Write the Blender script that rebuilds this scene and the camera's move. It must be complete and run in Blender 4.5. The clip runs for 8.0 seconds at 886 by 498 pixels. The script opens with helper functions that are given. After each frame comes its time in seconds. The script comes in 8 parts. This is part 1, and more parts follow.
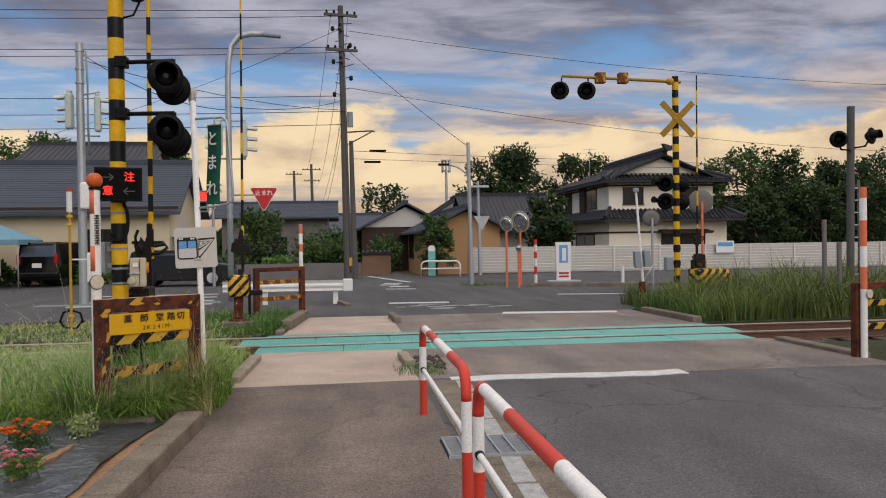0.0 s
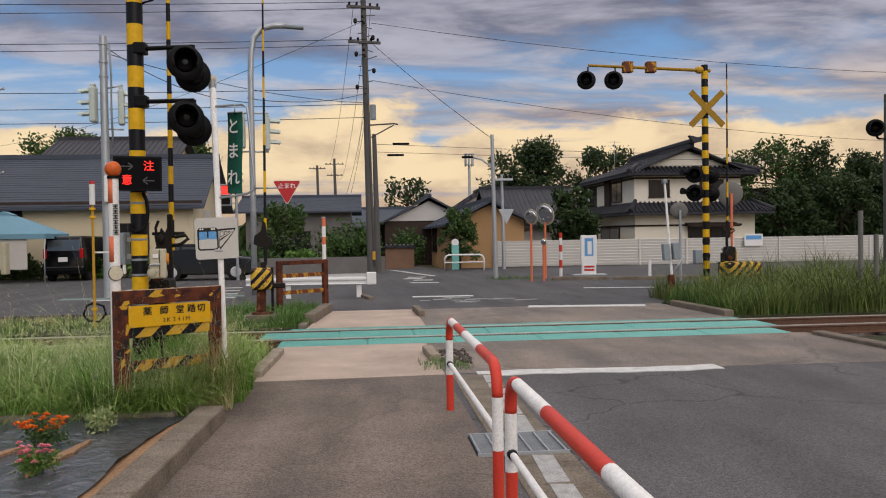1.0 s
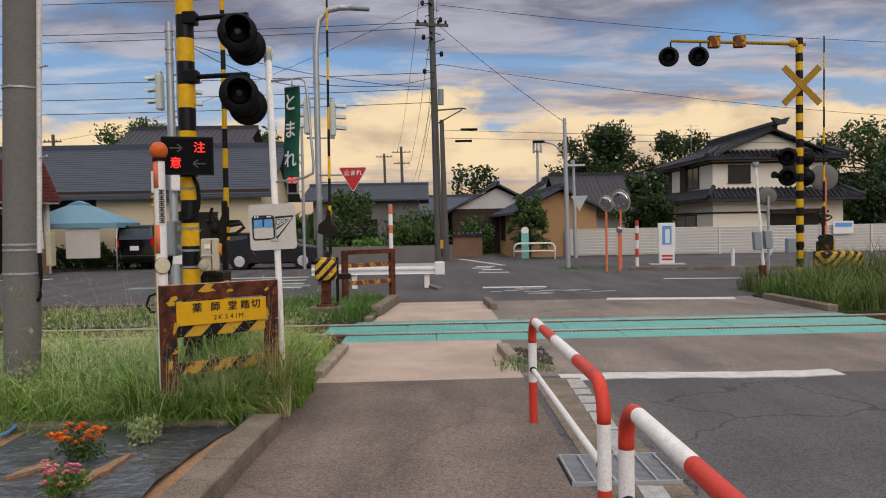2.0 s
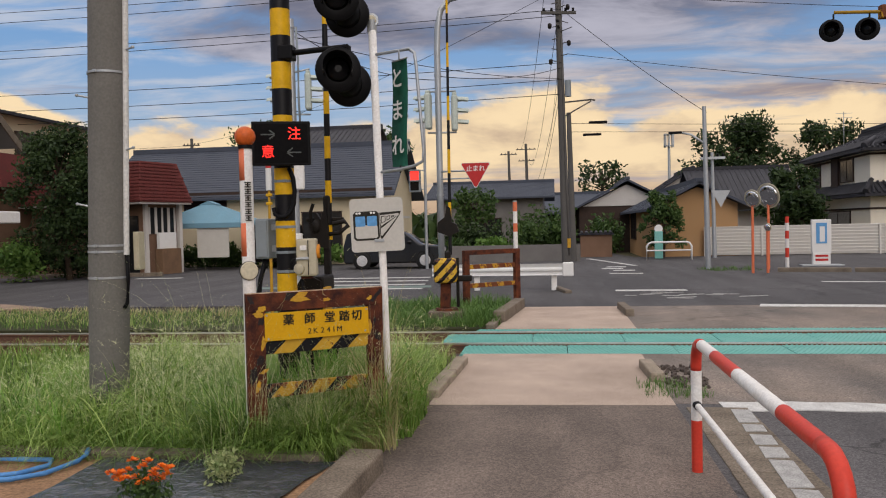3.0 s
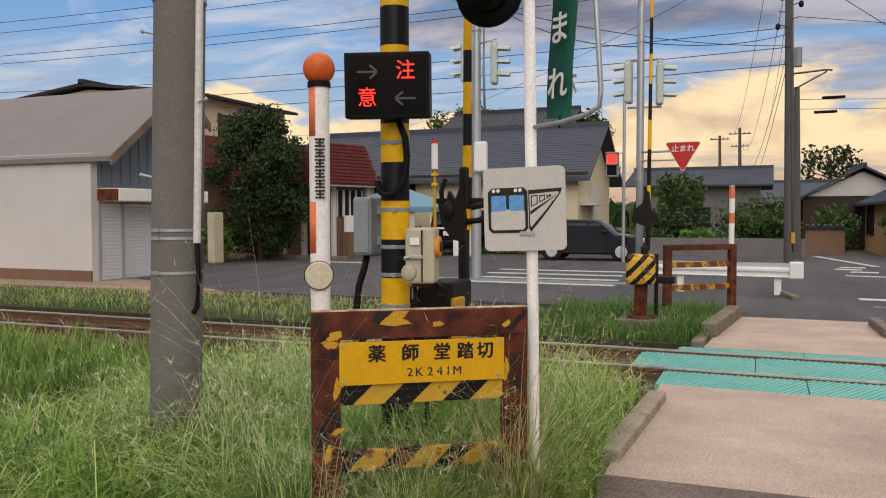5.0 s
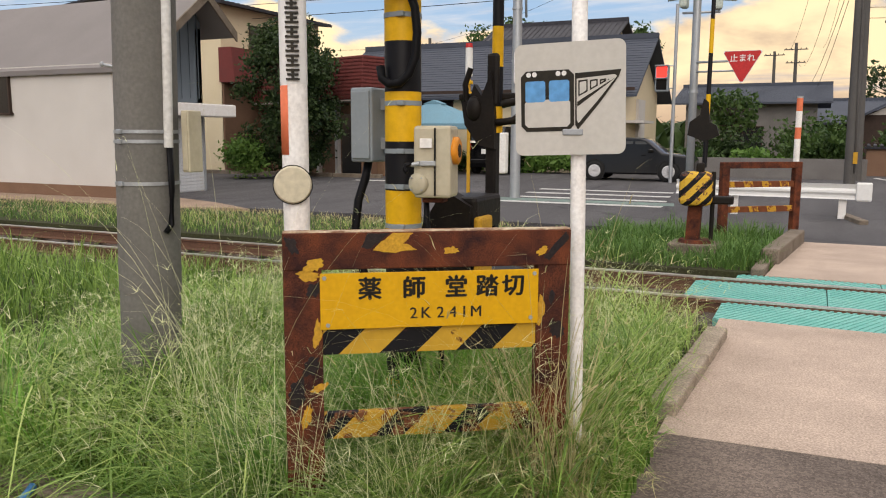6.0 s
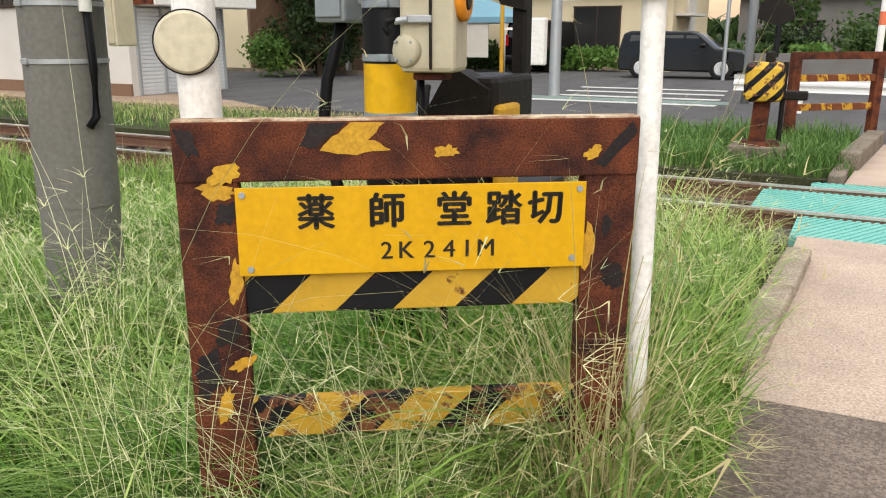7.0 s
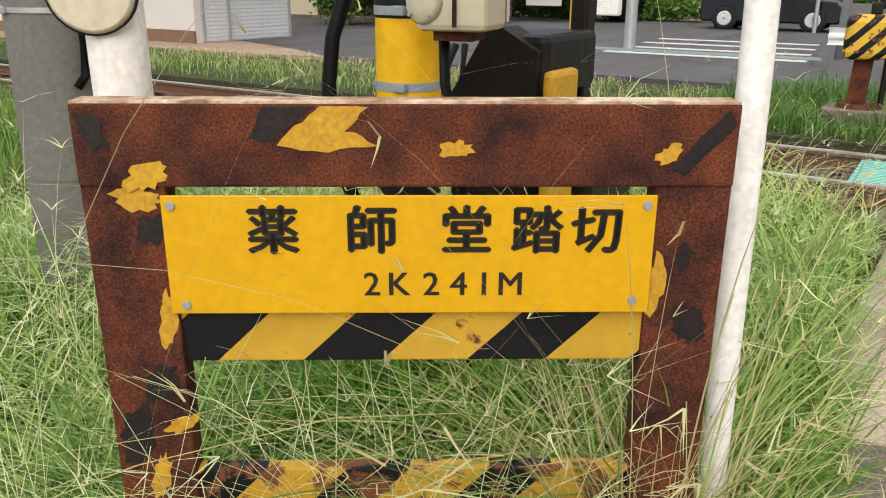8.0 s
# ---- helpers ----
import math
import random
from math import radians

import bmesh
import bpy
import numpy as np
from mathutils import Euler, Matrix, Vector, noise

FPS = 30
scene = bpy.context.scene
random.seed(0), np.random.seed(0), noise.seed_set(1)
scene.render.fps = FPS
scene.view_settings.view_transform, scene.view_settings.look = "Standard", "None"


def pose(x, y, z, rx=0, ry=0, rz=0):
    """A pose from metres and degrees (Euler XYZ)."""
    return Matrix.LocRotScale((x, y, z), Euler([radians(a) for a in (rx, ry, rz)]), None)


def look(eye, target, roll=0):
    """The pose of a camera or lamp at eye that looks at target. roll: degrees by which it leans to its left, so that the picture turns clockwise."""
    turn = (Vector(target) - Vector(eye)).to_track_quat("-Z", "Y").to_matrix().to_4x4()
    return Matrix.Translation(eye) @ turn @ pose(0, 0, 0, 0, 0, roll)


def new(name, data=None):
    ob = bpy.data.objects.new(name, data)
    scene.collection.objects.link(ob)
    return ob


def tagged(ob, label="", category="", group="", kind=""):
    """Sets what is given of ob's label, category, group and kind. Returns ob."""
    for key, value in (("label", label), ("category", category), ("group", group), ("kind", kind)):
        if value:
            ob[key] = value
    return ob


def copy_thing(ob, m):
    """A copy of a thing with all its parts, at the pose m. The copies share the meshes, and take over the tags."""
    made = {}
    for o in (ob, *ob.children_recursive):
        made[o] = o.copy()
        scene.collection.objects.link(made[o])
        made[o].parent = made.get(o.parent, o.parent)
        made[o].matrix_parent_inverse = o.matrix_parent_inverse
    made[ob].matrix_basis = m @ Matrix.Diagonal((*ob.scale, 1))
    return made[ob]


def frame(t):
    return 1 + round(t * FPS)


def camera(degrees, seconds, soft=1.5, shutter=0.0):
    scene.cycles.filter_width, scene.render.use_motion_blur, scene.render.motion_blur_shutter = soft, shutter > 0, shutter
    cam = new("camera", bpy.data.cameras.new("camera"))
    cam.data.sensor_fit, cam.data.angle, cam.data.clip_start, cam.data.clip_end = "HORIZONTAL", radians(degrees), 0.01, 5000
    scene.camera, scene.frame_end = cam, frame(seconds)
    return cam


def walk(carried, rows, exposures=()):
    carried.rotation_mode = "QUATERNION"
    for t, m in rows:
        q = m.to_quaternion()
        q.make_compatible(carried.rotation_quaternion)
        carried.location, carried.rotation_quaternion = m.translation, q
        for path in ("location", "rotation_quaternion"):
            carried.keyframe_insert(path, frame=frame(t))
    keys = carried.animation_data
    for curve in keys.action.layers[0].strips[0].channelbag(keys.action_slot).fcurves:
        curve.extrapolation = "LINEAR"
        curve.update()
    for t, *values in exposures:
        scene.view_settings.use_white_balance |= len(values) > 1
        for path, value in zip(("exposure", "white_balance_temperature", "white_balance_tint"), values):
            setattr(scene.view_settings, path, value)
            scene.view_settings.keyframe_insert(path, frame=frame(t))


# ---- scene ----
cam = camera(58.2, 8.0, soft=1.1)
PATH = [
    (0, (1.698, -7.542, 1.655), (1.957, -5.559, 1.634), -0.8),
    (0.5, (1.679, -7.516, 1.65), (1.919, -5.53, 1.624), -0.8),
    (1, (1.691, -7.282, 1.612), (1.893, -5.292, 1.578), -0.9),
    (1.2, (1.712, -7.109, 1.612), (1.892, -5.117, 1.572), -1.0),
    (2.3, (1.642, -6.056, 1.61), (1.594, -4.058, 1.547), -1.2),
    (2.5, (1.645, -5.809, 1.597), (1.533, -3.813, 1.536), -1.4),
    (3, (1.596, -5.199, 1.6), (1.32, -3.22, 1.542), -1.3),
    (3.5, (1.627, -4.613, 1.589), (1.181, -2.663, 1.542), -1.0),
    (4, (1.596, -4.026, 1.57), (1.01, -2.114, 1.53), -0.6),
    (4.2, (1.565, -3.789, 1.593), (0.934, -1.891, 1.553), -0.5),
    (5.3, (1.282, -2.809, 1.583), (0.494, -0.974, 1.465), -0.1),
    (5.5, (1.233, -2.664, 1.572), (0.425, -0.841, 1.423), -0.1),
    (6, (1.102, -2.163, 1.487), (0.266, -0.368, 1.204), 0.2),
    (6.5, (0.9, -1.63, 1.406), (0.043, 0.124, 0.971), -0.1),
    (7, (0.765, -1.197, 1.336), (-0.132, 0.513, 0.815), -0.0),
    (7.5, (0.664, -0.858, 1.325), (-0.295, 0.791, 0.723), 0.6),
    (8, (0.602, -0.69, 1.334), (-0.421, 0.906, 0.695), 0.3),
]
walk(cam, [(t, look(e, g, r)) for t, e, g, r in PATH],
     [(0.0, -0.02, 6380, 12), (2.5, 0.0, 6450, 13), (4.0, 0.03, 6520, 13), (5.5, 0.24, 6640, 12), (6.0, 0.42, 6640, 11), (6.5, 0.78, 6450, 7), (7.0, 0.86, 6420, 6), (8.0, 0.84, 6450, 7)])


# ---- sky, sun, exposure ----
def socket(node, name):
    return node.inputs[name]


def build_world():
    w = bpy.data.worlds.new("sky")
    scene.world = w
    w.use_nodes = True
    nt = w.node_tree
    nt.nodes.clear()
    N, L = nt.nodes.new, nt.links.new

    def math_node(op, a, b=None, clamp=False):
        n = N("ShaderNodeMath")
        n.operation = op
        n.use_clamp = clamp
        for i, v in enumerate((a, b)):
            if v is None:
                continue
            if isinstance(v, (int, float)):
                n.inputs[i].default_value = v
            else:
                L(v, n.inputs[i])
        return n.outputs[0]

    def smooth(v, a, b):
        n = N("ShaderNodeMapRange")
        n.interpolation_type = "SMOOTHSTEP"
        L(v, n.inputs[0])
        n.inputs[1].default_value, n.inputs[2].default_value = a, b
        return n.outputs[0]

    def mix(f, a, b):
        n = N("ShaderNodeMix")
        n.data_type = "RGBA"
        if isinstance(f, float):
            n.inputs[0].default_value = f
        else:
            L(f, n.inputs[0])
        for s, v in ((n.inputs[6], a), (n.inputs[7], b)):
            if isinstance(v, tuple):
                s.default_value = (*v, 1)
            else:
                L(v, s)
        return n.outputs[2]

    def noise_tex(vec, scale, detail, rough=0.55, dist=0.0):
        n = N("ShaderNodeTexNoise")
        L(vec, n.inputs["Vector"])
        n.inputs["Scale"].default_value = scale
        n.inputs["Detail"].default_value = detail
        n.inputs["Roughness"].default_value = rough
        n.inputs["Distortion"].default_value = dist
        return n.outputs["Fac"]

    def combine(x, y, z):
        n = N("ShaderNodeCombineXYZ")
        for i, v in enumerate((x, y, z)):
            if isinstance(v, (int, float)):
                n.inputs[i].default_value = v
            else:
                L(v, n.inputs[i])
        return n.outputs[0]

    sky = N("ShaderNodeTexSky")
    sky.sky_type = "NISHITA"
    sky.sun_disc = False
    sky.sun_elevation, sky.sun_rotation = SUN_ELEVATION, SUN_ROTATION
    gain = N("ShaderNodeVectorMath")
    gain.operation = "SCALE"
    L(sky.outputs[0], gain.inputs[0])
    gain.inputs["Scale"].default_value = 0.07
    tc = N("ShaderNodeTexCoord")
    sep = N("ShaderNodeSeparateXYZ")
    L(tc.outputs["Generated"], sep.inputs[0])
    x, y, z = sep.outputs
    zc = math_node("MAXIMUM", z, 0.0)
    # cloud deck seen in perspective
    inv = math_node("DIVIDE", 1.0, math_node("ADD", zc, 0.10))
    deck = combine(math_node("MULTIPLY", x, inv), math_node("MULTIPLY", math_node("MULTIPLY", y, inv), 1.7), 0.0)
    n1 = noise_tex(deck, 0.42, 7, 0.55, 0.5)
    n2 = noise_tex(deck, 1.6, 6, 0.6, 0.4)
    cover = math_node("ADD", math_node("MULTIPLY", n1, 0.75), math_node("MULTIPLY", n2, 0.25))
    # denser towards the top and towards the east
    bias = math_node("ADD", math_node("MULTIPLY", x, 0.13), math_node("MULTIPLY", smooth(zc, 0.10, 0.34), 0.16))
    mask = smooth(math_node("ADD", cover, bias), 0.49, 0.63)
    blue = mix(smooth(zc, 0.02, 0.30), (0.50, 0.60, 0.70), (0.15, 0.40, 0.80))
    blue = mix(0.25, blue, gain.outputs[0])
    blue = mix(math_node("MULTIPLY", smooth(n2, 0.42, 0.66), 0.75), blue, (0.62, 0.66, 0.73))
    dark = mix(smooth(n2, 0.35, 0.68), (0.185, 0.19, 0.25), (0.50, 0.50, 0.58))
    warm = mix(smooth(n2, 0.38, 0.62), (0.42, 0.34, 0.33), (1.0, 0.72, 0.42))
    deck_col = mix(smooth(zc, 0.10, 0.21), warm, dark)
    col = mix(mask, blue, deck_col)
    # bright cumulus bank low over the houses
    flat = combine(math_node("MULTIPLY", x, 1.0), y, math_node("MULTIPLY", z, 2.2))
    c1 = noise_tex(flat, 3.6, 8, 0.52, 0.15)
    c2 = noise_tex(flat, 9.0, 6, 0.55, 0.2)
    top = math_node("ADD", math_node("MULTIPLY", c1, 0.26), math_node("MULTIPLY", c2, 0.07))
    above = math_node("SUBTRACT", math_node("ADD", top, 0.0), zc)
    bank = smooth(above, 0.028, 0.046)
    shade = smooth(math_node("ADD", c2, math_node("MULTIPLY", zc, 1.4)), 0.42, 0.78)
    bank_col = mix(shade, (0.60, 0.45, 0.32), (1.05, 0.82, 0.50))
    bank_col = mix(smooth(zc, 0.00, 0.07), (0.60, 0.42, 0.28), bank_col)
    col = mix(bank, col, bank_col)
    # thin grey streaks before the bank
    streak = combine(math_node("MULTIPLY", x, 1.0), math_node("MULTIPLY", y, 1.0), math_node("MULTIPLY", z, 14.0))
    s1 = noise_tex(streak, 2.3, 5, 0.55, 0.2)
    sm = math_node("MULTIPLY", smooth(s1, 0.56, 0.66), math_node("SUBTRACT", 1.0, smooth(zc, 0.14, 0.22)))
    col = mix(math_node("MULTIPLY", sm, 0.7), col, (0.40, 0.38, 0.44))
    col = mix(smooth(zc, 0.36, 0.62), col, (0.46, 0.44, 0.425))
    # an overcast sky grows brighter towards the zenith
    lift = math_node("ADD", 1.0, math_node("MULTIPLY", smooth(zc, 0.34, 0.85), ZENITH))
    fin = N("ShaderNodeVectorMath")
    fin.operation = "SCALE"
    L(col, fin.inputs[0])
    L(lift, fin.inputs["Scale"])
    bg = N("ShaderNodeBackground")
    L(fin.outputs[0], bg.inputs[0])
    bg.inputs[1].default_value = 0.9
    out = N("ShaderNodeOutputWorld")
    L(bg.outputs[0], out.inputs[0])


SUN_ELEVATION, SUN_ROTATION, ZENITH = radians(27), radians(160), 2.3
build_world()
sun_data = bpy.data.lights.new("sun", "SUN")
sun_data.energy, sun_data.angle, sun_data.color = 1.25, radians(40), (1.0, 0.93, 0.85)
sun = new("sun", sun_data)
sun.matrix_world = look((3, -8.3, 4.5), (0, 0, 0))


# ---- materials ----
def mat(name, color, rough=0.7, second=None, scale=6.0, contrast=0.5, bump=0.0, bump_scale=40.0, metal=0.0,
        grain=0.15, emit=None, spec=0.22, random_tint=0.0):
    """A surface with broad stains (second colour), fine grain and relief, in object space."""
    m = bpy.data.materials.new(name)
    m.use_nodes = True
    nt = m.node_tree
    N, L = nt.nodes.new, nt.links.new
    bsdf = nt.nodes["Principled BSDF"]
    bsdf.inputs["Roughness"].default_value = rough
    bsdf.inputs["Metallic"].default_value = metal
    bsdf.inputs["Specular IOR Level"].default_value = spec
    tc = N("ShaderNodeTexCoord")
    second = second or tuple(c * 0.72 for c in color)
    big = N("ShaderNodeTexNoise")
    L(tc.outputs["Object"], big.inputs["Vector"])
    big.inputs["Scale"].default_value, big.inputs["Detail"].default_value = scale, 6
    big.inputs["Roughness"].default_value = 0.6
    ramp = N("ShaderNodeMapRange")
    ramp.inputs[1].default_value, ramp.inputs[2].default_value = 0.5 - 0.5 * (1 - contrast) - 0.02, 0.5 + 0.5 * (1 - contrast) + 0.02
    L(big.outputs["Fac"], ramp.inputs[0])
    mx = N("ShaderNodeMix")
    mx.data_type = "RGBA"
    L(ramp.outputs[0], mx.inputs[0])
    mx.inputs[6].default_value, mx.inputs[7].default_value = (*second, 1), (*color, 1)
    fine = N("ShaderNodeTexNoise")
    L(tc.outputs["Object"], fine.inputs["Vector"])
    fine.inputs["Scale"].default_value, fine.inputs["Detail"].default_value = bump_scale, 5
    gr = N("ShaderNodeMapRange")
    gr.inputs[1].default_value, gr.inputs[2].default_value = 0.3, 0.7
    gr.inputs[3].default_value, gr.inputs[4].default_value = 1 - grain, 1 + grain
    L(fine.outputs["Fac"], gr.inputs[0])
    sc = N("ShaderNodeVectorMath")
    sc.operation = "SCALE"
    L(mx.outputs[2], sc.inputs[0])
    L(gr.outputs[0], sc.inputs["Scale"])
    last = sc.outputs[0]
    if random_tint:
        info = N("ShaderNodeObjectInfo")
        geo = N("ShaderNodeNewGeometry")
        add = N("ShaderNodeMath")
        add.operation = "ADD"
        L(info.outputs["Random"], add.inputs[0])
        L(geo.outputs["Random Per Island"], add.inputs[1])
        fr = N("ShaderNodeMath")
        fr.operation = "FRACT"
        L(add.outputs[0], fr.inputs[0])
        rr = N("ShaderNodeMapRange")
        rr.inputs[3].default_value, rr.inputs[4].default_value = 1 - random_tint, 1 + random_tint
        L(fr.outputs[0], rr.inputs[0])
        s2 = N("ShaderNodeVectorMath")
        s2.operation = "SCALE"
        L(last, s2.inputs[0])
        L(rr.outputs[0], s2.inputs["Scale"])
        last = s2.outputs[0]
    L(last, bsdf.inputs["Base Color"])
    if bump:
        b = N("ShaderNodeBump")
        b.inputs["Strength"].default_value = bump
        b.inputs["Distance"].default_value = 0.3 / bump_scale
        L(fine.outputs["Fac"], b.inputs["Height"])
        L(b.outputs[0], bsdf.inputs["Normal"])
    if emit:
        bsdf.inputs["Emission Color"].default_value = (*emit[:3], 1)
        bsdf.inputs["Emission Strength"].default_value = emit[3]
    return m


def stripes(name, a, b, period, axis, offset=0.0, rough=0.5, wear=None, wear_amount=0.35, duty=0.5):
    """Two paints in bands along an axis of the object, with worn patches."""
    m = bpy.data.materials.new(name)
    m.use_nodes = True
    nt = m.node_tree
    N, L = nt.nodes.new, nt.links.new
    bsdf = nt.nodes["Principled BSDF"]
    bsdf.inputs["Roughness"].default_value = rough
    bsdf.inputs["Specular IOR Level"].default_value = 0.2
    tc = N("ShaderNodeTexCoord")
    dot = N("ShaderNodeVectorMath")
    dot.operation = "DOT_PRODUCT"
    L(tc.outputs["Object"], dot.inputs[0])
    dot.inputs[1].default_value = axis
    ma = N("ShaderNodeMath")
    ma.operation = "MULTIPLY_ADD"
    L(dot.outputs["Value"], ma.inputs[0])
    ma.inputs[1].default_value, ma.inputs[2].default_value = 1 / period, 100 - offset / period
    fr = N("ShaderNodeMath")
    fr.operation = "FRACT"
    L(ma.outputs[0], fr.inputs[0])
    lt = N("ShaderNodeMath")
    lt.operation = "LESS_THAN"
    L(fr.outputs[0], lt.inputs[0])
    lt.inputs[1].default_value = duty
    mx = N("ShaderNodeMix")
    mx.data_type = "RGBA"
    L(lt.outputs[0], mx.inputs[0])
    mx.inputs[6].default_value, mx.inputs[7].default_value = (*b, 1), (*a, 1)
    last = mx.outputs[2]
    no = N("ShaderNodeTexNoise")
    L(tc.outputs["Object"], no.inputs["Vector"])
    no.inputs["Scale"].default_value, no.inputs["Detail"].default_value = 14, 7
    no.inputs["Roughness"].default_value = 0.65
    if wear:
        th = N("ShaderNodeMapRange")
        th.inputs[1].default_value, th.inputs[2].default_value = 0.75 - wear_amount, 0.80 - wear_amount
        L(no.outputs["Fac"], th.inputs[0])
        m2 = N("ShaderNodeMix")
        m2.data_type = "RGBA"
        L(th.outputs[0], m2.inputs[0])
        L(last, m2.inputs[6])
        m2.inputs[7].default_value = (*wear, 1)
        last = m2.outputs[2]
    gr = N("ShaderNodeMapRange")
    gr.inputs[1].default_value, gr.inputs[2].default_value = 0.3, 0.7
    gr.inputs[3].default_value, gr.inputs[4].default_value = 0.82, 1.1
    L(no.outputs["Fac"], gr.inputs[0])
    sc = N("ShaderNodeVectorMath")
    sc.operation = "SCALE"
    L(last, sc.inputs[0])
    L(gr.outputs[0], sc.inputs["Scale"])
    L(sc.outputs[0], bsdf.inputs["Base Color"])
    return m


def leaf_mat(name, a, b, tint=0.35, trans=0.25):
    """Leaves and grass: colour varies from blade to blade, some light passes through."""
    m = bpy.data.materials.new(name)
    m.use_nodes = True
    nt = m.node_tree
    N, L = nt.nodes.new, nt.links.new
    bsdf = nt.nodes["Principled BSDF"]
    bsdf.inputs["Roughness"].default_value = 0.55
    bsdf.inputs["Specular IOR Level"].default_value = 0.25
    geo = N("ShaderNodeNewGeometry")
    tc = N("ShaderNodeTexCoord")
    no = N("ShaderNodeTexNoise")
    L(tc.outputs["Object"], no.inputs["Vector"])
    no.inputs["Scale"].default_value = 1.3
    av = N("ShaderNodeMath")
    av.operation = "MULTIPLY_ADD"
    L(geo.outputs["Random Per Island"], av.inputs[0])
    av.inputs[1].default_value = 0.6
    L(no.outputs["Fac"], av.inputs[2])
    rm = N("ShaderNodeMapRange")
    rm.inputs[1].default_value, rm.inputs[2].default_value = 0.35, 1.05
    L(av.outputs[0], rm.inputs[0])
    mx = N("ShaderNodeMix")
    mx.data_type = "RGBA"
    L(rm.outputs[0], mx.inputs[0])
    mx.inputs[6].default_value, mx.inputs[7].default_value = (*a, 1), (*b, 1)
    L(mx.outputs[2], bsdf.inputs["Base Color"])
    tr = N("ShaderNodeBsdfTranslucent")
    L(mx.outputs[2], tr.inputs[0])
    sh = N("ShaderNodeMixShader")
    sh.inputs[0].default_value = trans
    L(bsdf.outputs[0], sh.inputs[1])
    L(tr.outputs[0], sh.inputs[2])
    L(sh.outputs[0], nt.nodes["Material Output"].inputs[0])
    return m


def paving(name, color, second, patch, crack_scale, crack_depth):
    """Asphalt: stained in patches, speckled with stone, with branching cracks."""
    m = mat(name, color, 0.9, second, patch, 0.55, 0.5, 130, grain=0.3, spec=0.3)
    nt = m.node_tree
    N, L = nt.nodes.new, nt.links.new
    bsdf = nt.nodes["Principled BSDF"]
    old = bsdf.inputs["Base Color"].links[0].from_socket
    tc = N("ShaderNodeTexCoord")
    # stone speckle
    vo = N("ShaderNodeTexVoronoi")
    L(tc.outputs["Object"], vo.inputs["Vector"])
    vo.inputs["Scale"].default_value = 85
    sp = N("ShaderNodeSeparateColor")
    L(vo.outputs["Color"], sp.inputs[0])
    mr = N("ShaderNodeMapRange")
    mr.inputs[1].default_value, mr.inputs[2].default_value = 0.1, 0.95
    mr.inputs[3].default_value, mr.inputs[4].default_value = 0.72, 1.35
    L(sp.outputs[0], mr.inputs[0])
    # cracks
    no = N("ShaderNodeTexNoise")
    L(tc.outputs["Object"], no.inputs["Vector"])
    no.inputs["Scale"].default_value, no.inputs["Detail"].default_value = 1.6, 6
    ad = N("ShaderNodeVectorMath")
    ad.operation = "MULTIPLY_ADD"
    L(no.outputs["Color"], ad.inputs[0])
    ad.inputs[1].default_value = (0.9, 0.9, 0)
    L(tc.outputs["Object"], ad.inputs[2])
    vc = N("ShaderNodeTexVoronoi")
    vc.feature = "DISTANCE_TO_EDGE"
    L(ad.outputs[0], vc.inputs["Vector"])
    vc.inputs["Scale"].default_value = crack_scale
    mc = N("ShaderNodeMapRange")
    mc.inputs[1].default_value, mc.inputs[2].default_value = 0.001, 0.010
    mc.inputs[3].default_value, mc.inputs[4].default_value = 1 - crack_depth, 1.0
    L(vc.outputs["Distance"], mc.inputs[0])
    # worn wheel polish: long soft streaks along the road
    st = N("ShaderNodeMapping")
    st.inputs["Scale"].default_value = (1.1, 0.16, 1)
    L(tc.outputs["Object"], st.inputs["Vector"])
    n3 = N("ShaderNodeTexNoise")
    L(st.outputs[0], n3.inputs["Vector"])
    n3.inputs["Scale"].default_value, n3.inputs["Detail"].default_value = 1.5, 5
    m3 = N("ShaderNodeMapRange")
    m3.inputs[1].default_value, m3.inputs[2].default_value = 0.35, 0.65
    m3.inputs[3].default_value, m3.inputs[4].default_value = 0.82, 1.16
    L(n3.outputs["Fac"], m3.inputs[0])
    last = old
    for f in (mr.outputs[0], mc.outputs[0], m3.outputs[0]):
        s = N("ShaderNodeVectorMath")
        s.operation = "SCALE"
        L(last, s.inputs[0])
        L(f, s.inputs["Scale"])
        last = s.outputs[0]
    L(last, bsdf.inputs["Base Color"])
    return m


YEL, BLK = (0.70, 0.40, 0.01), (0.007, 0.007, 0.009)
M = {}
M["asphalt"] = paving("asphalt", (0.108, 0.101, 0.103), (0.068, 0.064, 0.066), 0.45, 0.42, 0.5)
M["asphalt_path"] = paving("path asphalt", (0.195, 0.153, 0.128), (0.092, 0.074, 0.064), 0.75, 0.35, 0.16)
M["asphalt_new"] = paving("street asphalt", (0.088, 0.083, 0.086), (0.056, 0.054, 0.058), 0.22, 0.25, 0.4)
M["slab"] = mat("tan concrete slab", (0.50, 0.395, 0.325), 0.9, (0.30, 0.235, 0.19), 1.1, 0.55, 0.45, 90, grain=0.35)
M["approach"] = paving("worn approach paving", (0.25, 0.20, 0.165), (0.10, 0.092, 0.088), 0.6, 0.3, 0.3)
M["kerb"] = mat("weathered concrete", (0.23, 0.19, 0.15), 0.92, (0.10, 0.08, 0.06), 3.0, 0.5, 0.6, 70, grain=0.4)
M["pale_kerb"] = mat("pale worn concrete", (0.36, 0.30, 0.24), 0.92, (0.17, 0.14, 0.10), 4.0, 0.5, 0.6, 70, grain=0.4)
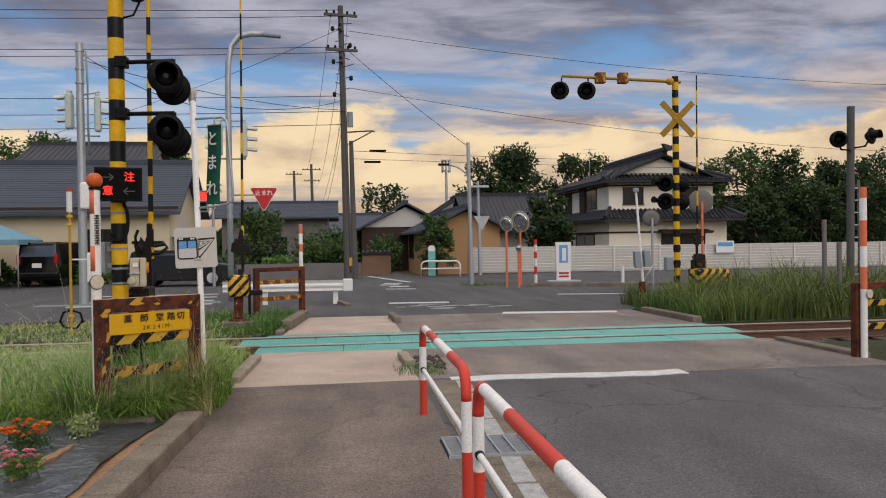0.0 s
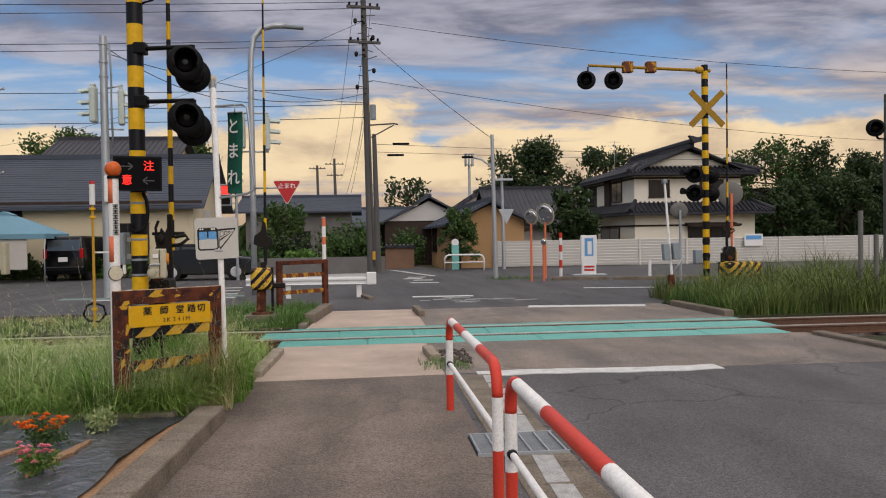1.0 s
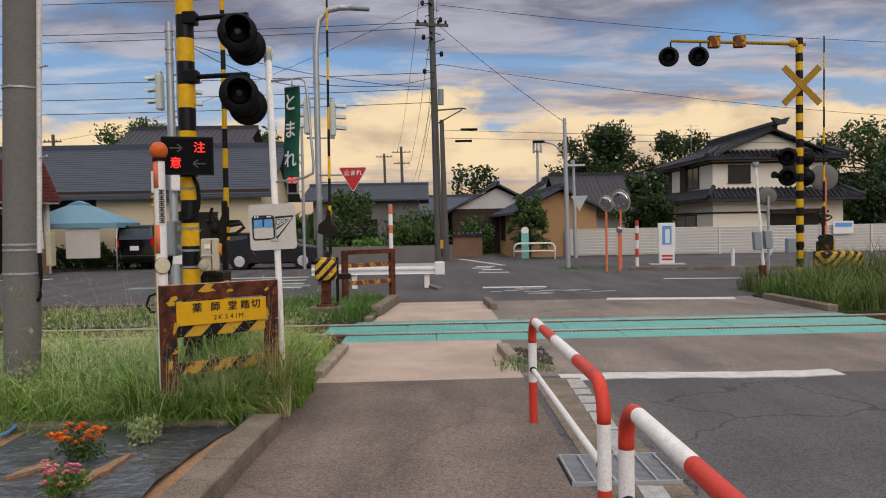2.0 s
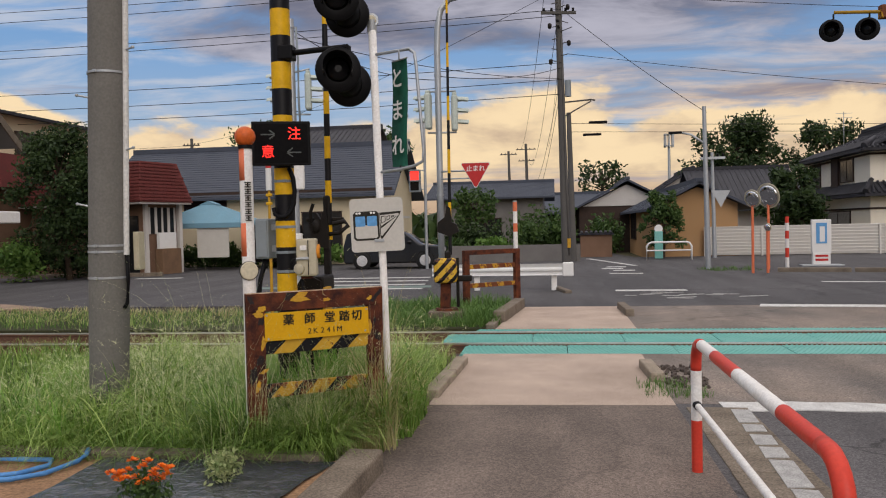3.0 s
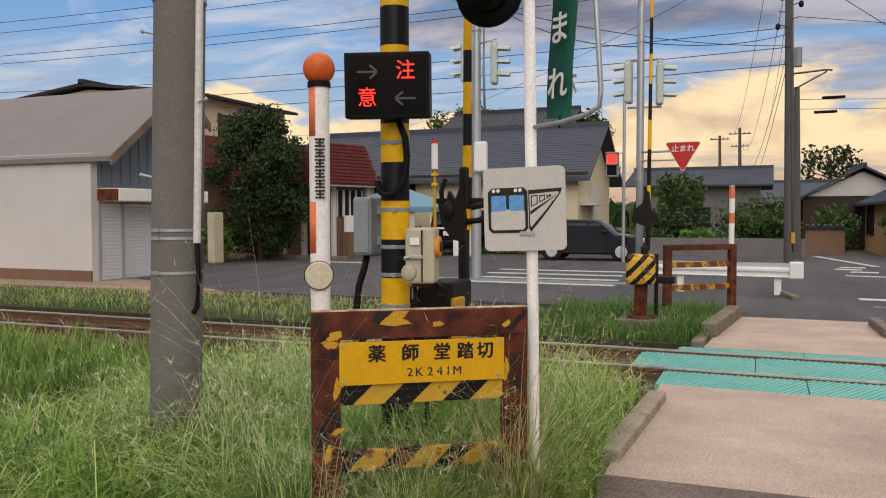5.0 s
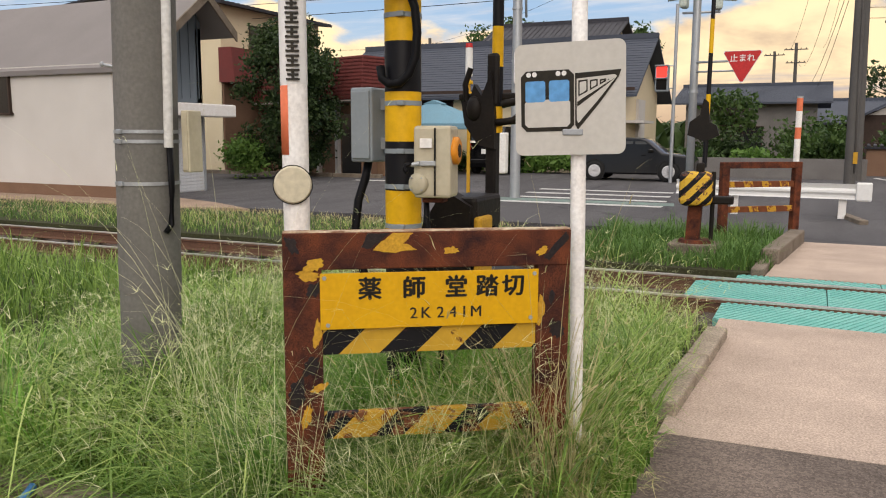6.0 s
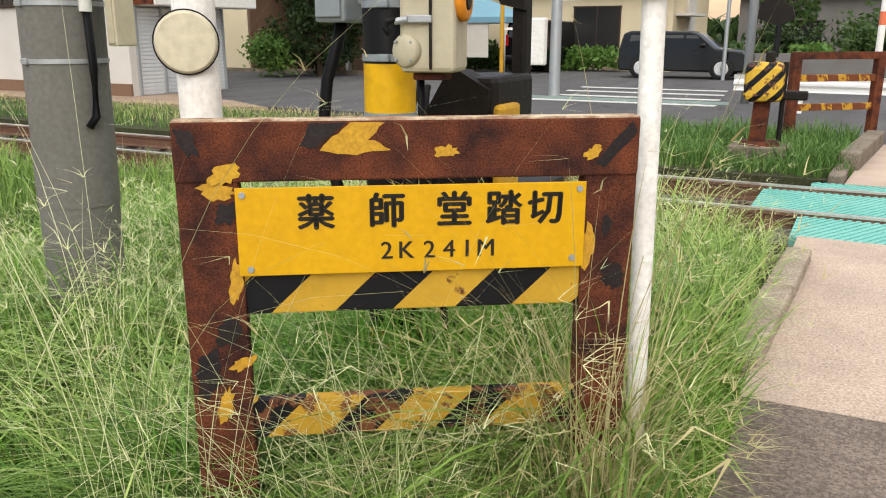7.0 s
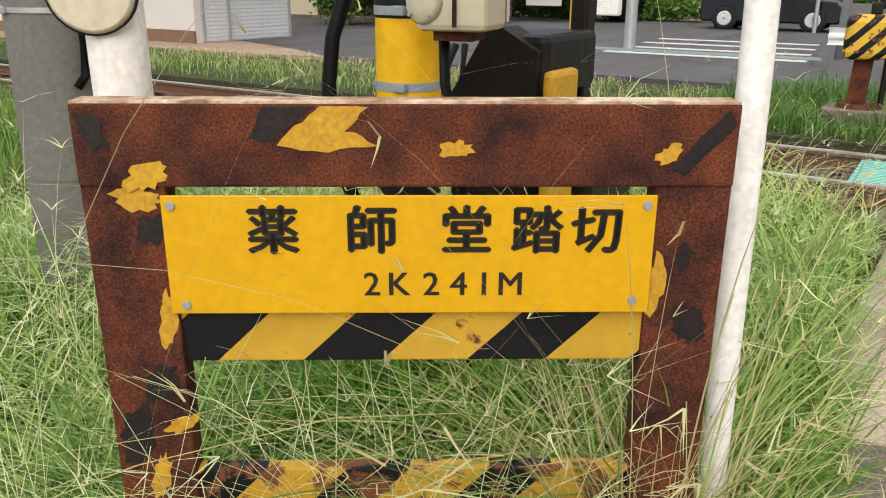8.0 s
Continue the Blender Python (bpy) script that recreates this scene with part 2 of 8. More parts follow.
M["soil"] = mat("sandy soil", (0.34, 0.20, 0.11), 0.95, (0.20, 0.12, 0.07), 3, 0.4, 0.8, 50, grain=0.35)
# earth colour is lowered to carry the shade between grass blades
M["earth"] = mat("earth darkened for shade under grass", (0.045, 0.055, 0.02), 0.95, (0.035, 0.03, 0.018), 2, 0.4, 0.8, 30, grain=0.4)
M["field"] = mat("far grassy ground", (0.08, 0.09, 0.04), 0.95, (0.11, 0.09, 0.06), 0.2, 0.4, 0.4, 6, grain=0.3)
M["ballast"] = mat("ballast", (0.17, 0.12, 0.10), 0.95, (0.10, 0.075, 0.065), 5, 0.4, 1.0, 30, grain=0.5)
M["plastic"] = mat("black mulch sheet", (0.040, 0.045, 0.055), 0.20, (0.085, 0.088, 0.095), 2.5, 0.5, 0.9, 7, grain=0.15, spec=0.9)
M["white_line"] = mat("worn road paint", (0.66, 0.66, 0.64), 0.8, (0.38, 0.37, 0.36), 6, 0.45, 0.3, 90, grain=0.2)
M["edge_worn"] = mat("scuffed pale road paint", (0.46, 0.455, 0.44), 0.85, (0.24, 0.235, 0.23), 9, 0.5, 0.3, 90, grain=0.3)
M["teal"] = mat("teal rubber mat", (0.105, 0.36, 0.315), 0.6, (0.22, 0.46, 0.42), 1.6, 0.4, 0.3, 60, grain=0.2)
M["rail"] = mat("rusty rail", (0.15, 0.075, 0.045), 0.7, (0.09, 0.05, 0.035), 6, 0.4, 0.4, 60, grain=0.3)
M["rail_top"] = mat("polished rail head", (0.80, 0.78, 0.76), 0.32, (0.58, 0.52, 0.48), 8, 0.4, metal=0.9)
M["sleeper"] = mat("dark sleeper", (0.10, 0.08, 0.07), 0.9, None, 8, 0.4, 0.6, 40)
M["rust"] = mat("rusted steel", (0.150, 0.043, 0.018), 0.88, (0.030, 0.012, 0.011), 7, 0.72, 0.8, 260, grain=0.6, spec=0.2)
M["yellow"] = mat("yellow paint", YEL, 0.45, (0.55, 0.31, 0.02), 9, 0.25, 0.1, 90, grain=0.1)
# darker copy of the yellow: backlit shade put into the colour
M["backlit_yellow"] = mat("yellow paint darkened for backlight", (0.36, 0.20, 0.012), 0.6, (0.27, 0.15, 0.015), 5, 0.35, 0.1, 60, grain=0.12)
M["old_yellow"] = mat("flaking yellow paint", (0.56, 0.33, 0.025), 0.6, (0.40, 0.20, 0.025), 12, 0.3, 0.3, 120, grain=0.2)
M["old_black"] = mat("old dark paint", (0.008, 0.009, 0.014), 0.55, (0.028, 0.018, 0.014), 14, 0.3, 0.4, 120, grain=0.3)
M["plate_yellow"] = mat("yellow name plate", (0.64, 0.36, 0.006), 0.4, (0.58, 0.31, 0.008), 8, 0.3, 0.05, 60, grain=0.06)
M["black"] = mat("black paint", (0.004, 0.004, 0.005), 0.5, (0.007, 0.007, 0.008), 8, 0.4, 0.1, 60, grain=0.2, spec=0.12)
M["black_gloss"] = mat("black lamp face", (0.008, 0.008, 0.009), 0.12, (0.006, 0.006, 0.007), 3, spec=0.10)
M["ink"] = mat("black lettering", (0.012, 0.011, 0.010), 0.55, (0.03, 0.025, 0.015), 30, 0.4)
M["white"] = mat("white paint", (0.74, 0.74, 0.73), 0.45, (0.66, 0.65, 0.63), 5, 0.35, grain=0.03)
M["sign_white"] = mat("aged reflective sheet", (0.54, 0.52, 0.48), 0.5, (0.47, 0.45, 0.41), 5, 0.35, grain=0.04)
M["white_old"] = mat("chipped white paint", (0.84, 0.84, 0.83), 0.55, (0.66, 0.62, 0.58), 11, 0.3, 0.25, 70, grain=0.12)
M["red"] = mat("red paint", (0.62, 0.055, 0.03), 0.4, (0.50, 0.045, 0.03), 7, 0.35, 0.1, 60, grain=0.08)
M["orange"] = mat("faded orange", (0.72, 0.19, 0.09), 0.55, (0.60, 0.15, 0.07), 6, 0.35, grain=0.08)
M["button_orange"] = mat("orange enamel", (0.66, 0.26, 0.02), 0.45, (0.55, 0.19, 0.02), 9, 0.3)
M["orange_ball"] = mat("orange plastic", (0.60, 0.12, 0.02), 0.4, (0.48, 0.09, 0.02), 9, 0.3)
M["galv"] = mat("galvanised steel", (0.42, 0.44, 0.46), 0.45, (0.33, 0.35, 0.37), 5, 0.4, 0.1, 60, metal=0.5, grain=0.1)
M["concrete_pole"] = mat("grey concrete pole", (0.17, 0.162, 0.15), 0.85, (0.13, 0.125, 0.115), 3, 0.4, 0.1, 50, grain=0.12)
M["far_pole"] = mat("dim concrete pole", (0.11, 0.105, 0.10), 0.85, (0.08, 0.075, 0.07), 1.5, 0.4)
M["pvc"] = mat("white conduit", (0.66, 0.66, 0.65), 0.5, (0.55, 0.54, 0.52), 6)
M["greybox"] = mat("grey enamel", (0.25, 0.28, 0.30), 0.5, (0.21, 0.24, 0.26), 4, grain=0.04)
M["beige"] = mat("beige enamel", (0.52, 0.48, 0.36), 0.5, (0.40, 0.35, 0.25), 9, 0.35, grain=0.05)
M["machine"] = mat("dark greasy iron", (0.006, 0.006, 0.007), 0.5, (0.020, 0.015, 0.011), 7, 0.35, 0.3, 50, spec=0.15)
M["green_cloth"] = mat("green banner cloth", (0.012, 0.10, 0.065), 0.8, (0.010, 0.075, 0.05), 8)
M["teal_sig"] = mat("pale signal housing", (0.50, 0.55, 0.50), 0.5, (0.40, 0.45, 0.41), 4)
M["led_red"] = mat("lit red diodes", (0.5, 0.01, 0.01), 0.4, emit=(1.0, 0.03, 0.02, 2.2))
M["led_dim"] = mat("unlit arrow", (0.10, 0.11, 0.11), 0.5)
M["stop_red"] = mat("red sign face", (0.50, 0.03, 0.03), 0.45, (0.42, 0.03, 0.03), 5)
M["sky_blue"] = mat("light blue print", (0.12, 0.33, 0.62), 0.5, (0.10, 0.28, 0.55), 8)
M["cream"] = mat("cream stucco", (0.66, 0.57, 0.40), 0.9, (0.58, 0.49, 0.33), 0.8, 0.4, 0.3, 40, grain=0.08)
M["white_wall"] = mat("off-white plaster", (0.60, 0.57, 0.54), 0.9, (0.50, 0.47, 0.44), 0.8, 0.4, 0.2, 40, grain=0.08)
M["white_house"] = mat("white stucco", (0.80, 0.74, 0.63), 0.9, (0.72, 0.66, 0.55), 0.6, 0.4)
M["ochre"] = mat("ochre stucco", (0.40, 0.25, 0.13), 0.9, (0.40, 0.23, 0.105), 0.7, 0.4, 0.2, 40, grain=0.08)
M["siding"] = mat("weathered grey siding", (0.20, 0.19, 0.18), 0.85, (0.13, 0.12, 0.115), 1.2, 0.4)
M["mud"] = mat("mud wall", (0.22, 0.13, 0.085), 0.95, (0.15, 0.09, 0.06), 1.5, 0.4)
M["counter_wood"] = mat("brown boards", (0.20, 0.12, 0.07), 0.8, (0.13, 0.08, 0.05), 3)
M["timber"] = mat("dark timber", (0.06, 0.038, 0.03), 0.8, (0.035, 0.025, 0.02), 4)
M["tile_roof"] = mat("dark glazed tiles", (0.042, 0.042, 0.050), 0.6, (0.024, 0.024, 0.030), 2.5, random_tint=0.25, spec=0.2)
M["metal_roof"] = mat("blue-grey roofing", (0.070, 0.080, 0.105), 0.65, (0.05, 0.057, 0.075), 0.7, 0.35, spec=0.2)
M["tin_roof"] = mat("pale sheet roofing", (0.21, 0.19, 0.185), 0.65, (0.165, 0.15, 0.145), 0.6, 0.4, grain=0.06)
M["gable_clad"] = mat("blue-grey cladding", (0.15, 0.18, 0.21), 0.6, (0.12, 0.145, 0.17), 1.0)
M["maroon"] = mat("maroon shingles", (0.15, 0.035, 0.032), 0.8, (0.12, 0.035, 0.032), 2.0, random_tint=0.15)
M["shutter"] = mat("white roller shutter", (0.66, 0.68, 0.70), 0.5, (0.58, 0.60, 0.62), 1.5)
M["fence_white"] = mat("white boards", (0.66, 0.64, 0.60), 0.6, (0.54, 0.51, 0.47), 0.7, 0.35)
M["window"] = mat("dark window glass", (0.015, 0.016, 0.018), 0.15, (0.02, 0.02, 0.02), 2, spec=0.3)
M["car_paint"] = mat("black car paint", (0.003, 0.003, 0.004), 0.14, (0.004, 0.004, 0.005), 2, spec=0.4)
M["car_glass"] = mat("tinted car glass", (0.05, 0.058, 0.066), 0.08, (0.07, 0.078, 0.085), 2, spec=0.7)
M["rubber"] = mat("tyre rubber", (0.02, 0.02, 0.02), 0.85)
M["alloy"] = mat("alloy wheel", (0.66, 0.66, 0.67), 0.4, metal=0.15)
M["tail_red"] = mat("red lamp lens", (0.45, 0.01, 0.01), 0.2)
M["tent"] = mat("blue canopy cloth", (0.15, 0.27, 0.34), 0.8, (0.15, 0.30, 0.40), 1.5)
M["tarp"] = mat("bright blue tarpaulin", (0.03, 0.20, 0.42), 0.6)
M["hose"] = mat("blue hose", (0.06, 0.20, 0.48), 0.45, (0.10, 0.27, 0.55), 8)
M["bark"] = mat("bark", (0.07, 0.05, 0.035), 0.95, None, 6, 0.4, 0.6, 30)
M["mirror"] = mat("convex mirror", (0.75, 0.77, 0.8), 0.06, metal=1.0)
M["wire"] = mat("black cable", (0.015, 0.015, 0.016), 0.6)
M["reflector"] = mat("cream reflector", (0.58, 0.53, 0.40), 0.35, (0.50, 0.45, 0.33), 6)
M["grass"] = leaf_mat("grass", (0.026, 0.088, 0.010), (0.255, 0.38, 0.080))
M["straw"] = leaf_mat("dry stalks", (0.42, 0.34, 0.16), (0.50, 0.46, 0.24))
M["seed"] = leaf_mat("pale seed stalks", (0.40, 0.46, 0.20), (0.66, 0.66, 0.40))
M["arch"] = leaf_mat("bright arching blades", (0.15, 0.29, 0.045), (0.45, 0.54, 0.17))
M["fresh"] = leaf_mat("fresh broad blades", (0.055, 0.17, 0.018), (0.19, 0.38, 0.055))
M["weed"] = leaf_mat("weeds", (0.045, 0.11, 0.02), (0.12, 0.22, 0.05))
M["reed"] = leaf_mat("reeds", (0.022, 0.045, 0.010), (0.17, 0.21, 0.055))
M["green_band"] = mat("worn green road paint", (0.17, 0.27, 0.23), 0.85, (0.15, 0.16, 0.16), 4, 0.5, grain=0.2)
M["dirt"] = mat("pale sandy dirt", (0.34, 0.25, 0.19), 0.95, (0.22, 0.16, 0.11), 1.5, 0.5, 0.6, 40, grain=0.3)
M["leaf_dark"] = leaf_mat("dark leaves", (0.010, 0.026, 0.010), (0.045, 0.075, 0.022))
M["leaf"] = leaf_mat("leaves", (0.022, 0.055, 0.015), (0.07, 0.12, 0.03))
M["leaf_light"] = leaf_mat("light leaves", (0.06, 0.14, 0.025), (0.14, 0.24, 0.05))
M["leaf_pale"] = leaf_mat("pale variegated leaves", (0.13, 0.20, 0.06), (0.42, 0.46, 0.22))
M["petal_orange"] = leaf_mat("orange petals", (0.75, 0.13, 0.01), (0.85, 0.24, 0.02), trans=0.15)
M["petal_pink"] = leaf_mat("pink petals", (0.70, 0.10, 0.16), (0.80, 0.36, 0.40), trans=0.15)
M["peeled"] = mat("peeling paint edge", (0.60, 0.50, 0.36), 0.7, (0.22, 0.10, 0.05), 16, 0.75, 0.3, 90, grain=0.3)
M["pole_bands"] = stripes("black and yellow bands", BLK, YEL, 0.4147, (0, 0, 1), 2.497, 0.45)
M["arm_bands"] = stripes("barrier bands", BLK, YEL, 0.9, (0, 0, 1), 0.2, 0.5, duty=0.55)
M["arm_bands_near"] = stripes("short barrier bands", BLK, YEL, 0.39, (0, 0, 1), 2.41, 0.5, duty=0.5)
M["hazard"] = stripes("worn hazard stripes", (0.52, 0.31, 0.03), BLK, 0.272, (1, 0, -1.05), 0.229, 0.6, (0.10, 0.035, 0.018), 0.12, 0.52)
M["hazard_low"] = stripes("badly worn hazard stripes", (0.48, 0.28, 0.03), BLK, 0.25, (1, 0, -1.0), 0.228, 0.6, (0.15, 0.055, 0.025), 0.25, 0.56)
M["hazard_box"] = stripes("hazard box paint", (0.62, 0.38, 0.04), BLK, 0.20, (1, 0.4, -1.0), 0.0, 0.6, (0.12, 0.05, 0.03), 0.20, 0.55)
M["rw_bands"] = stripes("red and white bands", (0.55, 0.06, 0.05), (0.72, 0.72, 0.70), 0.5, (0, 0, 1), 0.1, 0.5)
M["rust_yellow"] = stripes("rust with yellow remains", (0.50, 0.27, 0.03), (0.15, 0.05, 0.02), 0.3, (1, 0, 0.3), 0, 0.75, (0.16, 0.05, 0.02), 0.26)


# ---- building blocks ----
class Shape:
    """Collects solids into one mesh."""

    def __init__(self):
        self.bm = bmesh.new()

    def _put(self, bm2, m, smooth=False):
        me = bpy.data.meshes.new("tmp")
        for f in bm2.faces:
            f.smooth = smooth and len(f.verts) <= 4
        bm2.transform(m)
        bm2.to_mesh(me)
        bm2.free()
        self.bm.from_mesh(me)
        bpy.data.meshes.remove(me)
        return self

    def box(self, c, s, rot=(0, 0, 0), bev=0.0):
        b = bmesh.new()
        bmesh.ops.create_cube(b, size=1)
        b.transform(Matrix.Diagonal((*s, 1)))
        if bev:
            bmesh.ops.bevel(b, geom=b.edges[:], offset=bev, segments=2, affect="EDGES", profile=0.5)
        return self._put(b, pose(*c, *rot))

    def cyl(self, a, b, r0, r1=None, n=14, caps=True):
        a, b = Vector(a), Vector(b)
        r1 = r0 if r1 is None else r1
        k = bmesh.new()
        d = b - a
        bmesh.ops.create_cone(k, cap_ends=caps, segments=n, radius1=r0, radius2=r1, depth=d.length)
        m = Matrix.Translation((a + b) / 2) @ d.to_track_quat("Z", "Y").to_matrix().to_4x4()
        return self._put(k, m, True)

    def tube(self, pts, r, n=8):
        """A bent pipe through points."""
        pts = [Vector(p) for p in pts]
        rings = []
        for i, p in enumerate(pts):
            t = (pts[min(i + 1, len(pts) - 1)] - pts[max(i - 1, 0)]).normalized()
            q = t.to_track_quat("Z", "Y")
            rings.append([self.bm.verts.new(p + q @ Vector((r * math.cos(2 * math.pi * k / n), r * math.sin(2 * math.pi * k / n), 0))) for k in range(n)])
        for i in range(len(rings) - 1):
            # match the nearest vertex so that the pipe does not twist
            a, b = rings[i], rings[i + 1]
            s = min(range(n), key=lambda k: (b[k].co - a[0].co).length)
            for k in range(n):
                f = self.bm.faces.new((a[k], a[(k + 1) % n], b[(k + 1 + s) % n], b[(k + s) % n]))
                f.smooth = True
            rings[i + 1] = [b[(k + s) % n] for k in range(n)]
        self.bm.faces.new(rings[0][::-1])
        self.bm.faces.new(rings[-1])
        return self

    def ball(self, c, r, s=(1, 1, 1), n=16):
        b = bmesh.new()
        bmesh.ops.create_uvsphere(b, u_segments=n, v_segments=n // 2, radius=r)
        b.transform(Matrix.Diagonal((*s, 1)))
        return self._put(b, Matrix.Translation(c), True)

    def lathe(self, prof, a, axis, n=24):
        """Turn (distance along axis, radius) pairs round an axis from a."""
        q = Vector(axis).to_track_quat("Z", "Y")
        a = Vector(a)
        rings = [[self.bm.verts.new(a + q @ Vector((r * math.cos(2 * math.pi * k / n), r * math.sin(2 * math.pi * k / n), h))) for k in range(n)] for h, r in prof]
        for p, o in zip(rings, rings[1:]):
            for k in range(n):
                self.bm.faces.new((p[k], p[(k + 1) % n], o[(k + 1) % n], o[k])).smooth = True
        self.bm.faces.new(rings[0][::-1])
        self.bm.faces.new(rings[-1])
        return self

    def prism(self, poly, depth, m=None):
        """Polygon in x, z extruded along y by depth (from 0)."""
        b = bmesh.new()
        lo = [b.verts.new((x, 0, z)) for x, z in poly]
        hi = [b.verts.new((x, depth, z)) for x, z in poly]
        b.faces.new(lo)
        b.faces.new(hi[::-1])
        k = len(poly)
        for i in range(k):
            b.faces.new((lo[i], hi[i], hi[(i + 1) % k], lo[(i + 1) % k]))
        bmesh.ops.recalc_face_normals(b, faces=b.faces[:])
        return self._put(b, m or Matrix.Identity(4))

    def slab(self, poly, z0, z1):
        """Polygon in x, y from z0 up to z1."""
        b = bmesh.new()
        lo = [b.verts.new((x, y, z0)) for x, y in poly]
        hi = [b.verts.new((x, y, z1)) for x, y in poly]
        b.faces.new(lo[::-1])
        b.faces.new(hi)
        k = len(poly)
        for i in range(k):
            b.faces.new((lo[i], lo[(i + 1) % k], hi[(i + 1) % k], hi[i]))
        bmesh.ops.recalc_face_normals(b, faces=b.faces[:])
        return self._put(b, Matrix.Identity(4))

    def text(self, body, m, size, bold=0.0, depth=0.001, align="CENTER"):
        c = bpy.data.curves.new("t", "FONT")
        c.body, c.size, c.extrude, c.offset, c.align_x, c.align_y = body, size, depth, bold, align, "CENTER"
        c.resolution_u = 2
        o = new("t", c)
        bpy.context.view_layer.update()
        me = bpy.data.meshes.new_from_object(o.evaluated_get(bpy.context.evaluated_depsgraph_get()))
        me.transform(m)
        self.bm.from_mesh(me)
        bpy.data.objects.remove(o)
        bpy.data.curves.remove(c)
        bpy.data.meshes.remove(me)
        return self


def mesh_of(name, shape, material):
    me = bpy.data.meshes.new(name)
    for e in shape.bm.edges:
        if len(e.link_faces) == 2 and e.calc_face_angle(0) > 0.75:
            e.smooth = False
    shape.bm.to_mesh(me)
    shape.bm.free()
    me.materials.append(material)
    return me


def part(name, shape, material, parent, label=""):
    ob = new(name, mesh_of(name, shape, material))
    ob.parent = parent
    return tagged(ob, label)


def thing(name, label, category, m=None, group=""):
    ob = new(name)
    ob.empty_display_size = 0.1
    ob.matrix_world = m or Matrix.Identity(4)
    return tagged(ob, label, category, group)


def solid(name, shape, material, label, category, m=None, group="", kind=""):
    ob = new(name, mesh_of(name, shape, material))
    ob.matrix_world = m or Matrix.Identity(4)
    return tagged(ob, label, category, group, kind)


def setting(name, shape, material, label="", category=""):
    return solid(name, shape, material, label, category, kind="structure")


def raw(name, verts, faces, material):
    me = bpy.data.meshes.new(name)
    me.from_pydata(verts, [], faces)
    me.materials.append(material)
    return me


FLAT = Matrix.Rotation(math.pi / 2, 4, "X")  # text lying in x, y stands up, facing -y

# ---- ground, road, track ----
def sheet(name, x0, x1, y0, y1, z, material, label, cat, step=None, rough=0.0):
    """A level sheet with a skirt, slightly uneven if rough is given."""
    s = Shape()
    nx = max(1, int((x1 - x0) / step)) if step else 1
    ny = max(1, int((y1 - y0) / step)) if step else 1
    v = [[s.bm.verts.new((x0 + (x1 - x0) * i / nx, y0 + (y1 - y0) * j / ny, z + rough * noise.noise(Vector((i * 0.7, j * 0.7, z * 9))))) for j in range(ny + 1)] for i in range(nx + 1)]
    for i in range(nx):
        for j in range(ny):
            s.bm.faces.new((v[i][j], v[i + 1][j], v[i + 1][j + 1], v[i][j + 1])).smooth = True
    return setting(name, s, material, label, cat)


sheet("ground", -900, 900, -600, 1200, -0.30, M["field"], "far grassy ground to the horizon", "ground")
# earth under the grass; its dark colour holds the shade in the gaps
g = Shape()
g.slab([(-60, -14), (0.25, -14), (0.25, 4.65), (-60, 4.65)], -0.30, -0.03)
setting("verge_near", g, M["earth"], "earth under the tall grass by the track, darkened for shade among the blades", "ground")
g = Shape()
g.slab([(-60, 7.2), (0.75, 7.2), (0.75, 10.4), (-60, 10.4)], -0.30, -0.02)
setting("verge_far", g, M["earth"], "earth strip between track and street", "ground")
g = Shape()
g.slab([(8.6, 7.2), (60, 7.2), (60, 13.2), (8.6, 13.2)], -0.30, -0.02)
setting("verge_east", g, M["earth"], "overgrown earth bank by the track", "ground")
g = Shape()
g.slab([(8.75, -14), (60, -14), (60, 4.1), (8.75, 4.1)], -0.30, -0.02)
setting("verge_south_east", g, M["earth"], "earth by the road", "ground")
g = Shape()
g.slab([(-60, 4.4), (60, 4.4), (60, 7.4), (-60, 7.4)], -0.30, -0.19)
setting("track_bed", g, M["ballast"], "brown ballast of the railway track", "track")
g = Shape()
g.slab([(-0.3, -14), (2.62, -14), (2.62, 1.87), (0.40, 1.80), (0.36, -0.12), (0.22, -0.12)], -0.25, 0.0)
setting("pavement", g, M["asphalt_path"], "worn brown asphalt footpath", "pavement")
g = Shape()
g.slab([(2.62, -14), (8.8, -14), (8.8, 1.75), (2.62, 1.95)], -0.25, -0.004)
setting("road", g, M["asphalt"], "grey asphalt road before the crossing", "road")
g = Shape()
g.slab([(0.46, 1.80), (2.62, 1.87), (2.62, 4.62), (0.46, 4.62)], -0.25, 0.002)
setting("path_slab_near", g, M["slab"], "tan concrete footpath slab at the crossing", "pavement")
g = Shape()
g.slab([(2.62, 1.95), (8.8, 1.75), (8.62, 4.62), (2.62, 4.62)], -0.25, -0.002)
setting("approach_near", g, M["approach"], "worn tan and grey approach to the crossing", "road")
g = Shape()
g.slab([(0.68, 6.97), (2.80, 6.97), (2.80, 10.2), (0.92, 10.2)], -0.25, 0.0)
setting("path_slab_far", g, M["slab"], "tan concrete footpath slab beyond the track", "pavement")
g = Shape()
g.slab([(2.80, 6.97), (8.6, 6.97), (8.4, 10.2), (2.80, 10.2)], -0.25, -0.003)
setting("approach_far", g, M["approach"], "worn approach beyond the track", "road")
g = Shape()
g.slab([(-70, 10.9), (0.95, 10.9), (0.95, 10.2), (8.4, 10.2), (10.2, 13.0), (70, 13.0), (70, 27), (40, 31.6), (-70, 31.6)], -0.25, -0.006)
setting("street", g, M["asphalt_new"], "grey asphalt street and parking areas", "road")
g = Shape()
g.slab([(2.4, 31.6), (5.2, 31.6), (0.5, 70), (-2.5, 70)], -0.25, -0.008)
setting("lane", g, M["asphalt_new"], "narrow lane between houses", "road")
g = Shape()
